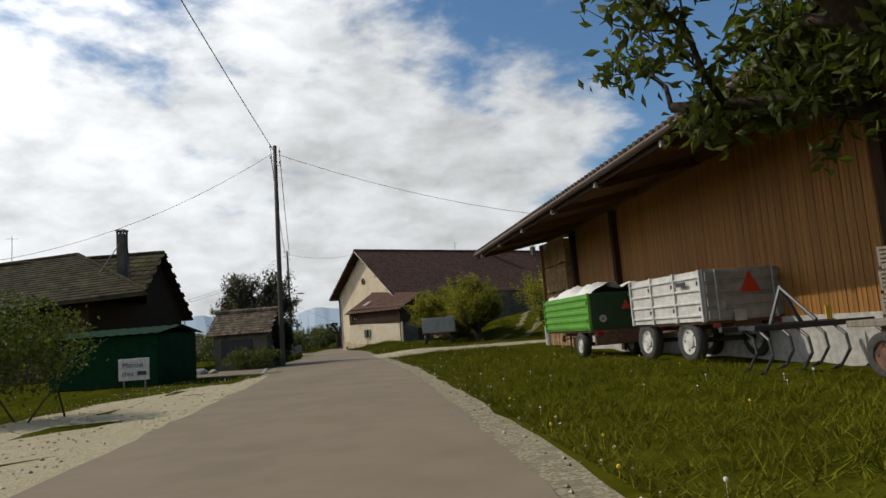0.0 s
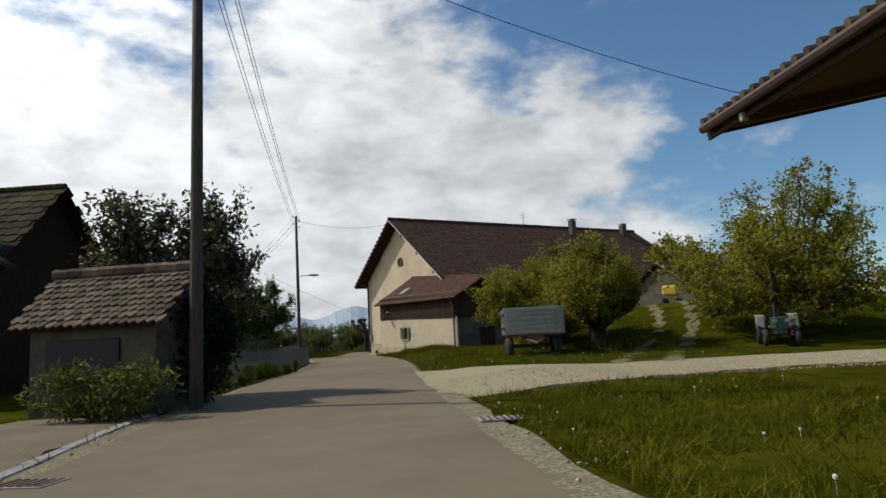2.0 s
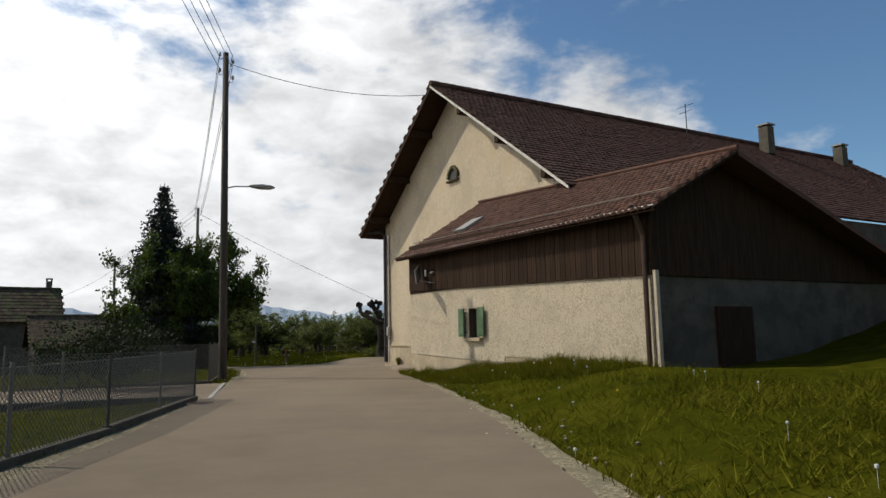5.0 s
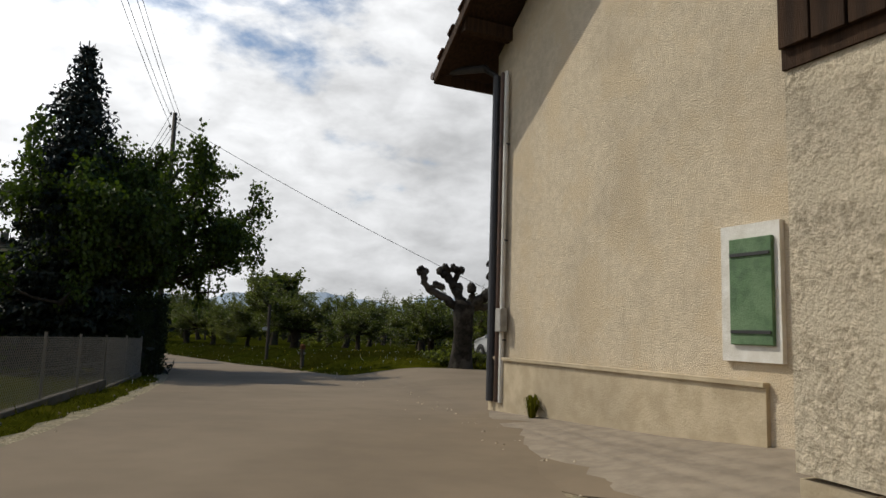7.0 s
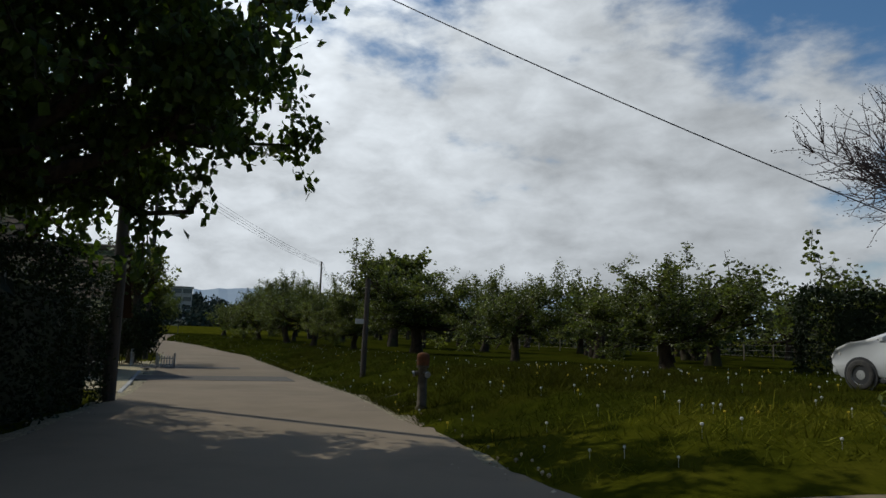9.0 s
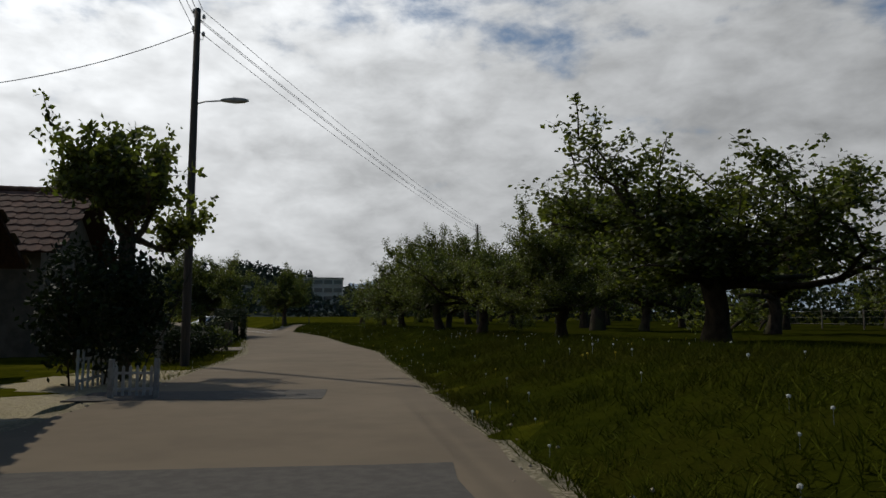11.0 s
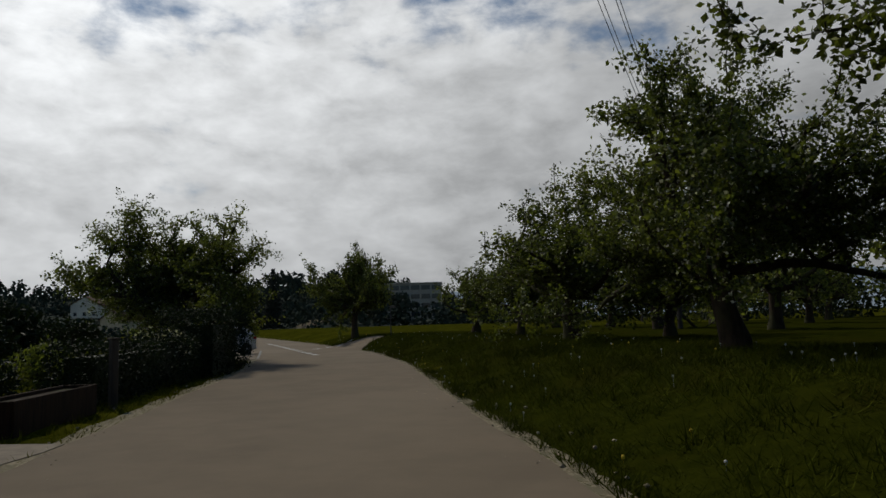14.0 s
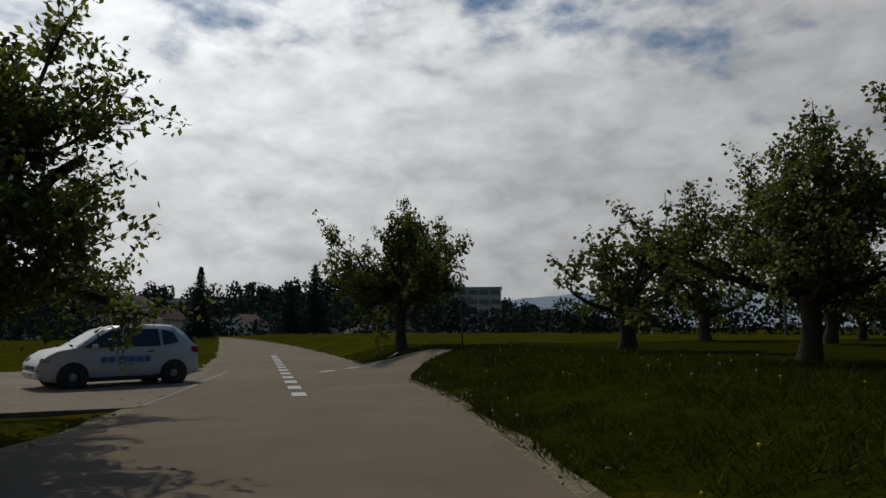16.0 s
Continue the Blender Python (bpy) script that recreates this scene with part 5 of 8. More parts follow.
def hedge(name, a, b, width, h, leaf, label, seed, density=620, size=0.085, kind="hedge"):
    """A clipped hedge between two places: a solid dark core for its shaded inside and a skin of leaves."""
    a, b = Vector(a), Vector(b)
    ln = (b - a).length
    t = (b - a) / ln
    nm = Vector((t.y, -t.x))
    rng = np.random.RandomState(seed)
    n = int(density * ln * (h + width / 2))
    u = rng.rand(n) * ln
    ring = rng.rand(n) * (2 * h + width)
    off = np.where(ring < h, -width / 2, np.where(ring < h + width, ring - h - width / 2, width / 2))
    z = np.where(ring < h, ring, np.where(ring < h + width, h, 2 * h + width - ring))
    bulge = 0.09 * np.sin(u * 1.7 + seed) + 0.07 * np.sin(u * 4.3)
    off = off * (1 + bulge) + rng.normal(scale=0.07, size=n)
    z = z * (1 + 0.5 * bulge) + rng.normal(scale=0.06, size=n)
    # leafy ends
    ne = int(density * width * h * 0.8)
    u = np.concatenate([u, rng.normal(0, 0.08, ne), ln + rng.normal(0, 0.08, ne)])
    off = np.concatenate([off, rng.uniform(-width / 2, width / 2, 2 * ne)])
    z = np.concatenate([z, rng.rand(2 * ne) * h])
    x, y = a.x + t.x * u + nm.x * off, a.y + t.y * u + nm.y * off
    zz = land(x, y) + np.maximum(z, 0)
    ob = thing(name, Matrix.Identity(4), label, kind)
    part("leaves", leaf_cloud(np.stack([x, y, zz], 1), size, seed), leaf, ob)
    # dark filler sheet: the shade deep in the hedge, put in as a shape
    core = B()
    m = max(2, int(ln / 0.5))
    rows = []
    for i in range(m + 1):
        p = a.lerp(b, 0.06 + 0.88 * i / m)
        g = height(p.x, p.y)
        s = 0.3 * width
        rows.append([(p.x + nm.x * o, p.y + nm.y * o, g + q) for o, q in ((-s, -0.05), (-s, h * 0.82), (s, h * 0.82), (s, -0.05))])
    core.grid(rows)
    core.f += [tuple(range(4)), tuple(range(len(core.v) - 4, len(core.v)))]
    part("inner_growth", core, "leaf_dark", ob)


bush("lilac_bush", -14.5, 46.5, 5.2, 4.0, 3.2, "leaf_apple", "big lilac bush with whitish flower heads", 51, 5200, 0.12, 0.1)
bush("garden_bush", -11.0, 36.0, 3.2, 2.5, 1.9, "leaf_young", "leafy garden bush behind the fence", 52, 2600, 0.1)
bush("garden_bush", -13.6, 60.5, 3.4, 3.0, 2.2, "leaf_dark", "dark garden bush behind the fence", 53, 3000, 0.1)
bush("garden_bush", -15.5, 52.5, 3.0, 3.0, 2.4, "leaf_apple", "rounded green garden bush", 54, 2600, 0.1)
bush("garden_bush", -18.0, 72.0, 5.0, 4.0, 3.0, "leaf_dark", "dark garden bush below the spruce", 55, 4200, 0.11)
bush("peony_bush", -7.55, 23.6, 3.5, 1.6, 1.2, "leaf_apple", "drooping leafy plant before the wash house", 56, 2600, 0.16, 0.0, -10, 0.3)
bush("dark_bush", -7.0, 26.4, 2.3, 2.8, 2.9, "leaf_dark", "dark tall shrub beside the wash house", 57, 9000, 0.14)
bush("dark_bush", -11.6, 22.8, 3.0, 2.4, 2.1, "leaf_dark", "dark shrub beside the market stand", 58, 3000, 0.12)
bush("cherry_bush", -8.9, 3.6, 4.4, 3.4, 3.0, "leaf_cherry", "loose cherry bush with reddish-green leaves", 59, 5600, 0.12, 0.0, 0, 0.5)
bush("groundcover", -8.5, 88.2, 2.8, 1.4, 0.6, "leaf_apple", "low shrubs round the pollarded tree", 60, 2600, 0.12)
bush("dark_bush", -35.6, 109.0, 3.4, 3.0, 3.4, "leaf_dark", "dark shrub growing against the shed", 66, 5200, 0.15)
bush("climber", -33.4, 98.2, 3.2, 1.0, 2.6, "leaf_apple", "climbing plant on the shed wall and eave", 67, 1500, 0.14, 0.0, 36)
bush("blossom_bush", -56.6, 132.2, 1.8, 1.5, 1.7, "leaf_dark", "white-flowering bush in the garden hedge", 68, 2200, 0.1, 0.3)
hedge("yew_hedge", (-18.9, 84.2), (-24.2, 93.2), 1.6, 2.6, "leaf_dark", "tall dark clipped hedge along the road", 61)
hedge("garden_hedge", (-7.5, 103.0), (7.0, 98.5), 1.4, 2.3, "leaf_dark", "dark hedge behind the parked cars", 64, 500, 0.12)
hedge("garden_hedge", (-1.6, 94.6), (4.0, 90.4), 1.8, 2.5, "leaf_apple", "tall green hedge beside the parked estate car", 65, 500, 0.12)
hedge("garden_hedge", (-52.6, 128.0), (-57.3, 133.5), 1.0, 1.15, "leaf_dark", "dark garden hedge along the road", 62)
hedge("garden_hedge", (-57.4, 133.8), (-60.83, 137.25), 1.8, 1.9, "leaf_dark", "dark overgrown garden hedge below the apple tree", 63)
for k, (x, y, w, hh) in enumerate(((-51.5, 117.6, 3.0, 1.9), (-54.2, 121.4, 3.0, 2.4), (-55.6, 125.2, 3.0, 1.8), (-58.5, 128.0, 3.2, 2.2), (-62.5, 130.4, 3.4, 2.6), (-67.0, 131.5, 3.6, 3.0), (-61.0, 124.5, 4.0, 3.4), (-71.5, 136.5, 3.6, 2.4))):
    bush("garden_bush", x, y, w, w * 0.9, hh, "leaf_dark", "dark dense bush in the roadside garden", 90 + k, 4200, 0.19)
for k, (x, y, hh) in enumerate(((-45.5, 121.0, 1.2), (-47.4, 118.2, 2.0), (-44.1, 119.2, 1.35), (-42.7, 117.3, 1.3), (-41.3, 115.4, 1.4), (-45.0, 116.2, 1.9), (-53.2, 126.4, 1.2), (-54.6, 128.6, 1.3))):
    bush("border_shrub", x, y, 2.3, 1.9, hh, "leaf_apple" if k in (0, 7) else "leaf_dark", "low shrub in a garden border", 70 + k, 2400, 0.11)


def garden_entrance():
    ob = thing("planter_box", pose(-50.7, 126.7, height(-50.7, 126.7), 0, 0, 130), "low dark wooden planter beside the garden entrance", "planter")
    for s in (-1, 1):
        part("side_board", B().box((0, s * 0.28, 0.26), (2.6, 0.05, 0.52), bevel=0.008), "brown_wood", ob)
        part("end_board", B().box((s * 1.3, 0, 0.26), (0.05, 0.52, 0.52), bevel=0.008), "brown_wood", ob)
    part("soil", B().box((0, 0, 0.42), (2.5, 0.5, 0.08)), "bark", ob)
    for x, y in ((-46.8, 123.2), (-51.9, 128.5)):
        p = thing("gate_post", pose(x, y, height(x, y)), "dark wooden gate post at the garden entrance", "post", "gate posts")
        part("post", B().box((0, 0, 0.62), (0.14, 0.14, 1.34), bevel=0.015), "pole_wood", p)
        part("cap", B().box((0, 0, 1.31), (0.18, 0.18, 0.04), bevel=0.01), "pole_wood", p)
    g = thing("greenhouse", pose(-66.0, 122.0, height(-66.0, 122.0), 0, 0, 30), "low greenhouse with a pale glazed roof behind the bushes", "greenhouse")
    part("frame", B().box((0, 0, 0.9), (4.4, 2.4, 1.8), bevel=0.02), "shed_wall", g)
    for s in (-1, 1):
        part("roof_pane", B().add([(-2.3, 0, 2.5), (2.3, 0, 2.5), (2.3, s * 1.3, 1.8), (-2.3, s * 1.3, 1.8), (-2.3, 0, 2.46), (2.3, 0, 2.46), (2.3, s * 1.3, 1.76), (-2.3, s * 1.3, 1.76)], [(0, 1, 2, 3), (7, 6, 5, 4), (2, 6, 7, 3)]), "metal", g, fix=True)


garden_entrance()


# ---- pollarded plane and bare tree ----
def pollard():
    ob = thing("pollarded_tree", on_land(-8.28, 86.9, 9, 1.0, 0.02), "pollarded plane tree, thick trunk and bare knuckled limbs", "tree")
    rng = random.Random(12)
    b = B()
    b.smooth = True
    b.tube([(0, 0, -0.3), (0, 0, 0.1), (0.02, 0, 0.6), (0.06, 0, 1.2), (0.04, 0, 1.9), (0.06, 0, 2.25), (0.08, 0, 2.42)], [0.6, 0.44, 0.37, 0.34, 0.36, 0.42, 0.3], 14)
    part("trunk", b, "plane_bark", ob)
    up = 0.42
    # limbs across the view: side, depth, height, radius
    limbs = [
        [(-0.1, 0, 1.8, 0.2), (-0.6, -0.1, 2.0, 0.17), (-1.0, -0.2, 2.27, 0.15), (-1.3, -0.2, 2.42, 0.13), (-1.42, -0.2, 2.7, 0.14), (-1.5, -0.15, 2.98, 0.16)],
        [(0.0, 0.1, 1.85, 0.2), (-0.18, 0.25, 2.32, 0.2), (-0.34, 0.3, 2.62, 0.19), (-0.58, 0.35, 2.95, 0.15), (-0.72, 0.35, 3.14, 0.14)],
        [(0.2, -0.1, 1.9, 0.13), (0.36, -0.25, 2.25, 0.1), (0.28, -0.3, 2.42, 0.08)],
        [(0.2, 0.0, 1.8, 0.26), (0.65, -0.2, 2.1, 0.22), (1.0, -0.3, 2.35, 0.21), (1.15, -0.3, 2.62, 0.25), (1.15, -0.25, 2.95, 0.23), (1.2, -0.25, 3.25, 0.23)],
        [(0.4, 0.1, 1.8, 0.19), (1.2, 0.3, 1.92, 0.13), (1.55, 0.4, 2.0, 0.12), (1.48, 0.4, 2.4, 0.12), (1.55, 0.4, 2.75, 0.15)],
        [(1.5, 0.4, 1.97, 0.12), (1.9, 0.5, 2.05, 0.13), (2.1, 0.5, 2.35, 0.16), (2.3, 0.5, 2.52, 0.14), (2.28, 0.5, 2.75, 0.15), (2.5, 0.5, 2.9, 0.18)],
    ]
    stubs = [[(0, 3, (-0.85, -0.15, 2.5)), (0, 5, (-1.6, -0.1, 3.05))], [(1, 2, (-0.1, 0.25, 2.5)), (1, 2, (-0.14, 0.3, 3.1)), (1, 3, (-0.32, 0.3, 3.2)), (1, 4, (-0.72, 0.3, 2.98))], [], [(3, 5, (1.38, -0.3, 3.42)), (3, 5, (1.02, -0.2, 3.38)), (3, 3, (0.98, -0.3, 2.75))], [(4, 4, (1.7, 0.4, 2.78))], [(5, 5, (2.62, 0.5, 2.5)), (5, 5, (2.58, 0.45, 2.98))]]
    def lump(b, c, r):
        rows = []
        for k in range(5):
            f = math.pi * (k + 0.5) / 5
            rows.append([c + Vector((math.cos(a) * math.sin(f), math.sin(a) * math.sin(f), -math.cos(f))) * r * rng.uniform(0.75, 1.2) for a in np.linspace(0, 2 * math.pi, 9)[:-1]])
        b.grid(rows, True)
        b.f += [tuple(range(len(b.v) - 40, len(b.v) - 32)), tuple(range(len(b.v) - 8, len(b.v)))]
    for path, knobs in zip(limbs, stubs):
        path = [(q[0], q[1], q[2] + up, q[3] * 0.88) for q in path]
        lb = B()
        lb.smooth = True
        pts, rad = [], []
        for (x0, y0, z0, r0), (x1, y1, z1, r1) in zip(path, path[1:]):
            for u in (0, 0.25, 0.5, 0.75):
                w = 0.035 if pts else 0
                pts.append(Vector((x0 + (x1 - x0) * u + rng.gauss(0, w), y0 + (y1 - y0) * u + rng.gauss(0, w), z0 + (z1 - z0) * u + rng.gauss(0, w))))
                rad.append((r0 + (r1 - r0) * u) * rng.uniform(0.86, 1.12))
        pts.append(Vector(path[-1][:3]))
        rad.append(path[-1][3] * 0.9)
        lb.tube(pts, rad, 10)
        limb = part("limb", lb, "plane_bark", ob)
        ends = [Vector(path[-1][:3])]
        for _, k, p in knobs:
            kb = B()
            kb.smooth = True
            a, c = Vector(path[k][:3]), Vector(p) + Vector((0, 0, up))
            kb.tube([a, a.lerp(c, 0.5) + Vector((rng.gauss(0, 0.03), 0, rng.gauss(0, 0.03))), c], [path[k][3] * 0.7, path[k][3] * 0.62, path[k][3] * 0.66], 9)
            for _i in range(3):
                lump(kb, c + Vector((rng.gauss(0, 0.06), rng.gauss(0, 0.06), rng.gauss(0.02, 0.05))), rng.uniform(0.09, 0.15))
            part("knuckle", kb, "plane_bark", limb)
        kb = B()
        kb.smooth = True
        for _i in range(5):
            lump(kb, ends[0] + Vector((rng.gauss(0, 0.08), rng.gauss(0, 0.07), rng.gauss(0.02, 0.07))), rng.uniform(0.1, 0.17))
        part("knuckle", kb, "plane_bark", limb)
    return ob


pollard()


def bare_tree():
    rng = random.Random(8)
    ob = thing("bare_tree", on_land(2.2, 108.5, 0, 1.6), "large bare tree with a rounded crown of fine twigs", "tree")
    b = B()
    b.smooth = True
    b.tube([(0, 0, -0.2), (0, 0, 0.5), (0.1, 0, 1.6), (0.1, 0.1, 2.2)], [0.4, 0.28, 0.22, 0.18], 10)
    tw, bud = B(), []
    for i in range(13):
        a = 2 * math.pi * i / 13 + rng.uniform(-0.3, 0.3)
        lp, lr, ld = branch(b, rng, (0.1, 0.1, rng.uniform(1.5, 2.2)), (math.cos(a), math.sin(a), rng.uniform(0.35, 1.3)), 4.2, 0.1, 0.13, 0.06, 7, 6, 0.3)
        for s in range(11):
            k = rng.randint(2, 7)
            bp, br, bd = branch(b, rng, lp[k], ld + Vector((rng.gauss(0, 0.8), rng.gauss(0, 0.8), rng.gauss(0.2, 0.5))), 2.0, lr[k] * 0.55, 0.18, 0.05, 5, 4, 0.4)
            for t in range(20):
                k2 = rng.randint(1, 5)
                tp, _, _ = branch(tw, rng, bp[k2], bd + Vector((rng.gauss(0, 0.7), rng.gauss(0, 0.7), rng.gauss(0.2, 0.5))), 1.0, 0.013, 0.2, 0.05, 4, 3, 0.4)
                bud += [tuple(p) for p in tp[1:]]
    part("trunk", b, "twig", ob)
    part("twig_growth", tw, "twig", ob)
    part("bud_growth", leaf_cloud(np.repeat(np.array(bud), 2, 0) + np.random.RandomState(2).normal(scale=0.05, size=(2 * len(bud), 3)), 0.06, 3), "twig", ob)


bare_tree()


# ---- poles, lamps, wires ----
def wire(name, a, b, sag, label, r=0.012, n=18):
    a, b = Vector(a), Vector(b)
    pts = [a.lerp(b, i / n) - Vector((0, 0, 4 * sag * (i / n) * (1 - i / n))) for i in range(n + 1)]
    return solid(name, B().tube(pts, r, 4, False), "black", label, "cable")


def utility_pole(x, y, top, lean=(0.0, 0.0), lamp_dir=None, lamp_z=8.7):
    z = height(x, y)
    h = top - z
    ob = thing("utility_pole", pose(x, y, z), "tarred wooden utility pole with porcelain insulators" + (" and a street lamp" if lamp_dir else ""), "utility pole", "utility poles")
    p = lambda u: Vector((lean[0] * u, lean[1] * u, h * u))
    b = B().tube([p(-0.03), p(0.0), p(0.5), p(1.0)], [0.15, 0.145, 0.125, 0.1], 12)
    b.smooth = True
    part("pole", b, "pole_wood", ob)
    for k in range(4):
        zz = 1 - 0.016 * (k + 0.5) * 1.6
        s = 1 if k % 2 else -1
        q = p(zz)
        ar = part("insulator_hook", B().tube([q, q + Vector((0.24 * s, 0.05, -0.05)), q + Vector((0.24 * s, 0.05, 0.12))], 0.012, 5), "dark_metal", ob)
        part("insulator", B().tube([q + Vector((0.24 * s, 0.05, 0.08)), q + Vector((0.24 * s, 0.05, 0.14)), q + Vector((0.24 * s, 0.05, 0.22))], [0.05, 0.06, 0.03], 8), "porcelain", ar)
    if lamp_dir:
        d = Vector((*lamp_dir, 0)).normalized()
        q = p((lamp_z - z) / h)
        arm = part("lamp_arm", B().tube([q - Vector((0, 0, 0.1)), q + d * 0.35, q + d * 1.0 + Vector((0, 0, 0.04))], 0.025, 6), "metal", ob)
        hd = B()
        hd.smooth = True
        rows = []
        side = d.cross(Vector((0, 0, 1)))
        for u, w, t in ((0.85, 0.04, 0.03), (0.95, 0.1, 0.06), (1.3, 0.15, 0.1), (1.6, 0.13, 0.08), (1.75, 0.05, 0.03)):
            c = q + d * u + Vector((0, 0, 0.05))
            rows.append([c + side * w * math.cos(a) + Vector((0, 0, t * math.sin(a))) for a in np.linspace(0, 2 * math.pi, 11)[:-1]])
        hd.grid(rows, True)
        hd.f += [tuple(range(10)), tuple(range(40, 50))]
        head = part("lamp_head", hd, "concrete", arm)
    return ob


POLES = [(-6.3, 25.0, 14.0, (0.1, 0.0), None, 0), (-11.7, 65.6, 13.55, (0.0, -0.4), (1.1, 0.5), 8.7), (-22.9, 93.0, 13.4, (0, 0), None, 0), (-39.5, 114.4, 12.25, (-0.4, 0.4), (1.5, 0.9), 9.05), (-51.1, 160.0, 10.7, (0, 0), None, 0), (-70, 205, 9.5, (0, 0), None, 0)]
for x, y, top, lean, ldir, lz in POLES:
    utility_pole(x, y, top, lean, ldir, lz)
tops = [(-4.5, -30.0, 13.5)] + [(x + l[0], y + l[1], t) for x, y, t, l, _, _ in POLES]
for a, b in zip(tops[1:-1], tops[2:]):
    for k in range(4):
        s = 0.24 if k % 2 else -0.24
        dz = -0.1 - 0.22 * (k // 2) * 2
        wire("overhead_cable", (a[0] + s, a[1], a[2] + dz), (b[0] + s, b[1], b[2] + dz), 0.45, "thin black overhead cable between poles")
wire("overhead_cable", (-5.7, -34, 15.3), (-6.3, 25.0, 13.8), 0.6, "thick black overhead cable", 0.02)
wire("overhead_cable", (-6.3, 25.0, 13.6), (-31, 24.0, 9.2), 2.6, "thin cable to the old farmhouse")
wire("overhead_cable", (-6.3, 25.0, 13.6), (10.5, 31.5, 10.2), 0.5, "thin cable to the barn")
wire("overhead_cable", (-11.7, 65.2, 13.2), (-4.1, 68.9, 13.2), 0.5, "thin cable to the farmhouse")
wire("overhead_cable", (-22.9, 93.0, 13.0), (0.6, 95.6, 1.9), 0.5, "thin cable down to a far post")
wire("overhead_cable", (-39.5, 114.4, 11.3), (-42.2, 107.4, 7.6), 0.4, "thin cable to a house")


# ---- distance ----
def ridge_range(name, dist, lo_yaw, hi_yaw, base, peak, material, label, seed):
    """A far mountain range as a broad solid ridge."""
    rows = [[], [], []]
    n = 120
    for i in range(n + 1):
        yaw = radians(lo_yaw + (hi_yaw - lo_yaw) * i / n)
        f = noise.fractal(Vector((i * 0.06 + seed, 0, 0)), 1.0, 2.0, 6)
        h = base + peak * (0.55 + 0.5 * f)
        for k, (r, z) in enumerate(((dist, -40), (dist + 350, h), (dist + 900, -40))):
            rows[k].append((-math.sin(yaw) * r - 20, math.cos(yaw) * r + 80, z))
    b = B().grid(rows)
    solid(name, b, material, label, "mountains", "structure")


ridge_range("backdrop", 3300, -40, 36, 40, 210, "hill", "hazy blue mountains on the horizon", 3.0)


def woods(name, dist0, dist1, lo_yaw, hi_yaw, z0, z1, seed, n, label):
    """A wooded hillside: many small rounded crowns on a rising slope."""
    rng = random.Random(seed)
    b, pts = B(), []
    for k in range(n):
        u = rng.random()
        yaw = radians(rng.uniform(lo_yaw, hi_yaw))
        r = dist0 + (dist1 - dist0) * u
        x, y = -math.sin(yaw) * r - 50, math.cos(yaw) * r + 135
        rise = float(smooth01((math.degrees(yaw) - 22) / 26))
        z = z0 + ((z1 - z0) * u + 5 * math.sin(yaw * 9 + 1)) * rise
        w, h = rng.uniform(3.5, 6.5), rng.uniform(6, 10)
        for q in range(60):
            d = Vector((rng.gauss(0, 1), rng.gauss(0, 1), rng.gauss(0, 1))).normalized()
            pts.append((x + d.x * w * 0.8, y + d.y * w * 0.8, z + h * 0.5 + d.z * h * 0.5))
    leaf_cloud(pts, 2.1 if dist0 > 250 else 1.5, seed, 0.8, 0.0, b)
    solid(name, b, "forest", label, "woods", "stuff")


woods("distant_woods", 300, 520, 24, 100, -4, 30, 4, 900, "wooded hillside beyond the valley")
woods("distant_woods", 170, 300, 30, 100, -4, 2, 5, 300, "trees and gardens in the valley")


def hedgerow():
    """Trees and bushes along the far side of the orchard."""
    rng = random.Random(23)
    line = resample(np.array([(28.0, 118.0), (12.0, 140.0), (-8.0, 164.0), (-38.0, 190.0), (-68.0, 214.0), (-108.0, 224.0)]), 1.1)
    pts = []
    for x, y in line:
        w, h = rng.uniform(1.4, 2.8), rng.uniform(2.8, 5.6)
        cx, cy = x + rng.gauss(0, 1.2), y + rng.gauss(0, 1.2)
        g = height(cx, cy)
        for q in range(130):
            d = Vector((rng.gauss(0, 1), rng.gauss(0, 1), rng.gauss(0, 1))).normalized() * rng.uniform(0.7, 1.05)
            pts.append((cx + d.x * w, cy + d.y * w, max(g, g + h * 0.5 + d.z * h * 0.52)))
    solid("hedgerow", leaf_cloud(pts, 0.5, 8, 0.7), "leaf_dark", "dark hedgerow of bushes and trees beyond the orchard", "hedgerow", "stuff")


hedgerow()


def hillside():
    rows = [[], [], []]
    for i in range(40):
        yaw = radians(22 + 83 * i / 39)
        up = float(smooth01(i / 12))
        for k, (r, z) in enumerate(((260, -5), (560, -5 + up * (35 + 5 * math.sin(yaw * 9 + 1))), (900, -6))):
            rows[k].append((-math.sin(yaw) * r - 50, math.cos(yaw) * r + 135, z))
    solid("hillside", B().grid(rows), "forest", "low wooded hill across the valley", "hill", "structure")


hillside()


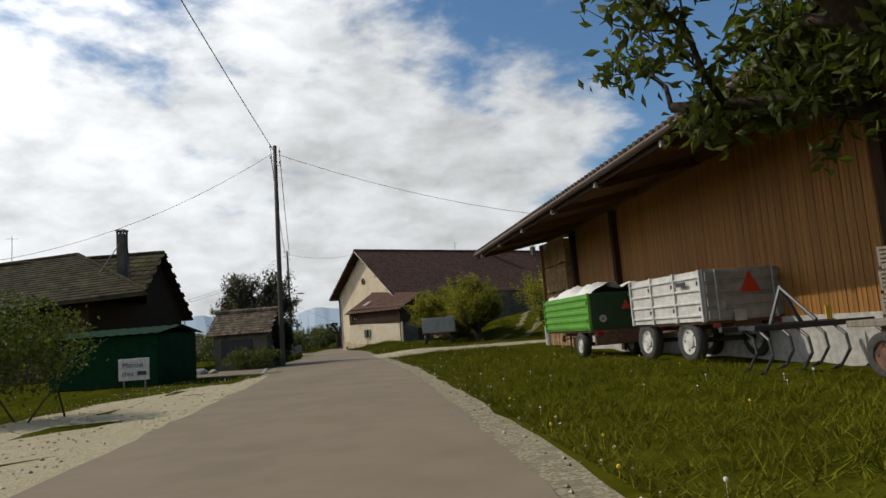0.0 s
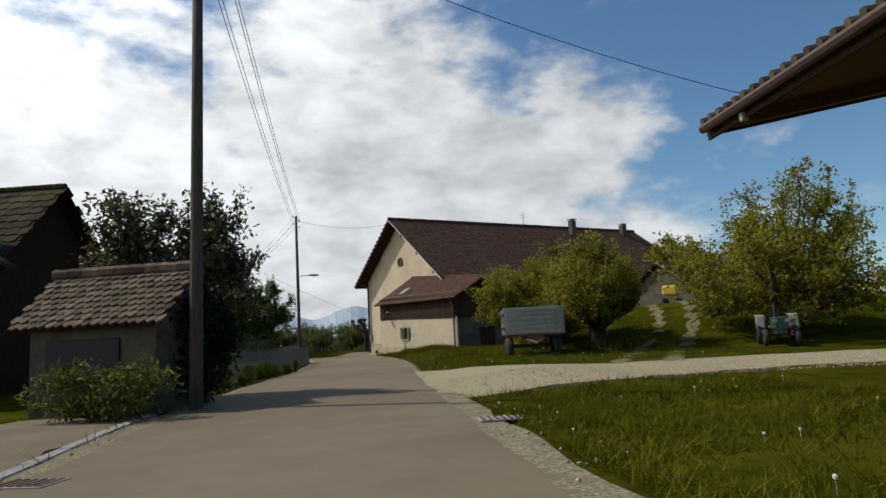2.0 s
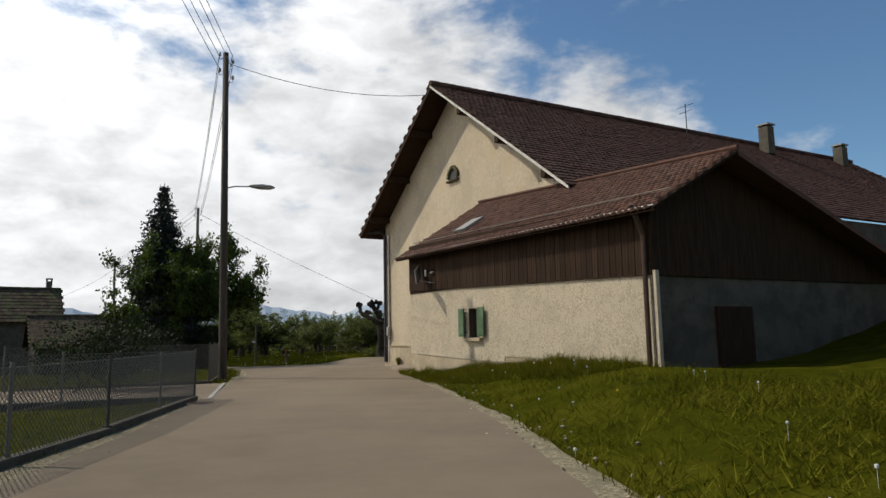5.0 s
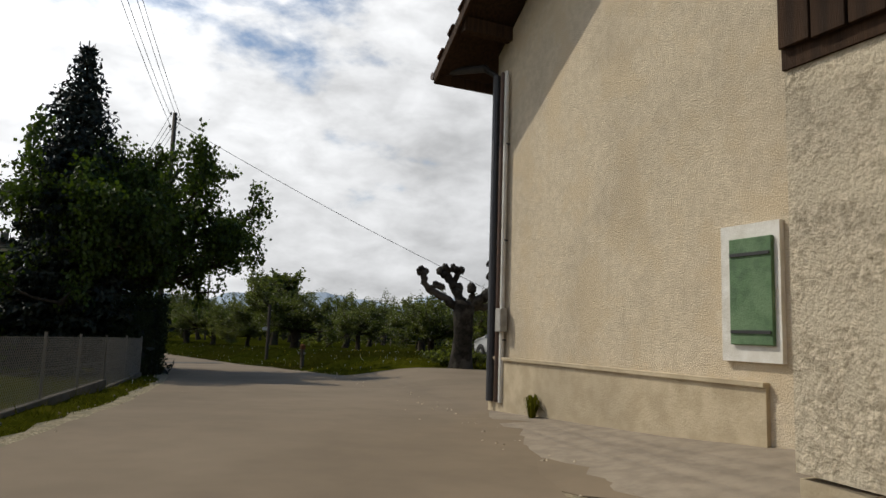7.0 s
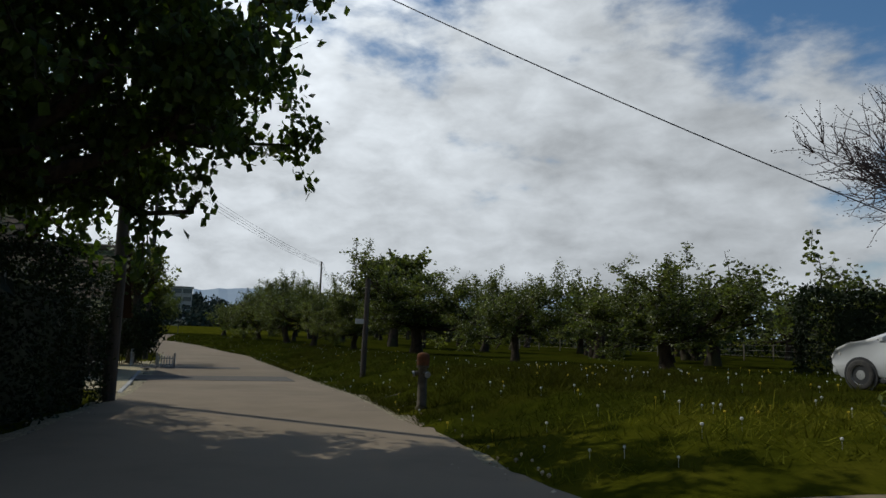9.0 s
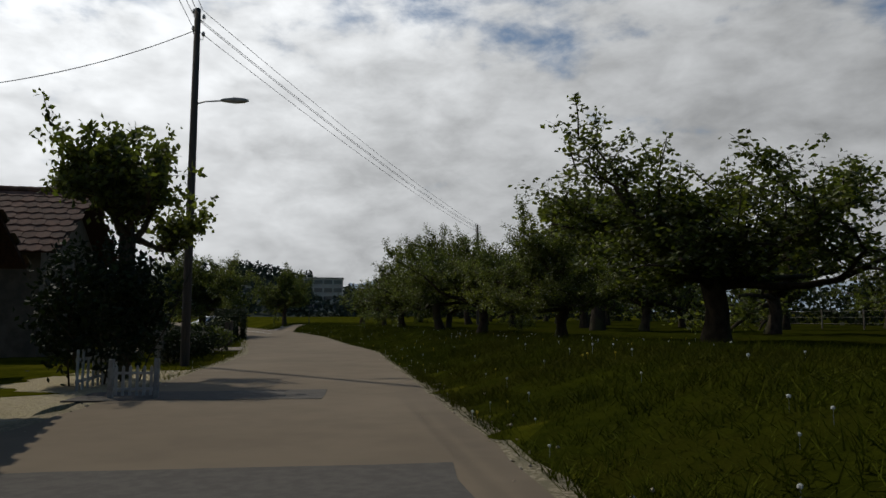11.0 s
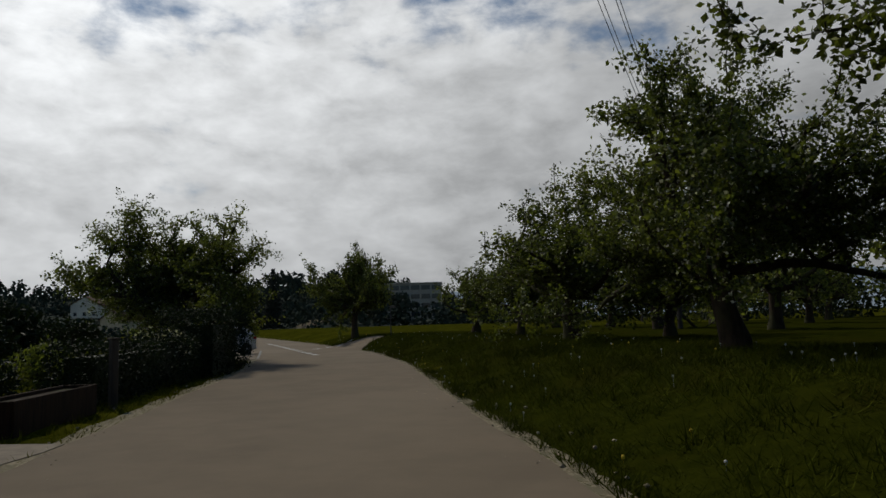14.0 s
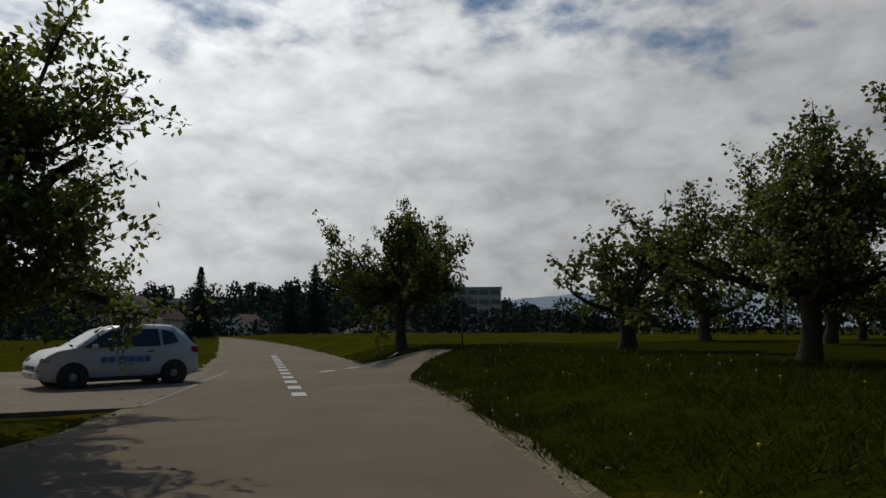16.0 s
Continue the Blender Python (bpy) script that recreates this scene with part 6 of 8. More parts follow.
def village_house(x, y, z, turn, w, d, h, rh, wall, roof, label, rows=0, cols=0):
    ob = thing("distant_house", pose(x, y, z, 0, 0, turn), label, "house", "houses in the valley")
    part("wall", B().box((0, 0, h / 2), (w, d, h)).prism([(-w / 2, h), (w / 2, h), (0, h + rh)], d, Matrix.Translation((0, -d / 2, 0))), wall, ob, fix=True)
    for s in (-1, 1):
        rb = B().add([(0, -d / 2 - 0.5, h + rh + 0.15), (0, d / 2 + 0.5, h + rh + 0.15), (s * (w / 2 + 0.6), d / 2 + 0.5, h - rh * 1.2 / w + 0.1), (s * (w / 2 + 0.6), -d / 2 - 0.5, h - rh * 1.2 / w + 0.1)] , [(0, 1, 2, 3)])
        rb.add([(p[0], p[1], p[2] - 0.2) for p in rb.v], [(3, 2, 1, 0)])
        part("roof", rb, roof, ob)
    for i in range(3):
        for j in range(max(1, int(h / 3))):
            part("window", B().box((-w / 3 + i * w / 3, -d / 2 - 0.02, 1.5 + 2.8 * j), (1.1, 0.06, 1.3)), "glass", ob)
    return ob


for x, y, z, t, w, d, h, rh, wall, roof, lab in ((-245, 261, -2, 30, 10, 12, 5, 3.2, "white_wall", "tile", "white house with a brown gable roof"), (-226, 270, -4, 60, 9, 11, 4, 3, "white_wall", "old_tile", "white house with a grey-brown roof"), (-262, 242, 0, 20, 9, 10, 5, 3, "plaster", "tile", "cream house with a gable roof"), (-196, 268, -4, 80, 12, 9, 4, 2.6, "plaster", "old_tile", "low cream house among trees"), (-300, 250, 6, 40, 10, 10, 5, 3, "white_wall", "tile", "small white house on the hillside")):
    village_house(x, y, z, t, w, d, h, rh, wall, roof, lab)


def school(x, y, z, turn, w, floors):
    ob = thing("office_building", pose(x, y, z, 0, 0, turn), "long flat-roofed grey building with bands of windows", "building")
    h = floors * 3.4
    part("wall", B().box((0, 0, h / 2), (w, 14, h)), "concrete", ob)
    part("roof", B().box((0, 0, h + 0.2), (w + 0.8, 14.8, 0.4)), "concrete", ob)
    n = int(w / 4)
    for f in range(floors):
        for i in range(n):
            part("window", B().box((-w / 2 + (i + 0.5) * w / n, -7.05, 1.9 + f * 3.4), (w / n - 0.7, 0.15, 1.7)), "glass", ob)


school(-209, 330, 2, 36, 24, 4)
school(-230, 316, 2, 36, 16, 3)


# ---- old farm on the left ----
def gable_house(name, m, w, d, h, rh, wall, label, over=0.7, roofmat="old_tile", tile=(0.5, 0.5), chimney=None, openings=()):
    """Ridge along local y; gables at both ends."""
    ob = thing(name, m, label, "house")
    part("wall", B().box((0, 0, h / 2 - 0.3), (w, d, h + 0.6)).prism([(-w / 2, h), (w / 2, h), (0, h + rh)], d, Matrix.Translation((0, -d / 2, 0))), wall, ob, fix=True)
    for s in (-1, 1):
        k = rh / (w / 2)
        roof_slope(ob, "roof", (0, -d / 2 - over, h + rh + 0.1), (0, 1, 0), (s * 1.0, 0, -k), d + 2 * over, math.hypot(w / 2 + over, k * (w / 2 + over)), tile, roofmat, seed=int(w * 10) + s)
    ridge_caps(ob, (0, -d / 2 - over, h + rh + 0.16), (0, d / 2 + over, h + rh + 0.16), roofmat)
    if chimney:
        cx, cy, cz, cs = chimney
        c = part("chimney", B().box((cx, cy, cz / 2 + h / 2), (cs, cs, cz - h)), "dark_plaster", ob, "tall brick chimney with a cap")
        part("cap", B().box((cx, cy, cz + 0.25), (cs * 1.15, cs * 1.15, 0.1)), "concrete", c)
        for sx in (-1, 1):
            for sy in (-1, 1):
                part("cap_leg", B().box((cx + sx * cs * 0.4, cy + sy * cs * 0.4, cz + 0.1), (0.12, 0.12, 0.22)), "dark_plaster", c)
    for x, y, z, sx, sy, sz, mt, lb in openings:
        part("window" if sz < 1.9 else "door", B().box((x, y, z), (sx, sy, sz), bevel=0.01), mt, ob, lb)
    return ob


def hip_barn():
    """Long low roof with a hipped end towards the road."""
    ob = thing("old_barn", pose(-23.3, 40.1, 1.9, 0, 0, 68), "long old farm building with a hipped mossy tiled roof", "barn")
    part("wall", B().box((-2.6, 9, 2.2), (7.0, 32, 5.2)), "brown_wood", ob)
    e, rz, ez, n = 4.6, 8.95, 5.6, 26.0
    c = [Vector((0, 0, rz)), Vector((0, n, rz)), Vector((-e - 2.6, n, ez - 1.0)), Vector((-e - 2.6, -12.4, ez - 0.7)), Vector((e, -2.0, ez - 0.6)), Vector((e, n, ez))]
    for q in ([c[0], c[1], c[2], c[3]], [c[0], c[3], c[4]], [c[0], c[4], c[5], c[1]]):
        b = B()
        m = len(q)
        b.add(q + [p - Vector((0, 0, 0.2)) for p in q], [tuple(range(m)), tuple(reversed(range(m, 2 * m)))] + [(i, i + m, (i + 1) % m + m, (i + 1) % m) for i in range(m)])
        part("roof_deck", b, "dark_tile", ob, fix=True)
    # tile courses on the slope towards the road
    rng, tb = random.Random(6), B()
    dn = (c[3] - c[0])
    for j in range(20):
        v0, v1 = j / 20, (j + 1.12) / 20
        for i in range(70):
            def at(u, v):
                return (c[0].lerp(c[1], u)).lerp(c[3].lerp(c[2], u), v) + Vector((0, 0, 0.03))
            u0, u1 = (i + 0.5 * (j % 2)) / 70.5, (i + 0.96 + 0.5 * (j % 2)) / 70.5
            t = Vector((0, 0, 0.05 + rng.uniform(-0.01, 0.02)))
            tb.add([at(u0, v0), at(u1, v0), at(u1, v1) + t, at(u0, v1) + t, at(u1, v1), at(u0, v1)], [(0, 1, 2, 3), (3, 2, 4, 5)])
    tagged(part("roof", tb, "dark_tile", ob), "", "", "", "stuff")
    ridge_caps(ob, c[0] + Vector((0, 0, 0.1)), c[1] + Vector((0, 0, 0.1)), "dark_tile")
    ridge_caps(ob, c[0] + Vector((0, 0, 0.08)), c[3] + Vector((0, 0, 0.08)), "dark_tile")
    a = part("aerial", B().tube([(0, 6.5, rz - 0.2), (0, 6.5, rz + 2.2)], 0.025, 6).tube([(0.3, 6.2, rz + 2.0), (-0.3, 6.8, rz + 2.0)], 0.015, 5), "dark_metal", ob, "thin roof aerial on a pole")
    return ob


gable_house("old_farmhouse", pose(-24.4, 41.3, 1.9, 0, 0, 84), 9.0, 13.0, 4.4, 4.3, "brown_wood", "dark old farmhouse with mossy tiled gable roof", roofmat="dark_tile", chimney=(-3.2, -5.6, 9.9, 0.56))
farm = bpy.data.objects["old_farmhouse"]
lad = part("chimney_ladder", B().tube([(-3.05, -6.1, 6.6), (-3.15, -5.92, 9.3)], 0.03, 5), "dark_metal", farm, "thin iron ladder against the chimney")
part("ladder_rail", B().tube([(-3.5, -6.1, 6.6), (-3.45, -5.92, 9.3)], 0.03, 5), "dark_metal", lad)
for k in range(9):
    part("rung", B().tube([(-3.06, -6.08 + 0.02 * k, 6.8 + 0.3 * k), (-3.49, -6.08 + 0.02 * k, 6.8 + 0.3 * k)], 0.018, 4), "dark_metal", lad)
part("chimney_stay", B().tube([(-3.4, -5.6, 9.3), (-6.6, -5.6, 6.6)], 0.03, 5), "dark_metal", farm)
hip_barn()
gable_house("wash_house", pose(-8.25, 26.1, 1.95, 0, 0, 80), 2.3, 2.9, 2.05, 0.95, "dark_plaster", "small wash house with a steep mossy tiled roof", over=0.3, roofmat="faded_tile", tile=(0.2, 0.2), openings=((-1.17, 0.2, 1.15, 0.08, 1.7, 0.95, "black", "dark opening"),))
gable_house("garden_cottage", pose(-47.0, 66.0, 1.0, 0, 0, 100), 9.0, 12.0, 4.6, 3.0, "dark_plaster", "dark house with a red-brown tiled roof beyond the garden", roofmat="tile", chimney=(1.5, 3.0, 8.6, 0.8))
yard = gable_house("yard_house", pose(21.4, 65.0, 4.3, 0, 0, -60), 5.5, 11.0, 1.85, 1.75, "dark_plaster", "low farm building with a dark tiled roof and plastered chimney", over=0.4, roofmat="tile", chimney=(-0.2, 3.1, 4.6, 0.75))
part("bargeboard", B().tube([(0, -5.95, 3.75), (3.1, -5.95, 1.78)], 0.09, 4), "white_paint", yard, "white bargeboard along the gable")
shed = gable_house("roadside_shed", pose(-35.0, 100.5, 0.7, 0, 0, 126), 5.8, 8.0, 2.5, 2.26, "shed_wall", "old roadside shed with a steep mossy tiled roof", over=0.45, tile=(0.24, 0.24), openings=())
# door, shop window with a pale frame and a plate on the gable to the road (local -y)
fr = part("door", B().box((0.25, -4.03, 1.15), (0.9, 0.06, 2.3), bevel=0.01), "old_wood", shed, "grey wooden door with a pale frame")
for x, z, sx, sz in ((-0.26, 1.2, 0.12, 2.4), (0.76, 1.2, 0.12, 2.4), (-0.35, 2.42, 2.6, 0.16), (-1.6, 1.7, 0.12, 1.5), (-0.95, 0.95, 1.3, 0.14)):
    part("frame", B().box((x, -4.05, z), (sx, 0.1, sz), bevel=0.01), "old_wood", fr)
part("window", B().box((-0.95, -4.02, 1.7), (1.2, 0.05, 1.4)), "glass", shed)
pl = part("plate", B().box((0.1, -4.02, 3.0), (0.5, 0.03, 0.24)), "white_paint", shed, "small white plate with plain dark bars")
for k in range(3):
    part("bar", B().box((-0.06 + k * 0.15, -4.04, 3.0), (0.07, 0.012, 0.12)), "black", pl)
pp = part("stove_pipe", B().tube([(0.3, -1.4, 4.4), (0.3, -1.4, 5.6)], 0.07, 8), "dark_metal", shed)
part("cowl", B().tube([(0.3, -1.4, 5.6), (0.3, -1.4, 5.66), (0.3, -1.4, 5.74)], [0.16, 0.17, 0.05], 8), "dark_metal", pp)
gable_house("house_behind_shed", pose(-45.6, 104.8, 0.6, 0, 0, 126), 7.0, 9.0, 5.0, 2.8, "dark_plaster", "old house with a brown tiled roof and chimney", over=0.5, chimney=(0.3, -4.0, 8.7, 0.5))
gable_house("corner_house", pose(-54.6, 115.2, 0.4, 0, 0, 130), 7.0, 9.0, 4.6, 2.4, "dark_plaster", "house with a dark tiled roof beside the garden", over=0.9, roofmat="tile")


# ---- market stand ----
def market_stand():
    ob = thing("market_stand", pose(-11.3, 17.0, 1.95, 0, 0, -8), "dark green tarpaulin market stand with a corrugated roof", "market stand")
    part("tarpaulin_wall", B().box((0, 0, 1.0), (4.4, 3.4, 2.0), bevel=0.05), "tarp_green", ob)
    b = B()
    rows = []
    for i in range(45):
        x = -2.4 + i * 4.8 / 44
        rows.append([(x, y, 2.0 + 0.02 * math.sin(i * 1.57) + (2.0 - abs(y)) * 0.16) for y in (-2.0, 0.0, 2.0)])
    b.grid(rows)
    part("roof", b, "tarp_green", ob, "corrugated green roof")
    sg = thing("market_sign", pose(-9.4, 12.6, 1.95, 0, 0, -12), "white hand-painted market sign board on short legs", "sign")
    bd = part("board", B().box((0, 0, 0.72), (1.15, 0.03, 0.75), bevel=0.006), "white_paint", sg)
    for x in (-0.4, 0.4):
        part("leg", B().box((x, 0.03, 0.35), (0.04, 0.04, 0.8)), "old_wood", sg)
    for txt, x, z, s in (("Marché", -0.42, 0.78, 0.26), ("chez", -0.44, 0.5, 0.24)):
        cu = bpy.data.curves.new("lettering", "FONT")
        cu.body, cu.size, cu.extrude = txt, s, 0.003
        cu.materials.append(M["black"])
        tx = new("lettering", cu)
        tx.parent = sg
        tx.matrix_basis = pose(x, -0.022, z, 90, 0, 0)
    part("lettering", B().box((0.3, -0.02, 0.58), (0.34, 0.006, 0.14)), "black", sg)


market_stand()


# ---- fences ----
def mesh_fence(name, pts, h, label, step=2.4, kerb_h=0.0):
    """Chain-link: posts, top and bottom wires and crossing diagonal wires."""
    ob = thing(name, Matrix.Identity(4), label, "fence")
    pts = [Vector(p) for p in pts]
    for a, b in zip(pts[:-1], pts[1:]):
        ln = (b - a).length
        n = max(1, round(ln / step))
        ga, gb = height(a.x, a.y) + kerb_h, height(b.x, b.y) + kerb_h
        for i in range(n + 1):
            p = a.lerp(b, i / n)
            part("post", B().tube([(p.x, p.y, height(p.x, p.y) - 0.1), (p.x, p.y, height(p.x, p.y) + kerb_h + h + 0.06)], 0.026, 7), "fence_wire", ob)
        net = B()
        t = (b - a) / ln

        def at(u, v):
            p = a + t * u
            return (p.x, p.y, ga + (gb - ga) * u / ln + v)

        sp = 0.085
        for k in range(int((ln + h) / sp)):
            for s in (1, -1):
                u0 = k * sp - (h if s > 0 else 0)
                lo, hi = (max(u0, 0), min(u0 + h, ln)) if s > 0 else (max(u0 - h, 0), min(u0, ln))
                if hi - lo < 0.02:
                    continue
                v0, v1 = (lo - u0, hi - u0) if s > 0 else (u0 - lo, u0 - hi)
                net.tube([at(lo, v0), at(hi, v1)], 0.005, 3, False)
        for v in (0.02, h / 2, h):
            net.tube([at(0, v), at(ln, v)], 0.004, 3, False)
        tagged(part("wire_mesh", net, "fence_wire", ob), "", "", "", "stuff")
    if kerb_h:
        for a, b in zip(pts[:-1], pts[1:]):
            ln, ang = (b - a).length, math.atan2((b - a).y, (b - a).x)
            c = (a + b) / 2
            part("plinth", B().box((0, 0, 0), (ln, 0.16, kerb_h + 0.25), bevel=0.01), "dark_plaster", ob, m=Matrix.Translation((c.x, c.y, height(c.x, c.y) + kerb_h / 2 - 0.1)) @ Matrix.Rotation(ang, 4, "Z"))
    return ob


mesh_fence("chain_link_fence", [(-8.3, 31.5), (-8.5, 44.5), (-8.9, 52.0), (-9.55, 57.2)], 1.0, "galvanised chain-link fence along a garden", kerb_h=0.09)
mesh_fence("chain_link_fence", [(-9.55, 57.2), (-14.5, 55.4)], 1.0, "galvanised chain-link fence beside a driveway", kerb_h=0.09)
mesh_fence("chain_link_fence", [(-16.2, 60.8), (-11.4, 63.4), (-12.4, 67.2), (-16.2, 78.0), (-18.2, 83.2)], 1.15, "galvanised chain-link fence along the lane", kerb_h=0.05)
mesh_fence("garden_fence", [(-40.6, 114.2), (-45.6, 120.8)], 1.1, "thin wire garden fence with dark posts", 2.0)


def post_fence(pts, step=2.6, h=1.25):
    ob = thing("orchard_fence", Matrix.Identity(4), "thin post and wire fence behind the orchard trees", "fence")
    me = B().tube([(0, 0, -0.2), (0, 0, h)], [0.05, 0.045], 7).mesh("post", M["old_wood"])
    for a, b in zip(pts[:-1], pts[1:]):
        a, b = Vector(a), Vector(b)
        n = int((b - a).length / step)
        at = [a.lerp(b, i / n) for i in range(n + 1)]
        for p in at[:-1]:
            part("post", me, None, ob, m=Matrix.Translation((p.x, p.y, height(p.x, p.y))))
        for z in (0.35, 0.75, 1.15):
            part("fence_wire", B().tube([(p.x, p.y, height(p.x, p.y) + z) for p in at], 0.008, 4, False), "fence_wire", ob)


post_fence([(-24.0, 152.0), (-6.0, 140.0), (6.0, 126.0), (12.0, 108.0)])


def picket_fence():
    ob = thing("picket_fence", Matrix.Identity(4), "short white wooden picket fence", "fence")
    a, b = Vector((-34.9, 107.8)), Vector((-36.2, 109.6))
    for k in range(9):
        p = a.lerp(b, k / 8)
        part("picket", B().box((0, 0, 0.4), (0.1, 0.02, 0.8), bevel=0.005), "white_paint", ob, m=Matrix.Translation((p.x, p.y, height(p.x, p.y))) @ Matrix.Rotation(math.atan2((b - a).y, (b - a).x), 4, "Z"))
    c = a.lerp(b, 0.5)
    for z in (0.2, 0.62):
        part("rail", B().box((0, 0.03, z), ((b - a).length, 0.02, 0.06)), "white_paint", ob, m=Matrix.Translation((c.x, c.y, height(c.x, c.y))) @ Matrix.Rotation(math.atan2((b - a).y, (b - a).x), 4, "Z"))


picket_fence()


# ---- wheels and farm trailers ----
def wheel(parent, x, y, z, r, w, rim="white_paint", turn=0.0, lugs=0):
    """A tyre with a rim, axle along local x."""
    b = B()
    b.smooth = True
    prof = [(0.62, -0.42), (0.86, -0.5), (0.97, -0.38), (1.0, 0), (0.97, 0.38), (0.86, 0.5), (0.62, 0.42)]
    n = 28
    rows = [[(w * q, r * p * math.cos(2 * math.pi * k / n), r * p * math.sin(2 * math.pi * k / n)) for p, q in prof] for k in range(n + 1)]
    b.grid(rows)
    for k in range(lugs):
        a = 2 * math.pi * k / lugs
        b.box((w * (0.22 if k % 2 else -0.22), r * 1.0 * math.cos(a), r * 1.0 * math.sin(a)), (w * 0.5, 0.05, 0.04), Matrix.Rotation(a + math.pi / 2, 3, "X"))
    wl = part("wheel", b, "rubber", parent, m=pose(x, y, z, 0, 0, turn))
    h = B()
    for s in (-1, 1):
        rows = [[(s * w * q, r * p * math.cos(2 * math.pi * k / 20), r * p * math.sin(2 * math.pi * k / 20)) for k in range(20)] for p, q in ((0.66, 0.42), (0.6, 0.3), (0.34, 0.2), (0.3, 0.34), (0.12, 0.36), (0.02, 0.36))]
        h.grid(rows, True)
    part("rim", h, rim, wl)
    for k in range(5):
        a = 2 * math.pi * k / 5
        part("bolt", B().tube([(-w * 0.3, r * 0.45 * math.cos(a), r * 0.45 * math.sin(a)), (-w * 0.2, r * 0.45 * math.cos(a), r * 0.45 * math.sin(a))], r * 0.05, 6), "dark_metal", wl)
    return wl


def tipping_trailer(name, m, label, length, width, floor, top, side_mat, end_mat, ribs, posts, wheel_r, axles, slat=False, rim="white_paint", triangle=0.26):
    """Local y runs forward; the tail is at y = 0; the near side is at -x."""
    ob = thing(name, m, label, "trailer")
    h = top - floor
    frame = part("chassis", B().box((0, length / 2, floor - 0.12), (0.7, length, 0.16)).box((0, length / 2, floor - 0.03), (width * 0.96, length, 0.07)), "rust", ob)
    for y in axles:
        part("axle", B().tube([(-width / 2 + 0.1, y, wheel_r), (width / 2 - 0.1, y, wheel_r)], 0.06, 8), "dark_metal", frame)
        part("spring", B().box((-width / 2 + 0.3, y, (floor - 0.2 + wheel_r) / 2), (0.08, 0.7, floor - 0.2 - wheel_r + 0.1)), "dark_metal", frame)
        for s in (-1, 1):
            wheel(ob, s * (width / 2 - 0.16), y, wheel_r, wheel_r, 0.26, rim)
    for s in (-1, 1):
        sd = part("side_board", B().box((s * width / 2, length / 2, floor + h / 2), (0.04, length, h), bevel=0.008), side_mat, ob)
        rb = B()
        for k in range(ribs):
            z = floor + h * (k + 0.5) / ribs
            rb.box((s * (width / 2 + 0.03), length / 2, z), (0.05, length - 0.06, h / ribs * (0.5 if not slat else 0.22)), bevel=0.012)
        part("rib", rb, side_mat, sd)
        for k in range(posts + 1):
            part("post", B().box((s * (width / 2 + 0.045), 0.04 + (length - 0.08) * k / posts, floor + h / 2), (0.06, 0.07, h + 0.04), bevel=0.008), side_mat, sd)
            for z in (0.25, 0.75):
                part("latch", B().box((s * (width / 2 + 0.08), 0.04 + (length - 0.08) * k / posts + 0.06, floor + h * z), (0.03, 0.03, 0.1)), "dark_metal", sd)
    for y, nm, out in ((0.0, "tailboard", -1), (length, "headboard", 1)):
        e = part(nm, B().box((0, y, floor + h / 2), (width, 0.05, h), bevel=0.008), end_mat, ob)
        if slat:
            for k in range(ribs):
                part("rib", B().box((0, y + out * 0.04, floor + h * (k + 0.5) / ribs), (width * 0.96, 0.04, h / ribs * 0.7), bevel=0.008), end_mat, e)
            for x in (-0.35, 0.35):
                part("post", B().box((x * width, y + out * 0.07, floor + h / 2), (0.08, 0.05, h), bevel=0.008), end_mat, e)
    if triangle:
        part("warning_triangle", B().prism([(-triangle, floor + h * 0.52), (triangle, floor + h * 0.52), (0, floor + h * 0.52 + triangle * 1.85)], 0.02, Matrix.Translation((0.1, -0.09, 0))), "red", ob, "red warning triangle", fix=True)
        d = part("speed_disc", B().tube([(-0.45 * width / 2 - 0.2, -0.04, floor + h * 0.3), (-0.45 * width / 2 - 0.2, -0.07, floor + h * 0.3)], 0.11, 16), "white_paint", ob, "small round speed disc")
    for s in (-1, 1):
        part("rear_lamp", B().box((s * width * 0.4, -0.06, floor - 0.1), (0.2, 0.05, 0.1), bevel=0.01), "red_lamp", ob)
    bar = part("drawbar", B().tube([(-0.4, length, floor - 0.2), (0, length + 1.3, floor - 0.35)], 0.045, 6).tube([(0.4, length, floor - 0.2), (0, length + 1.3, floor - 0.35)], 0.045, 6), "rust", ob)
    part("hitch_ring", B().tube([(0, length + 1.25 + 0.08 * math.cos(a), floor - 0.35 + 0.08 * math.sin(a)) for a in np.linspace(0, 2 * math.pi, 12)], 0.02, 6), "dark_metal", bar)
    return ob


def trailer_pose(x, y, turn):
    return pose(x, y, height(x, y) - 0.01, 0, 0, turn)


green = tipping_trailer("grain_trailer", trailer_pose(6.55, 8.15, 4.4), "green ribbed grain trailer loaded with white wrapped bales", 4.5, 2.0, 0.85, 1.95, "green_paint", "dark_green", 5, 1, 0.4, (1.3,), triangle=0.15)
part("rear_frame", B().box((0, 0.02, 0.6), (1.86, 0.12, 0.42), bevel=0.02), "rust", green, "dark red rear frame below the tailboard")
part("prop_stand", B().tube([(-0.35, 3.9, 0.02), (-0.35, 3.9, 0.75)], 0.035, 6).box((-0.35, 3.9, 0.02), (0.2, 0.2, 0.03)), "dark_metal", green)
num = bpy.data.curves.new("lettering", "FONT")
num.body, num.size, num.extrude = "30", 0.13, 0.002
num.materials.append(M["black"])
num = new("lettering", num)
num.parent, num.matrix_basis = green, pose(-0.735, -0.075, 1.135, 90, 0, 0)
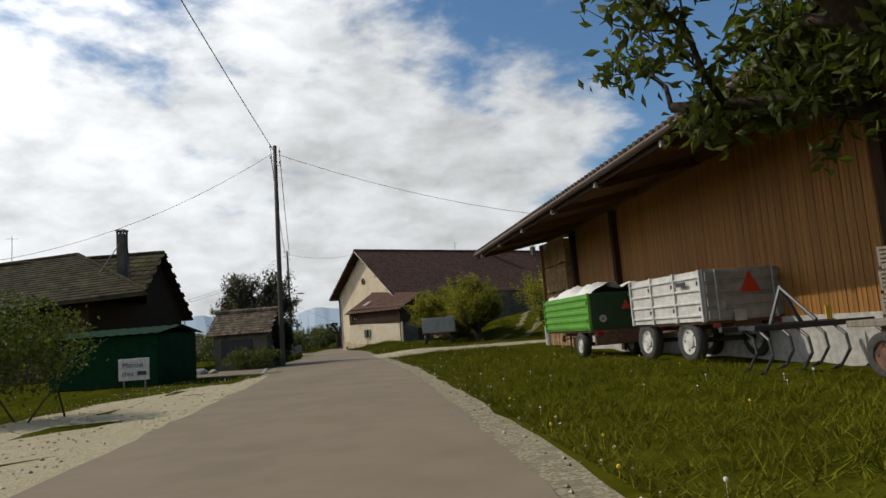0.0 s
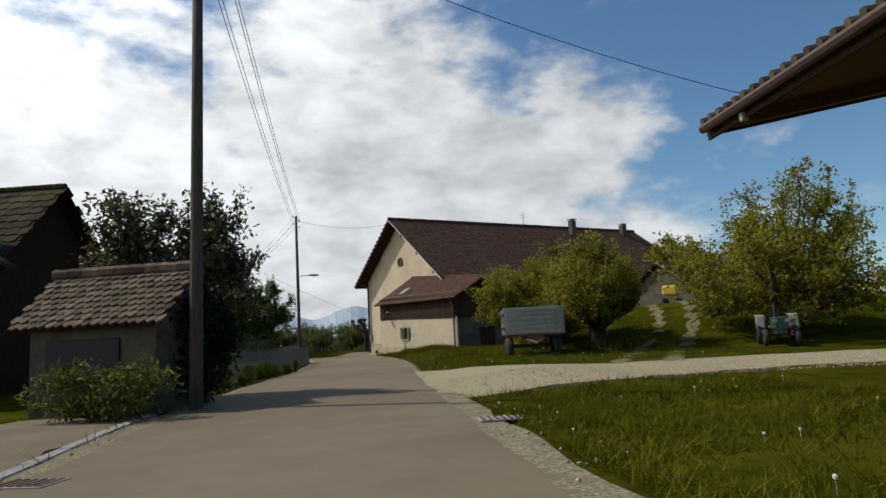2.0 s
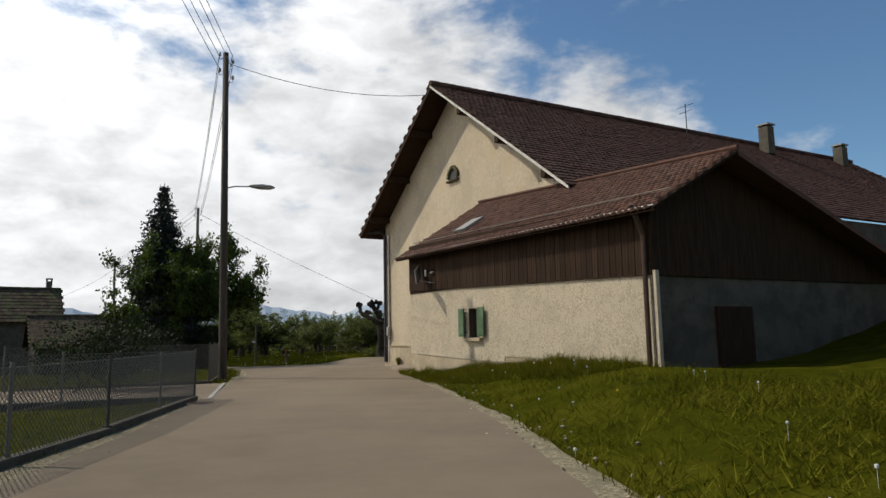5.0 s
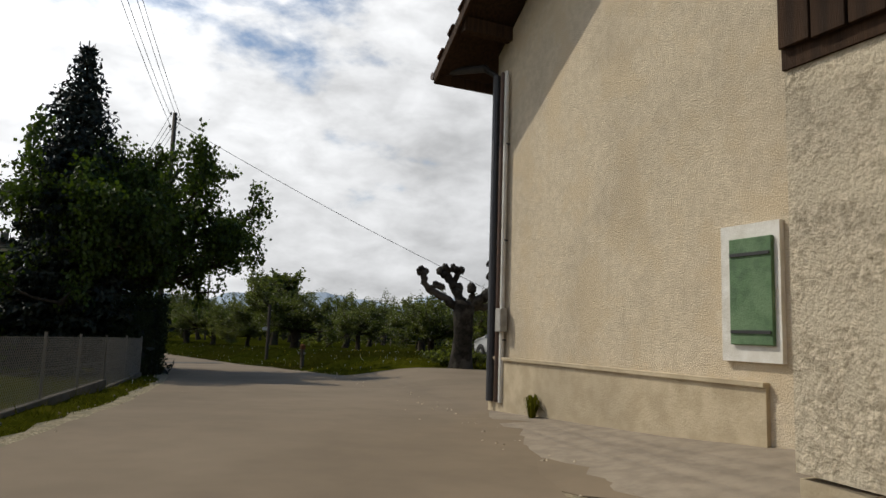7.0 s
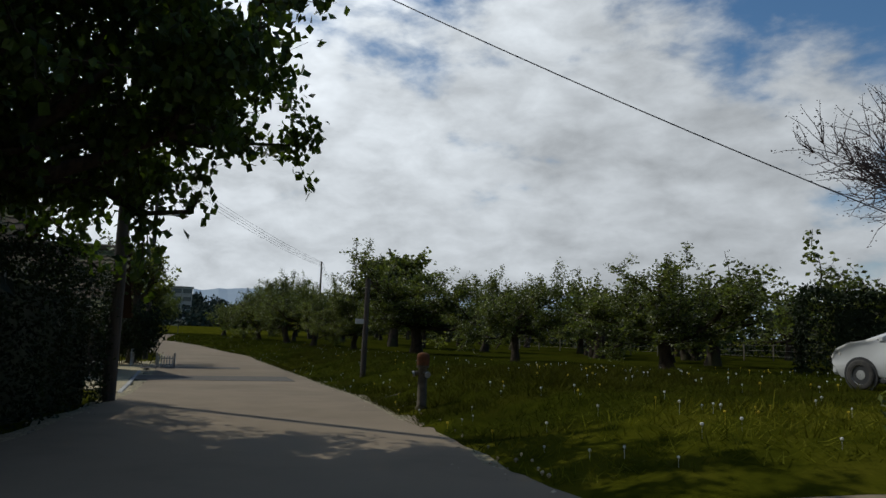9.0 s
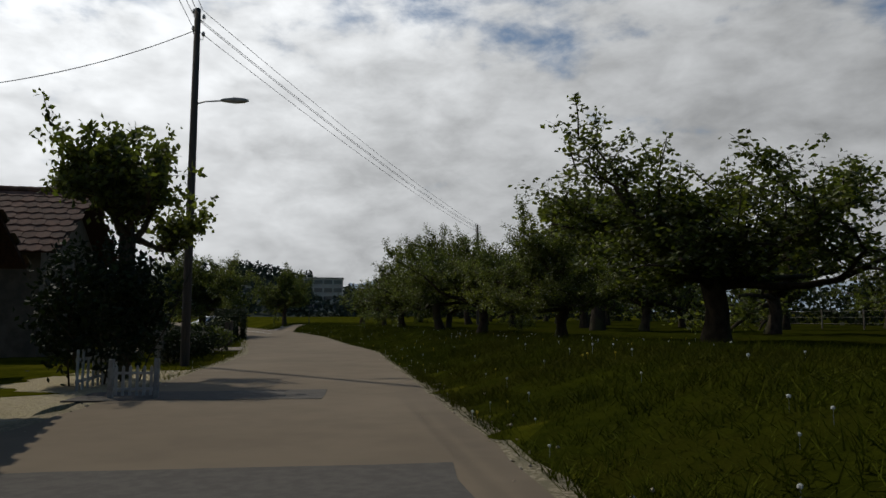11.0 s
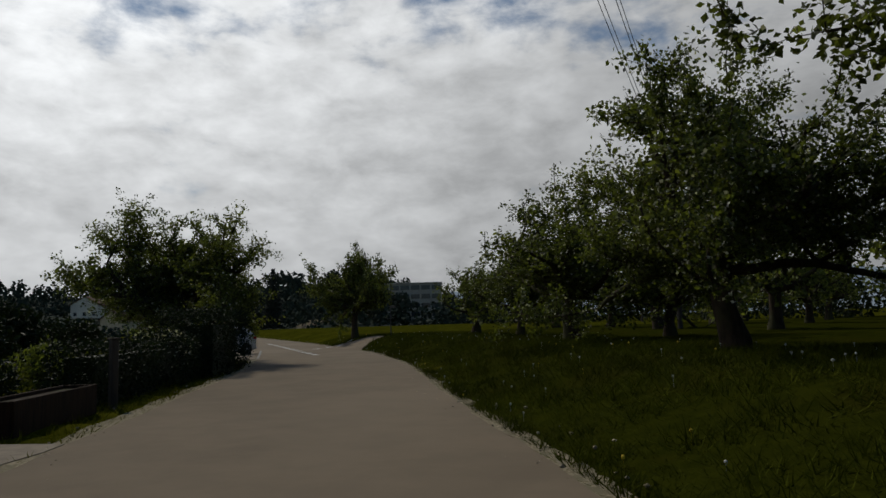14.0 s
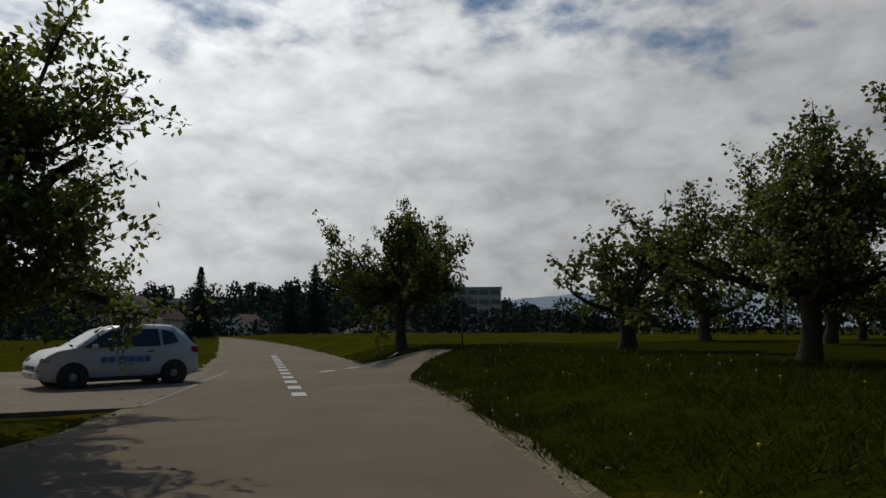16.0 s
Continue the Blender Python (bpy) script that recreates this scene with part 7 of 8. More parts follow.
silver = tipping_trailer("tipping_trailer", trailer_pose(7.75, 3.1, 7.0), "white-sided tipping trailer with a rear warning triangle", 3.5, 2.1, 0.95, 2.12, "white_paint", "alu", 4, 3, 0.5, (0.95, 3.0), slat=True)
part("lettering", B().box((-1.16, 0.75, 1.85), (0.02, 0.4, 0.1)), "dark_metal", silver, "dark maker's lettering")
part("speed_sign", B().box((-0.25, -0.1, 1.05), (0.3, 0.02, 0.26)), "white_paint", silver, "white speed plate")
old = tipping_trailer("old_trailer", trailer_pose(3.2, 41.85, 176), "weathered grey slatted farm trailer parked on grass", 3.5, 2.3, 0.85, 1.95, "alu", "alu", 6, 3, 0.36, (0.8, 2.7), slat=True, triangle=0)


def bales():
    rng = random.Random(4)
    ob = thing("wrapped_bales", green.matrix_basis @ Matrix.Translation((0, 0, 1.75)), "crumpled white plastic sheeting heaped on the trailer", "bales")
    b = B()
    b.smooth = True
    rows = []
    for i in range(34):
        y = 0.1 + 4.3 * i / 33
        rows.append([(x, y + rng.uniform(-0.05, 0.05), 0.05 + (0.5 * (1 - (x / 1.02) ** 4)) * (0.8 + 0.5 * noise.noise(Vector((x * 1.6, y * 1.3, 2))) + 0.16 * noise.noise(Vector((x * 5, y * 4.5, 7)))) + rng.uniform(-0.025, 0.025)) for x in np.linspace(-0.96, 0.96, 17)])
    b.grid(rows)
    part("sheeting", b, "plastic", ob)


bales()


def plough():
    ob = thing("cultivator", trailer_pose(7.0, 0.6, 10), "grey steel field cultivator with curved tines", "farm implement")
    f = part("frame", B().box((0, 0, 0.82), (2.6, 0.1, 0.1), bevel=0.01).box((0, -0.9, 0.82), (2.6, 0.1, 0.1), bevel=0.01).box((-0.9, -0.45, 0.82), (0.1, 0.9, 0.08)).box((0.9, -0.45, 0.82), (0.1, 0.9, 0.08)), "dark_metal", ob)
    for k in range(7):
        x, y = -1.2 + 0.4 * k, (0 if k % 2 else -0.9)
        t = part("tine", B().tube([(x, y, 0.8), (x, y - 0.25, 0.62), (x, y - 0.3, 0.35), (x, y - 0.05, 0.05), (x, y + 0.1, 0.0)], [0.03, 0.03, 0.028, 0.026, 0.02], 6), "dark_metal", ob)
        part("share", B().box((x, y + 0.06, 0.03), (0.12, 0.22, 0.02), Matrix.Rotation(radians(-25), 3, "X")), "dark_metal", t)
    m = part("headstock", B().tube([(-0.35, -0.2, 0.85), (0, -0.15, 1.55), (0.35, -0.2, 0.85)], 0.04, 6).tube([(0, -0.15, 1.55), (0, -0.95, 0.9)], 0.035, 6), "dark_metal", ob)
    part("reflector", B().box((1.1, -0.1, 1.0), (0.14, 0.02, 0.26)), "yellow", ob, "yellow reflector plate")


plough()


def crate_wagon():
    ob = thing("flat_wagon", trailer_pose(7.9, -3.2, 8), "low flatbed wagon standing by the barn wall", "trailer")
    part("deck", B().box((0, 0, 0.85), (1.9, 3.2, 0.1), bevel=0.01), "old_wood", ob)
    part("chassis", B().box((0, 0, 0.72), (0.8, 3.0, 0.14)), "rust", ob)
    for s in (-1, 1):
        for y in (-1.0, 1.0):
            wheel(ob, s * 0.8, y, 0.36, 0.36, 0.22, "rust")
    c = thing("plastic_crate", trailer_pose(7.55, -2.4, 8) @ Matrix.Translation((0, 0, 0.9)), "stacked grey-green slatted harvest crate", "crate", "harvest crates")
    for z, mt in ((0.0, "dark_green"),):
        part("base", B().box((0, 0, 0.03), (0.75, 0.75, 0.05)), "old_wood", c)
        for s in (-1, 1):
            for k in range(5):
                part("slat", B().box((s * 0.36, 0, 0.07 + 0.065 * k), (0.02, 0.74, 0.045)), "old_wood", c)
                part("slat", B().box((0, s * 0.36, 0.07 + 0.065 * k), (0.74, 0.02, 0.045)), "old_wood", c)
        for sx in (-1, 1):
            for sy in (-1, 1):
                part("corner", B().box((sx * 0.35, sy * 0.35, 0.18), (0.05, 0.05, 0.36)), "old_wood", c)
    for k in (1, 2):
        copy_thing(c, c.matrix_basis @ Matrix.Translation((0.01 * k, -0.02 * k, 0.37 * k)))
    copy_thing(c, c.matrix_basis @ Matrix.Translation((0.05, -0.9, 0.0)))
    copy_thing(c, c.matrix_basis @ Matrix.Translation((0.03, -0.92, 0.37)))


crate_wagon()


# ---- big wooden harvest bins stacked at the barn's end ----
def bins():
    first = None
    for row in range(4):
        for col in range(2):
            m = BARN @ Matrix.Translation((0.55, -0.5 - 0.85 - col * 1.75, 2.08 + row * 1.28))
            if first is None:
                first = thing("harvest_bin", m @ Matrix.Diagonal((1, 0.9, 1, 1)), "large slatted wooden harvest bin with diagonal braces", "crate", "stacked harvest bins")
                for s in (-1, 1):
                    for k in range(7):
                        part("slat", B().box((s * 0.55, 0, 0.14 + 0.165 * k), (0.025, 1.86, 0.145), bevel=0.004), "crate_wood", first)
                        part("slat", B().box((0, s * 0.92, 0.14 + 0.165 * k), (1.1, 0.025, 0.145), bevel=0.004), "crate_wood", first)
                    for y in (-0.92, 0.0, 0.92):
                        part("upright", B().box((s * 0.58, y, 0.62), (0.04, 0.1, 1.2), bevel=0.004), "crate_wood", first)
                    for y in (-0.47, 0.47):
                        for t in (-1, 1):
                            part("brace", B().box((s * 0.6, y + t * 0.2, 0.6), (0.025, 0.09, 1.1), Matrix.Rotation(radians(-t * 22), 3, "X"), bevel=0.004), "crate_wood", first)
                part("floor", B().box((0, 0, 0.06), (1.1, 1.84, 0.05)), "crate_wood", first)
                for y in (-0.8, 0.8):
                    part("skid", B().box((0, y, -0.02), (1.1, 0.1, 0.09)), "crate_wood", first)
            else:
                copy_thing(first, m)


bins()


# ---- cars ----
def car(name, m, label, paint, L=3.9, W=1.68, H=1.5, hatch=True):
    """Local x runs forward. A lofted body, dark glass, wheels, lamps."""
    ob = thing(name, m, label, "car")
    # side profile: x, bottom, belt, roof (none on bonnet)
    st = [(-L / 2, 0.42, 0.72, 0.72), (-L / 2 + 0.05, 0.26, 0.94, 0.96), (-L / 2 + 0.28, 0.2, 0.98, 1.3), (-L / 2 + 0.62, 0.19, 0.97, H - 0.02), (-0.35, 0.18, 0.95, H), (0.25, 0.18, 0.93, H - 0.05), (0.62, 0.18, 0.92, H - 0.22), (1.12, 0.18, 0.92, 0.99), (1.5, 0.19, 0.87, 0.9), (L / 2 - 0.16, 0.22, 0.74, 0.78), (L / 2, 0.36, 0.58, 0.6)]
    b = B()
    b.smooth = True
    rows = []
    for x, lo, belt, roof in st:
        end = 1 - 0.16 * (abs(x) / (L / 2)) ** 6
        w = W / 2 * end
        t = 0.72 if roof > belt + 0.1 else 0.9
        ring = [(x, -w * 0.86, lo), (x, -w, lo + 0.14), (x, -w * 1.0, (lo + belt) / 2), (x, -w * 0.98, belt), (x, -w * (t + 0.14), (belt + roof) / 2 + 0.02), (x, -w * t, roof - 0.03), (x, -w * t * 0.6, roof), (x, 0, roof + 0.015)]
        rows.append(ring + [(q[0], -q[1], q[2]) for q in reversed(ring[:-1])])
    b.grid(rows)
    k = len(rows[0])
    b.f += [tuple(range(k)), tuple(reversed(range(len(b.v) - k, len(b.v))))]
    body = part("body", b, paint, ob, fix=True)
    # glass laid just proud of the body
    def glass(q, nm):
        part(nm, B().add(q, [tuple(range(len(q)))]), "glass", ob)
    w = W / 2
    for s in (-1, 1):
        yb, yt = s * w * 0.985, s * w * 0.775
        e = 0.012 * s
        glass([(0.95, yb + e, 0.97), (0.12, yb + e, 0.97), (0.12, yt + e * 4, H - 0.12), (0.3, yt + e * 4, H - 0.14), (0.52, yt + e * 4, H - 0.24)], "side_window")
        glass([(0.04, yb + e, 0.97), (-0.85, yb + e, 0.99), (-0.8, yt + e * 4, H - 0.12), (0.04, yt + e * 4, H - 0.1)], "side_window")
        glass([(-0.93, yb + e, 1.0), (-1.3, yb * 0.985 + e, 1.08), (-1.18, yt * 1.06 + e * 4, H - 0.2), (-0.88, yt + e * 4, H - 0.12)], "side_window")
        mi = part("mirror", B().box((0.72, s * (w + 0.08), 1.0), (0.12, 0.16, 0.12), bevel=0.03), paint, ob)
        part("door_handle", B().box((-0.6, s * (w + 0.012), 0.86), (0.16, 0.03, 0.03), bevel=0.008), "black", ob)
        part("sill", B().box((0, s * (w - 0.05), 0.22), (L * 0.5, 0.06, 0.1), bevel=0.02), "black", ob)
        part("headlight", B().box((L / 2 - 0.2, s * w * 0.72, 0.68), (0.26, 0.3, 0.13), Matrix.Rotation(radians(-s * 18), 3, "Z"), bevel=0.04), "concrete", ob, "clear headlight")
        part("tail_lamp", B().box((-L / 2 + 0.12, s * w * 0.83, 0.88), (0.24, 0.15, 0.16), Matrix.Rotation(radians(-14), 3, "Y"), bevel=0.04), "red_lamp", ob, "red tail lamp")
        for x in (-L / 2 + 0.68, L / 2 - 0.72):
            arch = B()
            arch.tube([(x, s * (w - 0.02), 0.3), (x, s * (w + 0.004), 0.3)], 0.345, 24)
            part("wheel_arch", arch, "black", ob)
            wheel(ob, x, s * (w - 0.06), 0.3, 0.3, 0.2, "alu", 90)
    glass([(1.08, -w * 0.8, 1.0), (1.08, w * 0.8, 1.0), (0.42, w * 0.66, H - 0.1), (0.42, -w * 0.66, H - 0.1)], "windscreen")
    glass([(-L / 2 + 0.015, -w * 0.78, 0.99), (-L / 2 + 0.015, w * 0.78, 0.99), (-L / 2 + 0.3, w * 0.64, H - 0.12), (-L / 2 + 0.3, -w * 0.64, H - 0.12)], "rear_window")
    part("bumper", B().box((L / 2 - 0.06, 0, 0.36), (0.16, W * 0.84, 0.2), bevel=0.05), paint, ob)
    part("bumper", B().box((-L / 2 + 0.05, 0, 0.38), (0.16, W * 0.86, 0.24), bevel=0.05), paint, ob)
    part("grille", B().box((L / 2 - 0.01, 0, 0.52), (0.06, W * 0.5, 0.1), bevel=0.01), "black", ob)
    part("number_plate", B().box((-L / 2 - 0.04, 0, 0.66), (0.02, 0.46, 0.11)), "white_paint", ob)
    part("number_plate", B().box((L / 2 + 0.03, 0, 0.36), (0.02, 0.46, 0.1)), "white_paint", ob)
    return ob


parked = car("hatchback_car", on_land(-69.9, 143.5, 264), "white small hatchback parked on a paved drive", "car_white", 3.75, 1.66, 1.53)
for x, ln in ((0.5, 0.12), (0.32, 0.16), (0.08, 0.22), (-0.14, 0.16), (-0.34, 0.16), (-0.52, 0.12)):
    part("door_marking", B().box((x, 0.845, 0.68), (ln, 0.012, 0.14)), "blue", parked, "plain blue bar on the door")
car("hatchback_car", on_land(-6.5, 95.3, 128), "white hatchback parked behind the pollarded tree", "car_white", 3.95, 1.7, 1.47)
car("estate_car", on_land(-3.9, 90.4, 93), "dark blue estate car parked by the forecourt", "car_dark", 4.6, 1.76, 1.48)


def post_sign():
    z = height(-21.2, 103.1)
    ob = thing("sign_post", pose(-20.9, 102.2, z), "leaning wooden post carrying a small white sign", "sign post")
    part("post", B().tube([(0, 0, -0.2), (0.02, 0.03, 3.2)], [0.1, 0.085], 10), "pole_wood", ob)
    part("sign_plate", B().box((-0.1, -0.09, 3.11 - z), (0.42, 0.03, 0.17), Matrix.Rotation(radians(30), 3, "Z"), bevel=0.01), "white_paint", ob, "small white sign plate")
    z = height(-16.18, 93.85)
    top = 2.51 - z
    hy = thing("fire_hydrant", pose(-16.18, 93.85, z), "weathered fire hydrant with a red cap standing in long grass", "hydrant")
    b = B().tube([(0, 0, -0.2), (0, 0, 0.05), (0, 0, 0.06), (0, 0, top - 0.26), (0, 0, top - 0.25)], [0.12, 0.12, 0.095, 0.09, 0.09], 16)
    b.smooth = True
    body = part("body", b, "hydrant_paint", hy, "grey painted hydrant column")
    part("flange", B().tube([(0, 0, top - 0.3), (0, 0, top - 0.25)], 0.125, 16), "hydrant_paint", body)
    part("cap", B().tube([(0, 0, top - 0.25), (0, 0, top - 0.08), (0, 0, top - 0.03), (0, 0, top)], [0.125, 0.13, 0.11, 0.05], 16), "red_cap", hy, "faded red hydrant cap")
    for a in (200, 320):
        c, t = math.cos(radians(a)), math.sin(radians(a))
        o = part("outlet", B().tube([(0.08 * c, 0.08 * t, top - 0.4), (0.17 * c, 0.17 * t, top - 0.42)], 0.05, 10), "hydrant_paint", hy)
        part("outlet_cap", B().tube([(0.16 * c, 0.16 * t, top - 0.42), (0.2 * c, 0.2 * t, top - 0.43)], 0.06, 10), "metal", o)
    z = height(-68.6, 155.8)
    sp = thing("direction_sign", pose(-68.6, 155.8, z), "thin signpost with a small arrow plate", "sign post")
    part("post", B().tube([(0, 0, -0.2), (0, 0, 1.9)], 0.035, 8), "dark_metal", sp)
    part("sign_plate", B().box((0.2, 0, 1.85), (0.5, 0.03, 0.14)), "dark_metal", sp)


post_sign()


# ---- grass and flowers ----
def grass():
    rng = np.random.RandomState(17)
    pts = []

    def scatter(n, lo, hi, y0, y1, side):
        i = rng.randint(0, len(FINE) - 1, n * 4)
        line = FINE[i] + rng.uniform(-0.5, 0.5, (n * 4, 1)) * (FINE[np.minimum(i + 1, len(FINE) - 1)] - FINE[i])
        nm = normals(FINE)[i]
        off = lo + (hi - lo) * rng.rand(n * 4) ** 1.35
        p = line + nm * off[:, None] * side
        ok = (line[:, 1] > y0) & (line[:, 1] < y1)
        return p[ok][:n]

    sets = [scatter(110000, HALF + 0.25, 8.5, -12, 24, 1), scatter(50000, HALF + 0.25, 7, 37, 66, 1), scatter(180000, HALF + 0.15, 10, 90, 153, 1), scatter(14000, HALF + 0.3, 6, 17, 60, -1), scatter(14000, HALF + 0.3, 6, 62, 84, -1), scatter(16000, HALF + 0.1, 5, 112, 140, -1), scatter(8000, 7.0, 12, -12, 17, -1)]
    extra2 = np.c_[rng.uniform(-15, 6, 45000), rng.uniform(87.5, 104, 45000)]
    extra = np.c_[rng.uniform(-1.2, 10, 40000), rng.uniform(33, 52, 40000)]
    # taller along the farmhouse wing
    wing = np.array([[*(FARM @ Vector((-3.12 - 1.75 * rng.rand() ** 1.2, rng.uniform(-13.3, 0.5), 0)))[:2]] for _ in range(30000)])
    p = np.concatenate(sets + [wing, extra, extra2])
    from_d, _ = from_road(p)
    bad = np.abs(from_d) < HALF + 0.12
    for poly in PAVED:
        bad |= inside(p, poly)
    p = p[~bad]
    n = len(p)
    z = land(p[:, 0], p[:, 1]) - 0.02
    tuft = np.sin(p[:, 0] * 2.3 + 1.7 * np.sin(p[:, 1] * 1.1)) * np.sin(p[:, 1] * 2.9 + 1.3 * np.sin(p[:, 0] * 1.7))
    tuft = np.clip(0.5 + 0.7 * tuft + 0.25 * np.sin(p[:, 0] * 7 + p[:, 1] * 5), 0, 1)
    h = rng.uniform(0.04, 0.12, n) * (0.7 + 1.3 * tuft) * np.where(rng.rand(n) < 0.05, 1.5, 1.0)
    lx, ly = (p[:, 0] + 3.53) * math.cos(radians(30)) + (p[:, 1] - 69.3) * math.sin(radians(30)), (p[:, 1] - 69.3) * math.cos(radians(30)) - (p[:, 0] + 3.53) * math.sin(radians(30))
    h *= np.where((lx > -4.6) & (lx < -2) & (ly > -14) & (ly < 0.6), 1.45, 1.0)
    a = rng.uniform(0, 2 * math.pi, n)
    w = rng.uniform(0.005, 0.012, n)
    lean = rng.normal(scale=0.12, size=(n, 2))
    v = np.empty((n, 3, 3))
    v[:, 0] = np.c_[p[:, 0] - w * np.cos(a), p[:, 1] - w * np.sin(a), z]
    v[:, 1] = np.c_[p[:, 0] + w * np.cos(a), p[:, 1] + w * np.sin(a), z]
    v[:, 2] = np.c_[p[:, 0] + lean[:, 0], p[:, 1] + lean[:, 1], z + h]
    # uncut blades get the darker colour that carries their own shade
    d, ny = from_road(p)
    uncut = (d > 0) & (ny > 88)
    for nm, mt, lab, sel in (("grass", "grass", "uneven green roadside grass", ~uncut), ("meadow_grass", "shaded_long_grass", "long meadow grass below the orchard, shade in its dark colour", uncut)):
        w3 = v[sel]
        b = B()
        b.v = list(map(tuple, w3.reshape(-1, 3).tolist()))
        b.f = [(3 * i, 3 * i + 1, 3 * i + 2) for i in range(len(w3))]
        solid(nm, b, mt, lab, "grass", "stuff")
    # dandelion clocks and flowers
    pick = np.concatenate([rng.choice(n, 640, False), rng.choice(np.arange(n - 45000, n), 260, False)])
    rng.shuffle(pick)
    for nm, mt, sel, lab in (("dandelion_clocks", "seed", pick[:650], "white dandelion seed heads in the grass"), ("dandelions", "dandelion", pick[650:], "yellow dandelion flowers in the grass")):
        fb = B()
        for i in sel:
            q = Vector((p[i, 0], p[i, 1], z[i] + rng.uniform(0.08, 0.17)))
            s = rng.uniform(0.013, 0.02)
            fb.tube([q - Vector((0, 0, s)), q - Vector((0, 0, s * 0.5)), q + Vector((0, 0, s * 0.5)), q + Vector((0, 0, s))], [s * 0.3, s, s, s * 0.3], 6)
            fb.tube([(q.x, q.y, z[i]), q], 0.0022, 3, False)
        solid(nm, fb, mt, lab, "flowers", "stuff")


grass()


def forecourt_post():
    ob = thing("bollard", pose(-4.2, 82.6, height(-4.2, 82.6)), "low white concrete post at the forecourt", "bollard")
    part("post", B().box((0, 0, 0.36), (0.3, 0.3, 0.78), bevel=0.03), "white_wall", ob)


forecourt_post()


def tractor():
    ob = thing("tractor", trailer_pose(12.4, 37.2, 158), "small old green tractor parked below a fruit tree", "tractor")
    part("bonnet", B().box((0, 0.75, 0.85), (0.55, 1.3, 0.5), bevel=0.06), "tractor_green", ob)
    part("chassis", B().box((0, 0.3, 0.55), (0.4, 2.2, 0.25), bevel=0.03), "dark_metal", ob)
    for s in (-1, 1):
        part("mudguard", B().box((s * 0.6, -0.6, 1.17), (0.34, 1.0, 0.07), bevel=0.03).box((s * 0.6, -0.12, 0.9), (0.34, 0.07, 0.5), bevel=0.03), "white_paint", ob)
    part("seat", B().box((0, -0.65, 1.05), (0.42, 0.4, 0.1), bevel=0.03).box((0, -0.85, 1.25), (0.42, 0.08, 0.35), bevel=0.03), "black", ob)
    part("steering_wheel", B().tube([(0.18 * math.cos(a), -0.1 + 0.05 * math.sin(a), 1.32 + 0.17 * math.sin(a)) for a in np.linspace(0, 2 * math.pi, 14)], 0.015, 5), "black", ob)
    part("exhaust", B().tube([(0.15, 0.9, 1.1), (0.15, 0.9, 1.6)], 0.03, 6), "rust", ob)
    for s in (-1, 1):
        wheel(ob, s * 0.62, -0.6, 0.55, 0.55, 0.3, "rust", 0, 18)
        wheel(ob, s * 0.55, 1.15, 0.32, 0.32, 0.18, "rust")
    part("headlight", B().tube([(-0.2, 1.4, 0.95), (-0.2, 1.44, 0.95)], 0.07, 10), "concrete", ob)
    part("headlight", B().tube([(0.2, 1.4, 0.95), (0.2, 1.44, 0.95)], 0.07, 10), "concrete", ob)


tractor()


def yellow_machine():
    z = height(15.6, 57.5)
    ob = thing("mini_digger", pose(15.6, 57.5, z, 0, 0, 60), "small yellow digger parked in the farmyard", "digger")
    part("cab", B().box((0, 0, 0.9), (1.4, 1.0, 0.7), bevel=0.12), "yellow", ob)
    for s in (-0.45, 0.45):
        part("track", B().box((0, s, 0.2), (1.6, 0.25, 0.4), bevel=0.15), "rubber", ob)
    part("arm", B().tube([(0.6, 0, 0.8), (1.3, 0, 1.3), (1.8, 0, 0.5)], 0.08, 6), "yellow", ob)


yellow_machine()


def picket_gate():
    ob = thing("picket_gate", pose(-32.6, 107.3, height(-32.6, 107.3), 0, 0, 36) @ Matrix.Scale(0.6, 4), "small white wooden picket gate beside the shed", "gate")
    for z in (0.3, 0.75):
        part("rail", B().box((0, 0.02, z), (1.1, 0.03, 0.07), bevel=0.005), "white_paint", ob)
    for k in range(6):
        part("picket", B().prism([(-0.04, 0.12), (0.04, 0.12), (0.04, 0.92), (0, 0.98), (-0.04, 0.92)], 0.02, Matrix.Translation((-0.48 + k * 0.192, -0.02, 0))), "white_paint", ob)
    for x in (-0.62, 0.62):
        part("post", B().box((x, 0, 0.55), (0.14, 0.14, 1.2), bevel=0.01), "concrete", ob)


picket_gate()


def stones():
    """Loose stones along the road edges and on the gravel."""
    rng = np.random.RandomState(41)
    b = B()
    n = 2600
    i = rng.randint(0, len(FINE), n)
    side = np.where(rng.rand(n) < 0.72, 1, -1)
    p = FINE[i] + normals(FINE)[i] * (side * (HALF + rng.normal(0.22, 0.22, n)))[:, None] + rng.uniform(-0.5, 0.5, (n, 2)) * 0.8
    q = np.c_[rng.uniform(-1, 11, 6000), rng.uniform(25.0, 31, 6000)]
    p = np.concatenate([p, q, np.c_[rng.uniform(-9.5, -4.6, 700), rng.uniform(-8, 16, 700)]])
    z = land(p[:, 0], p[:, 1])
    for (x, y), g in zip(p, z):
        s = rng.uniform(0.008, 0.024) if 25 < y < 31 else rng.uniform(0.012, 0.036)
        k = rng.uniform(0.7, 1.3, 6) * s
        b.add([(x - k[0], y, g + 0.02), (x, y - k[1], g + 0.025), (x + k[2], y, g + 0.02), (x, y + k[3], g + 0.025), (x + k[4] * 0.2, y, g + 0.02 + k[5] * 0.7), (x, y, g - 0.02)], [(0, 1, 4), (1, 2, 4), (2, 3, 4), (3, 0, 4), (1, 0, 5), (2, 1, 5), (3, 2, 5), (0, 3, 5)])
    solid("loose_stones", b, "pebbles", "loose pale stones along the road edge", "gravel", "stuff")


stones()


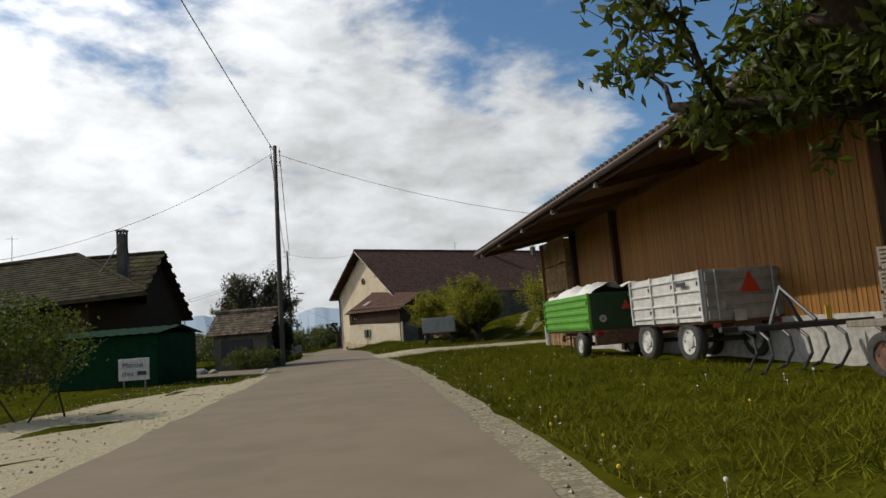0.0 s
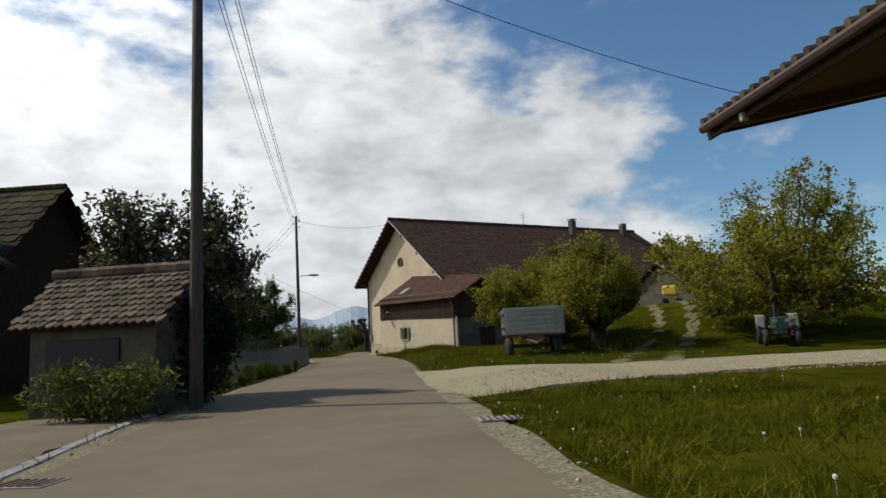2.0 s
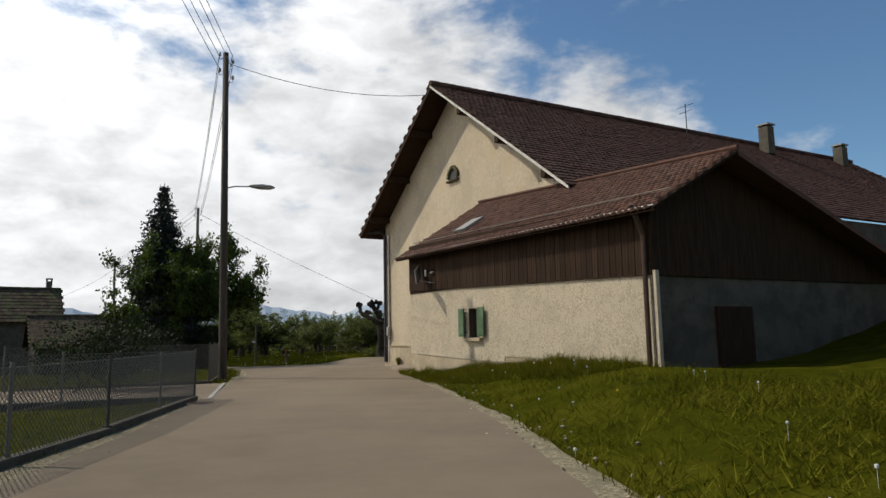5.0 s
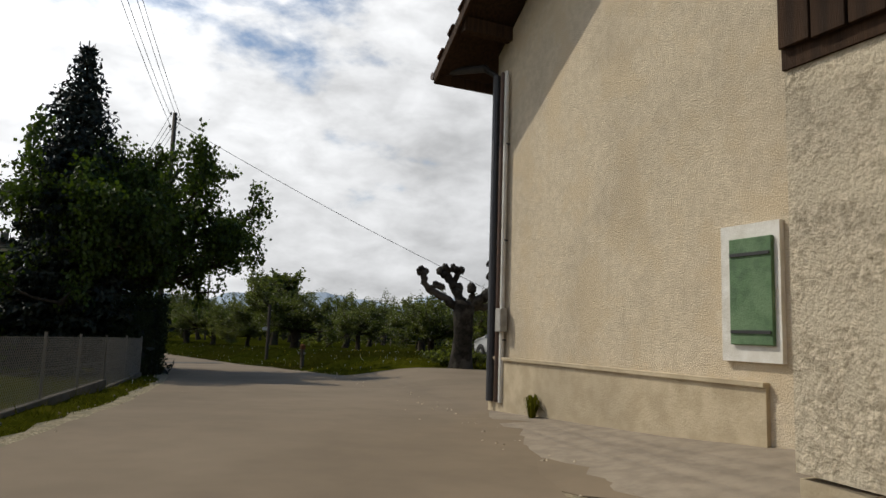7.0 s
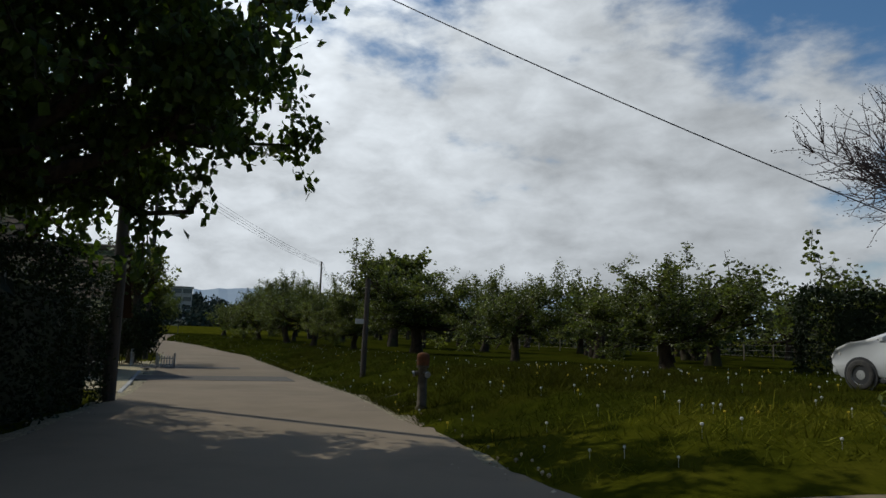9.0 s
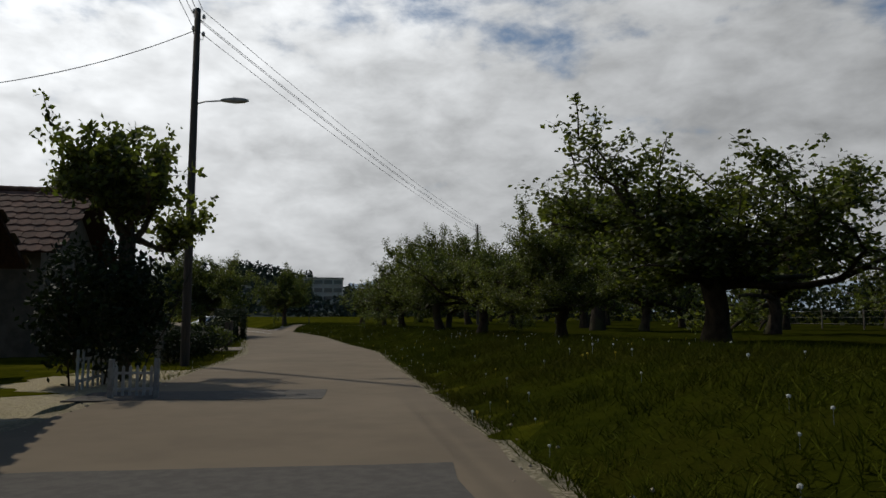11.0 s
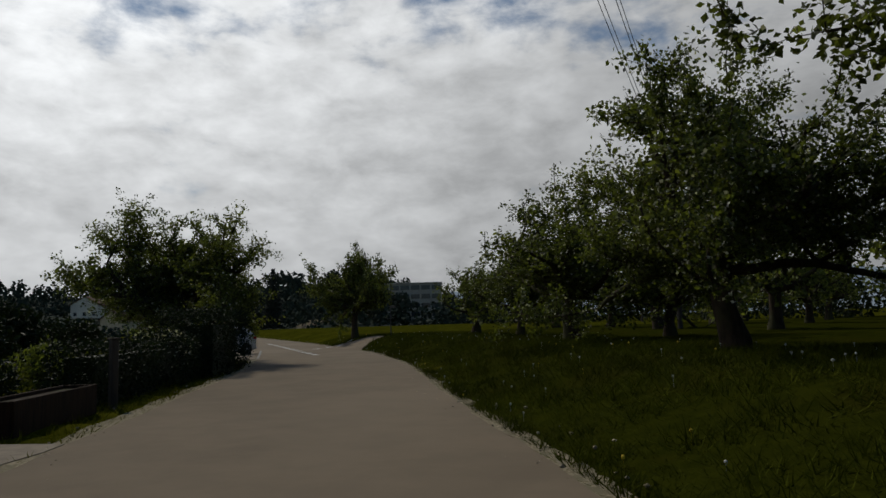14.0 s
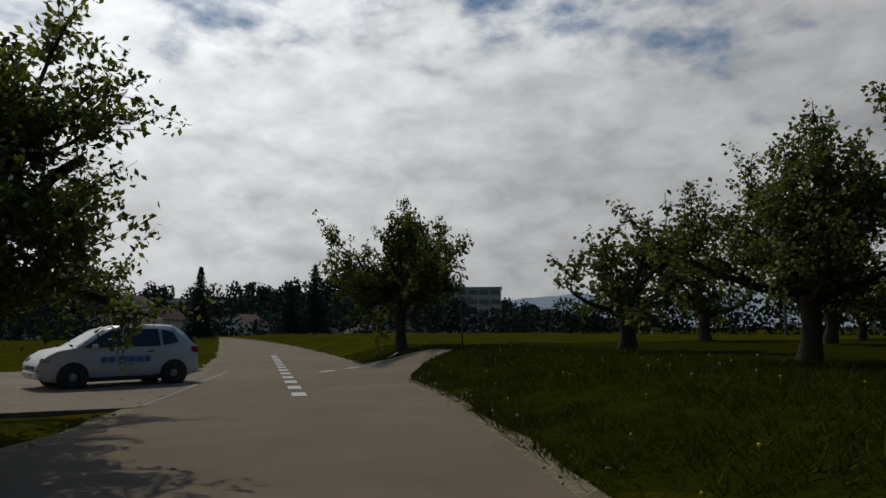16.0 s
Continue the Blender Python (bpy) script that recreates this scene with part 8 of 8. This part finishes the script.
def weeds(name, x, y, n, r, h, label, seed):
    """A tuft of long leaves."""
    rng = random.Random(seed)
    ob = thing(name, on_land(x, y), label, "plant")
    b = B()
    for k in range(n):
        a, d = rng.uniform(0, 6.28), rng.uniform(0.3, 1.0) * r
        c, s = math.cos(a), math.sin(a)
        hh, w = h * rng.uniform(0.5, 1.1), 0.006 + 0.006 * rng.random()
        p0, p1, p2 = Vector((c * d * 0.2, s * d * 0.2, -0.03)), Vector((c * d * 0.6, s * d * 0.6, hh)), Vector((c * d * 1.3, s * d * 1.3, hh * rng.uniform(0.5, 0.95)))
        o = Vector((-s, c, 0)) * w
        b.add([p0 - o, p0 + o, p1 + o, p1 - o, p2], [(0, 1, 2, 3), (3, 2, 4)])
    part("leaves", b, "grass", ob)


weeds("weed_tuft", -6.22, 73.6, 120, 0.2, 0.36, "tall weeds growing at the farmhouse wall", 1)
rnd = random.Random(5)
for k in range(16):
    weeds("grass_tuft", -8.05 + rnd.uniform(-0.25, 0.2), 30.5 + 0.9 * k + rnd.uniform(-0.4, 0.4), 130, rnd.uniform(0.25, 0.5), rnd.uniform(0.3, 0.65), "tall grass tuft along the chain-link fence", 10 + k)

def rockery():
    rng = random.Random(77)
    for x, y, s in ((-9.6, 21.6, 0.32), (-10.2, 21.9, 0.4), (-9.1, 21.9, 0.22), (-10.7, 21.4, 0.28)):
        ob = thing("garden_rock", on_land(x, y), "rough pale boulder edging the garden", "rock", "rocks before the wash house")
        rows = []
        for k in range(6):
            f = math.pi * (k + 0.5) / 6
            rows.append([(math.cos(a) * math.sin(f) * s * rng.uniform(0.85, 1.2), math.sin(a) * math.sin(f) * s * rng.uniform(0.8, 1.15), s * 0.35 - math.cos(f) * s * 0.6 * rng.uniform(0.85, 1.1)) for a in np.linspace(0, 2 * math.pi, 10)[:-1]])
        b = B().grid(rows, True)
        b.f += [tuple(range(9)), tuple(range(45, 54))]
        part("rock", b, "stone", ob, fix=True)


rockery()


def cracks():
    """Tarred repair lines across and along the road."""
    rng = random.Random(5)
    for k, (x, y, yaw, ln) in enumerate(((-17.6, 93.4, 60, 2.2), (-18.9, 95.6, 40, 1.6), (-9.0, 60.0, 75, 2.4))):
        d = Vector((math.cos(radians(yaw)), math.sin(radians(yaw)), 0))
        pts, p = [], Vector((x, y, 0))
        for i in range(14):
            p = p + d * ln / 14 + Vector((rng.gauss(0, 0.03), rng.gauss(0, 0.03), 0))
            pts.append((p.x, p.y))
        b = B()
        w = 0.012
        b.grid([[(q[0] - w * d.y, q[1] + w * d.x, height(*q) + 0.036), (q[0] + w * d.y, q[1] - w * d.x, height(*q) + 0.036)] for q in pts])
        solid("road_crack", b, "patch", "thin dark crack in the asphalt", "crack", "structure")


cracks()


solid("garden_wall", B().box((0, 0, 0.5), (2.6, 0.22, 1.3), Matrix.Rotation(radians(-18), 3, "Z"), bevel=0.02).box((0, 0, 1.17), (2.7, 0.3, 0.07), Matrix.Rotation(radians(-18), 3, "Z"), bevel=0.01), "concrete", "low grey concrete wall behind the cars", "wall").matrix_basis = pose(-3.6, 98.2, height(-3.6, 98.2))
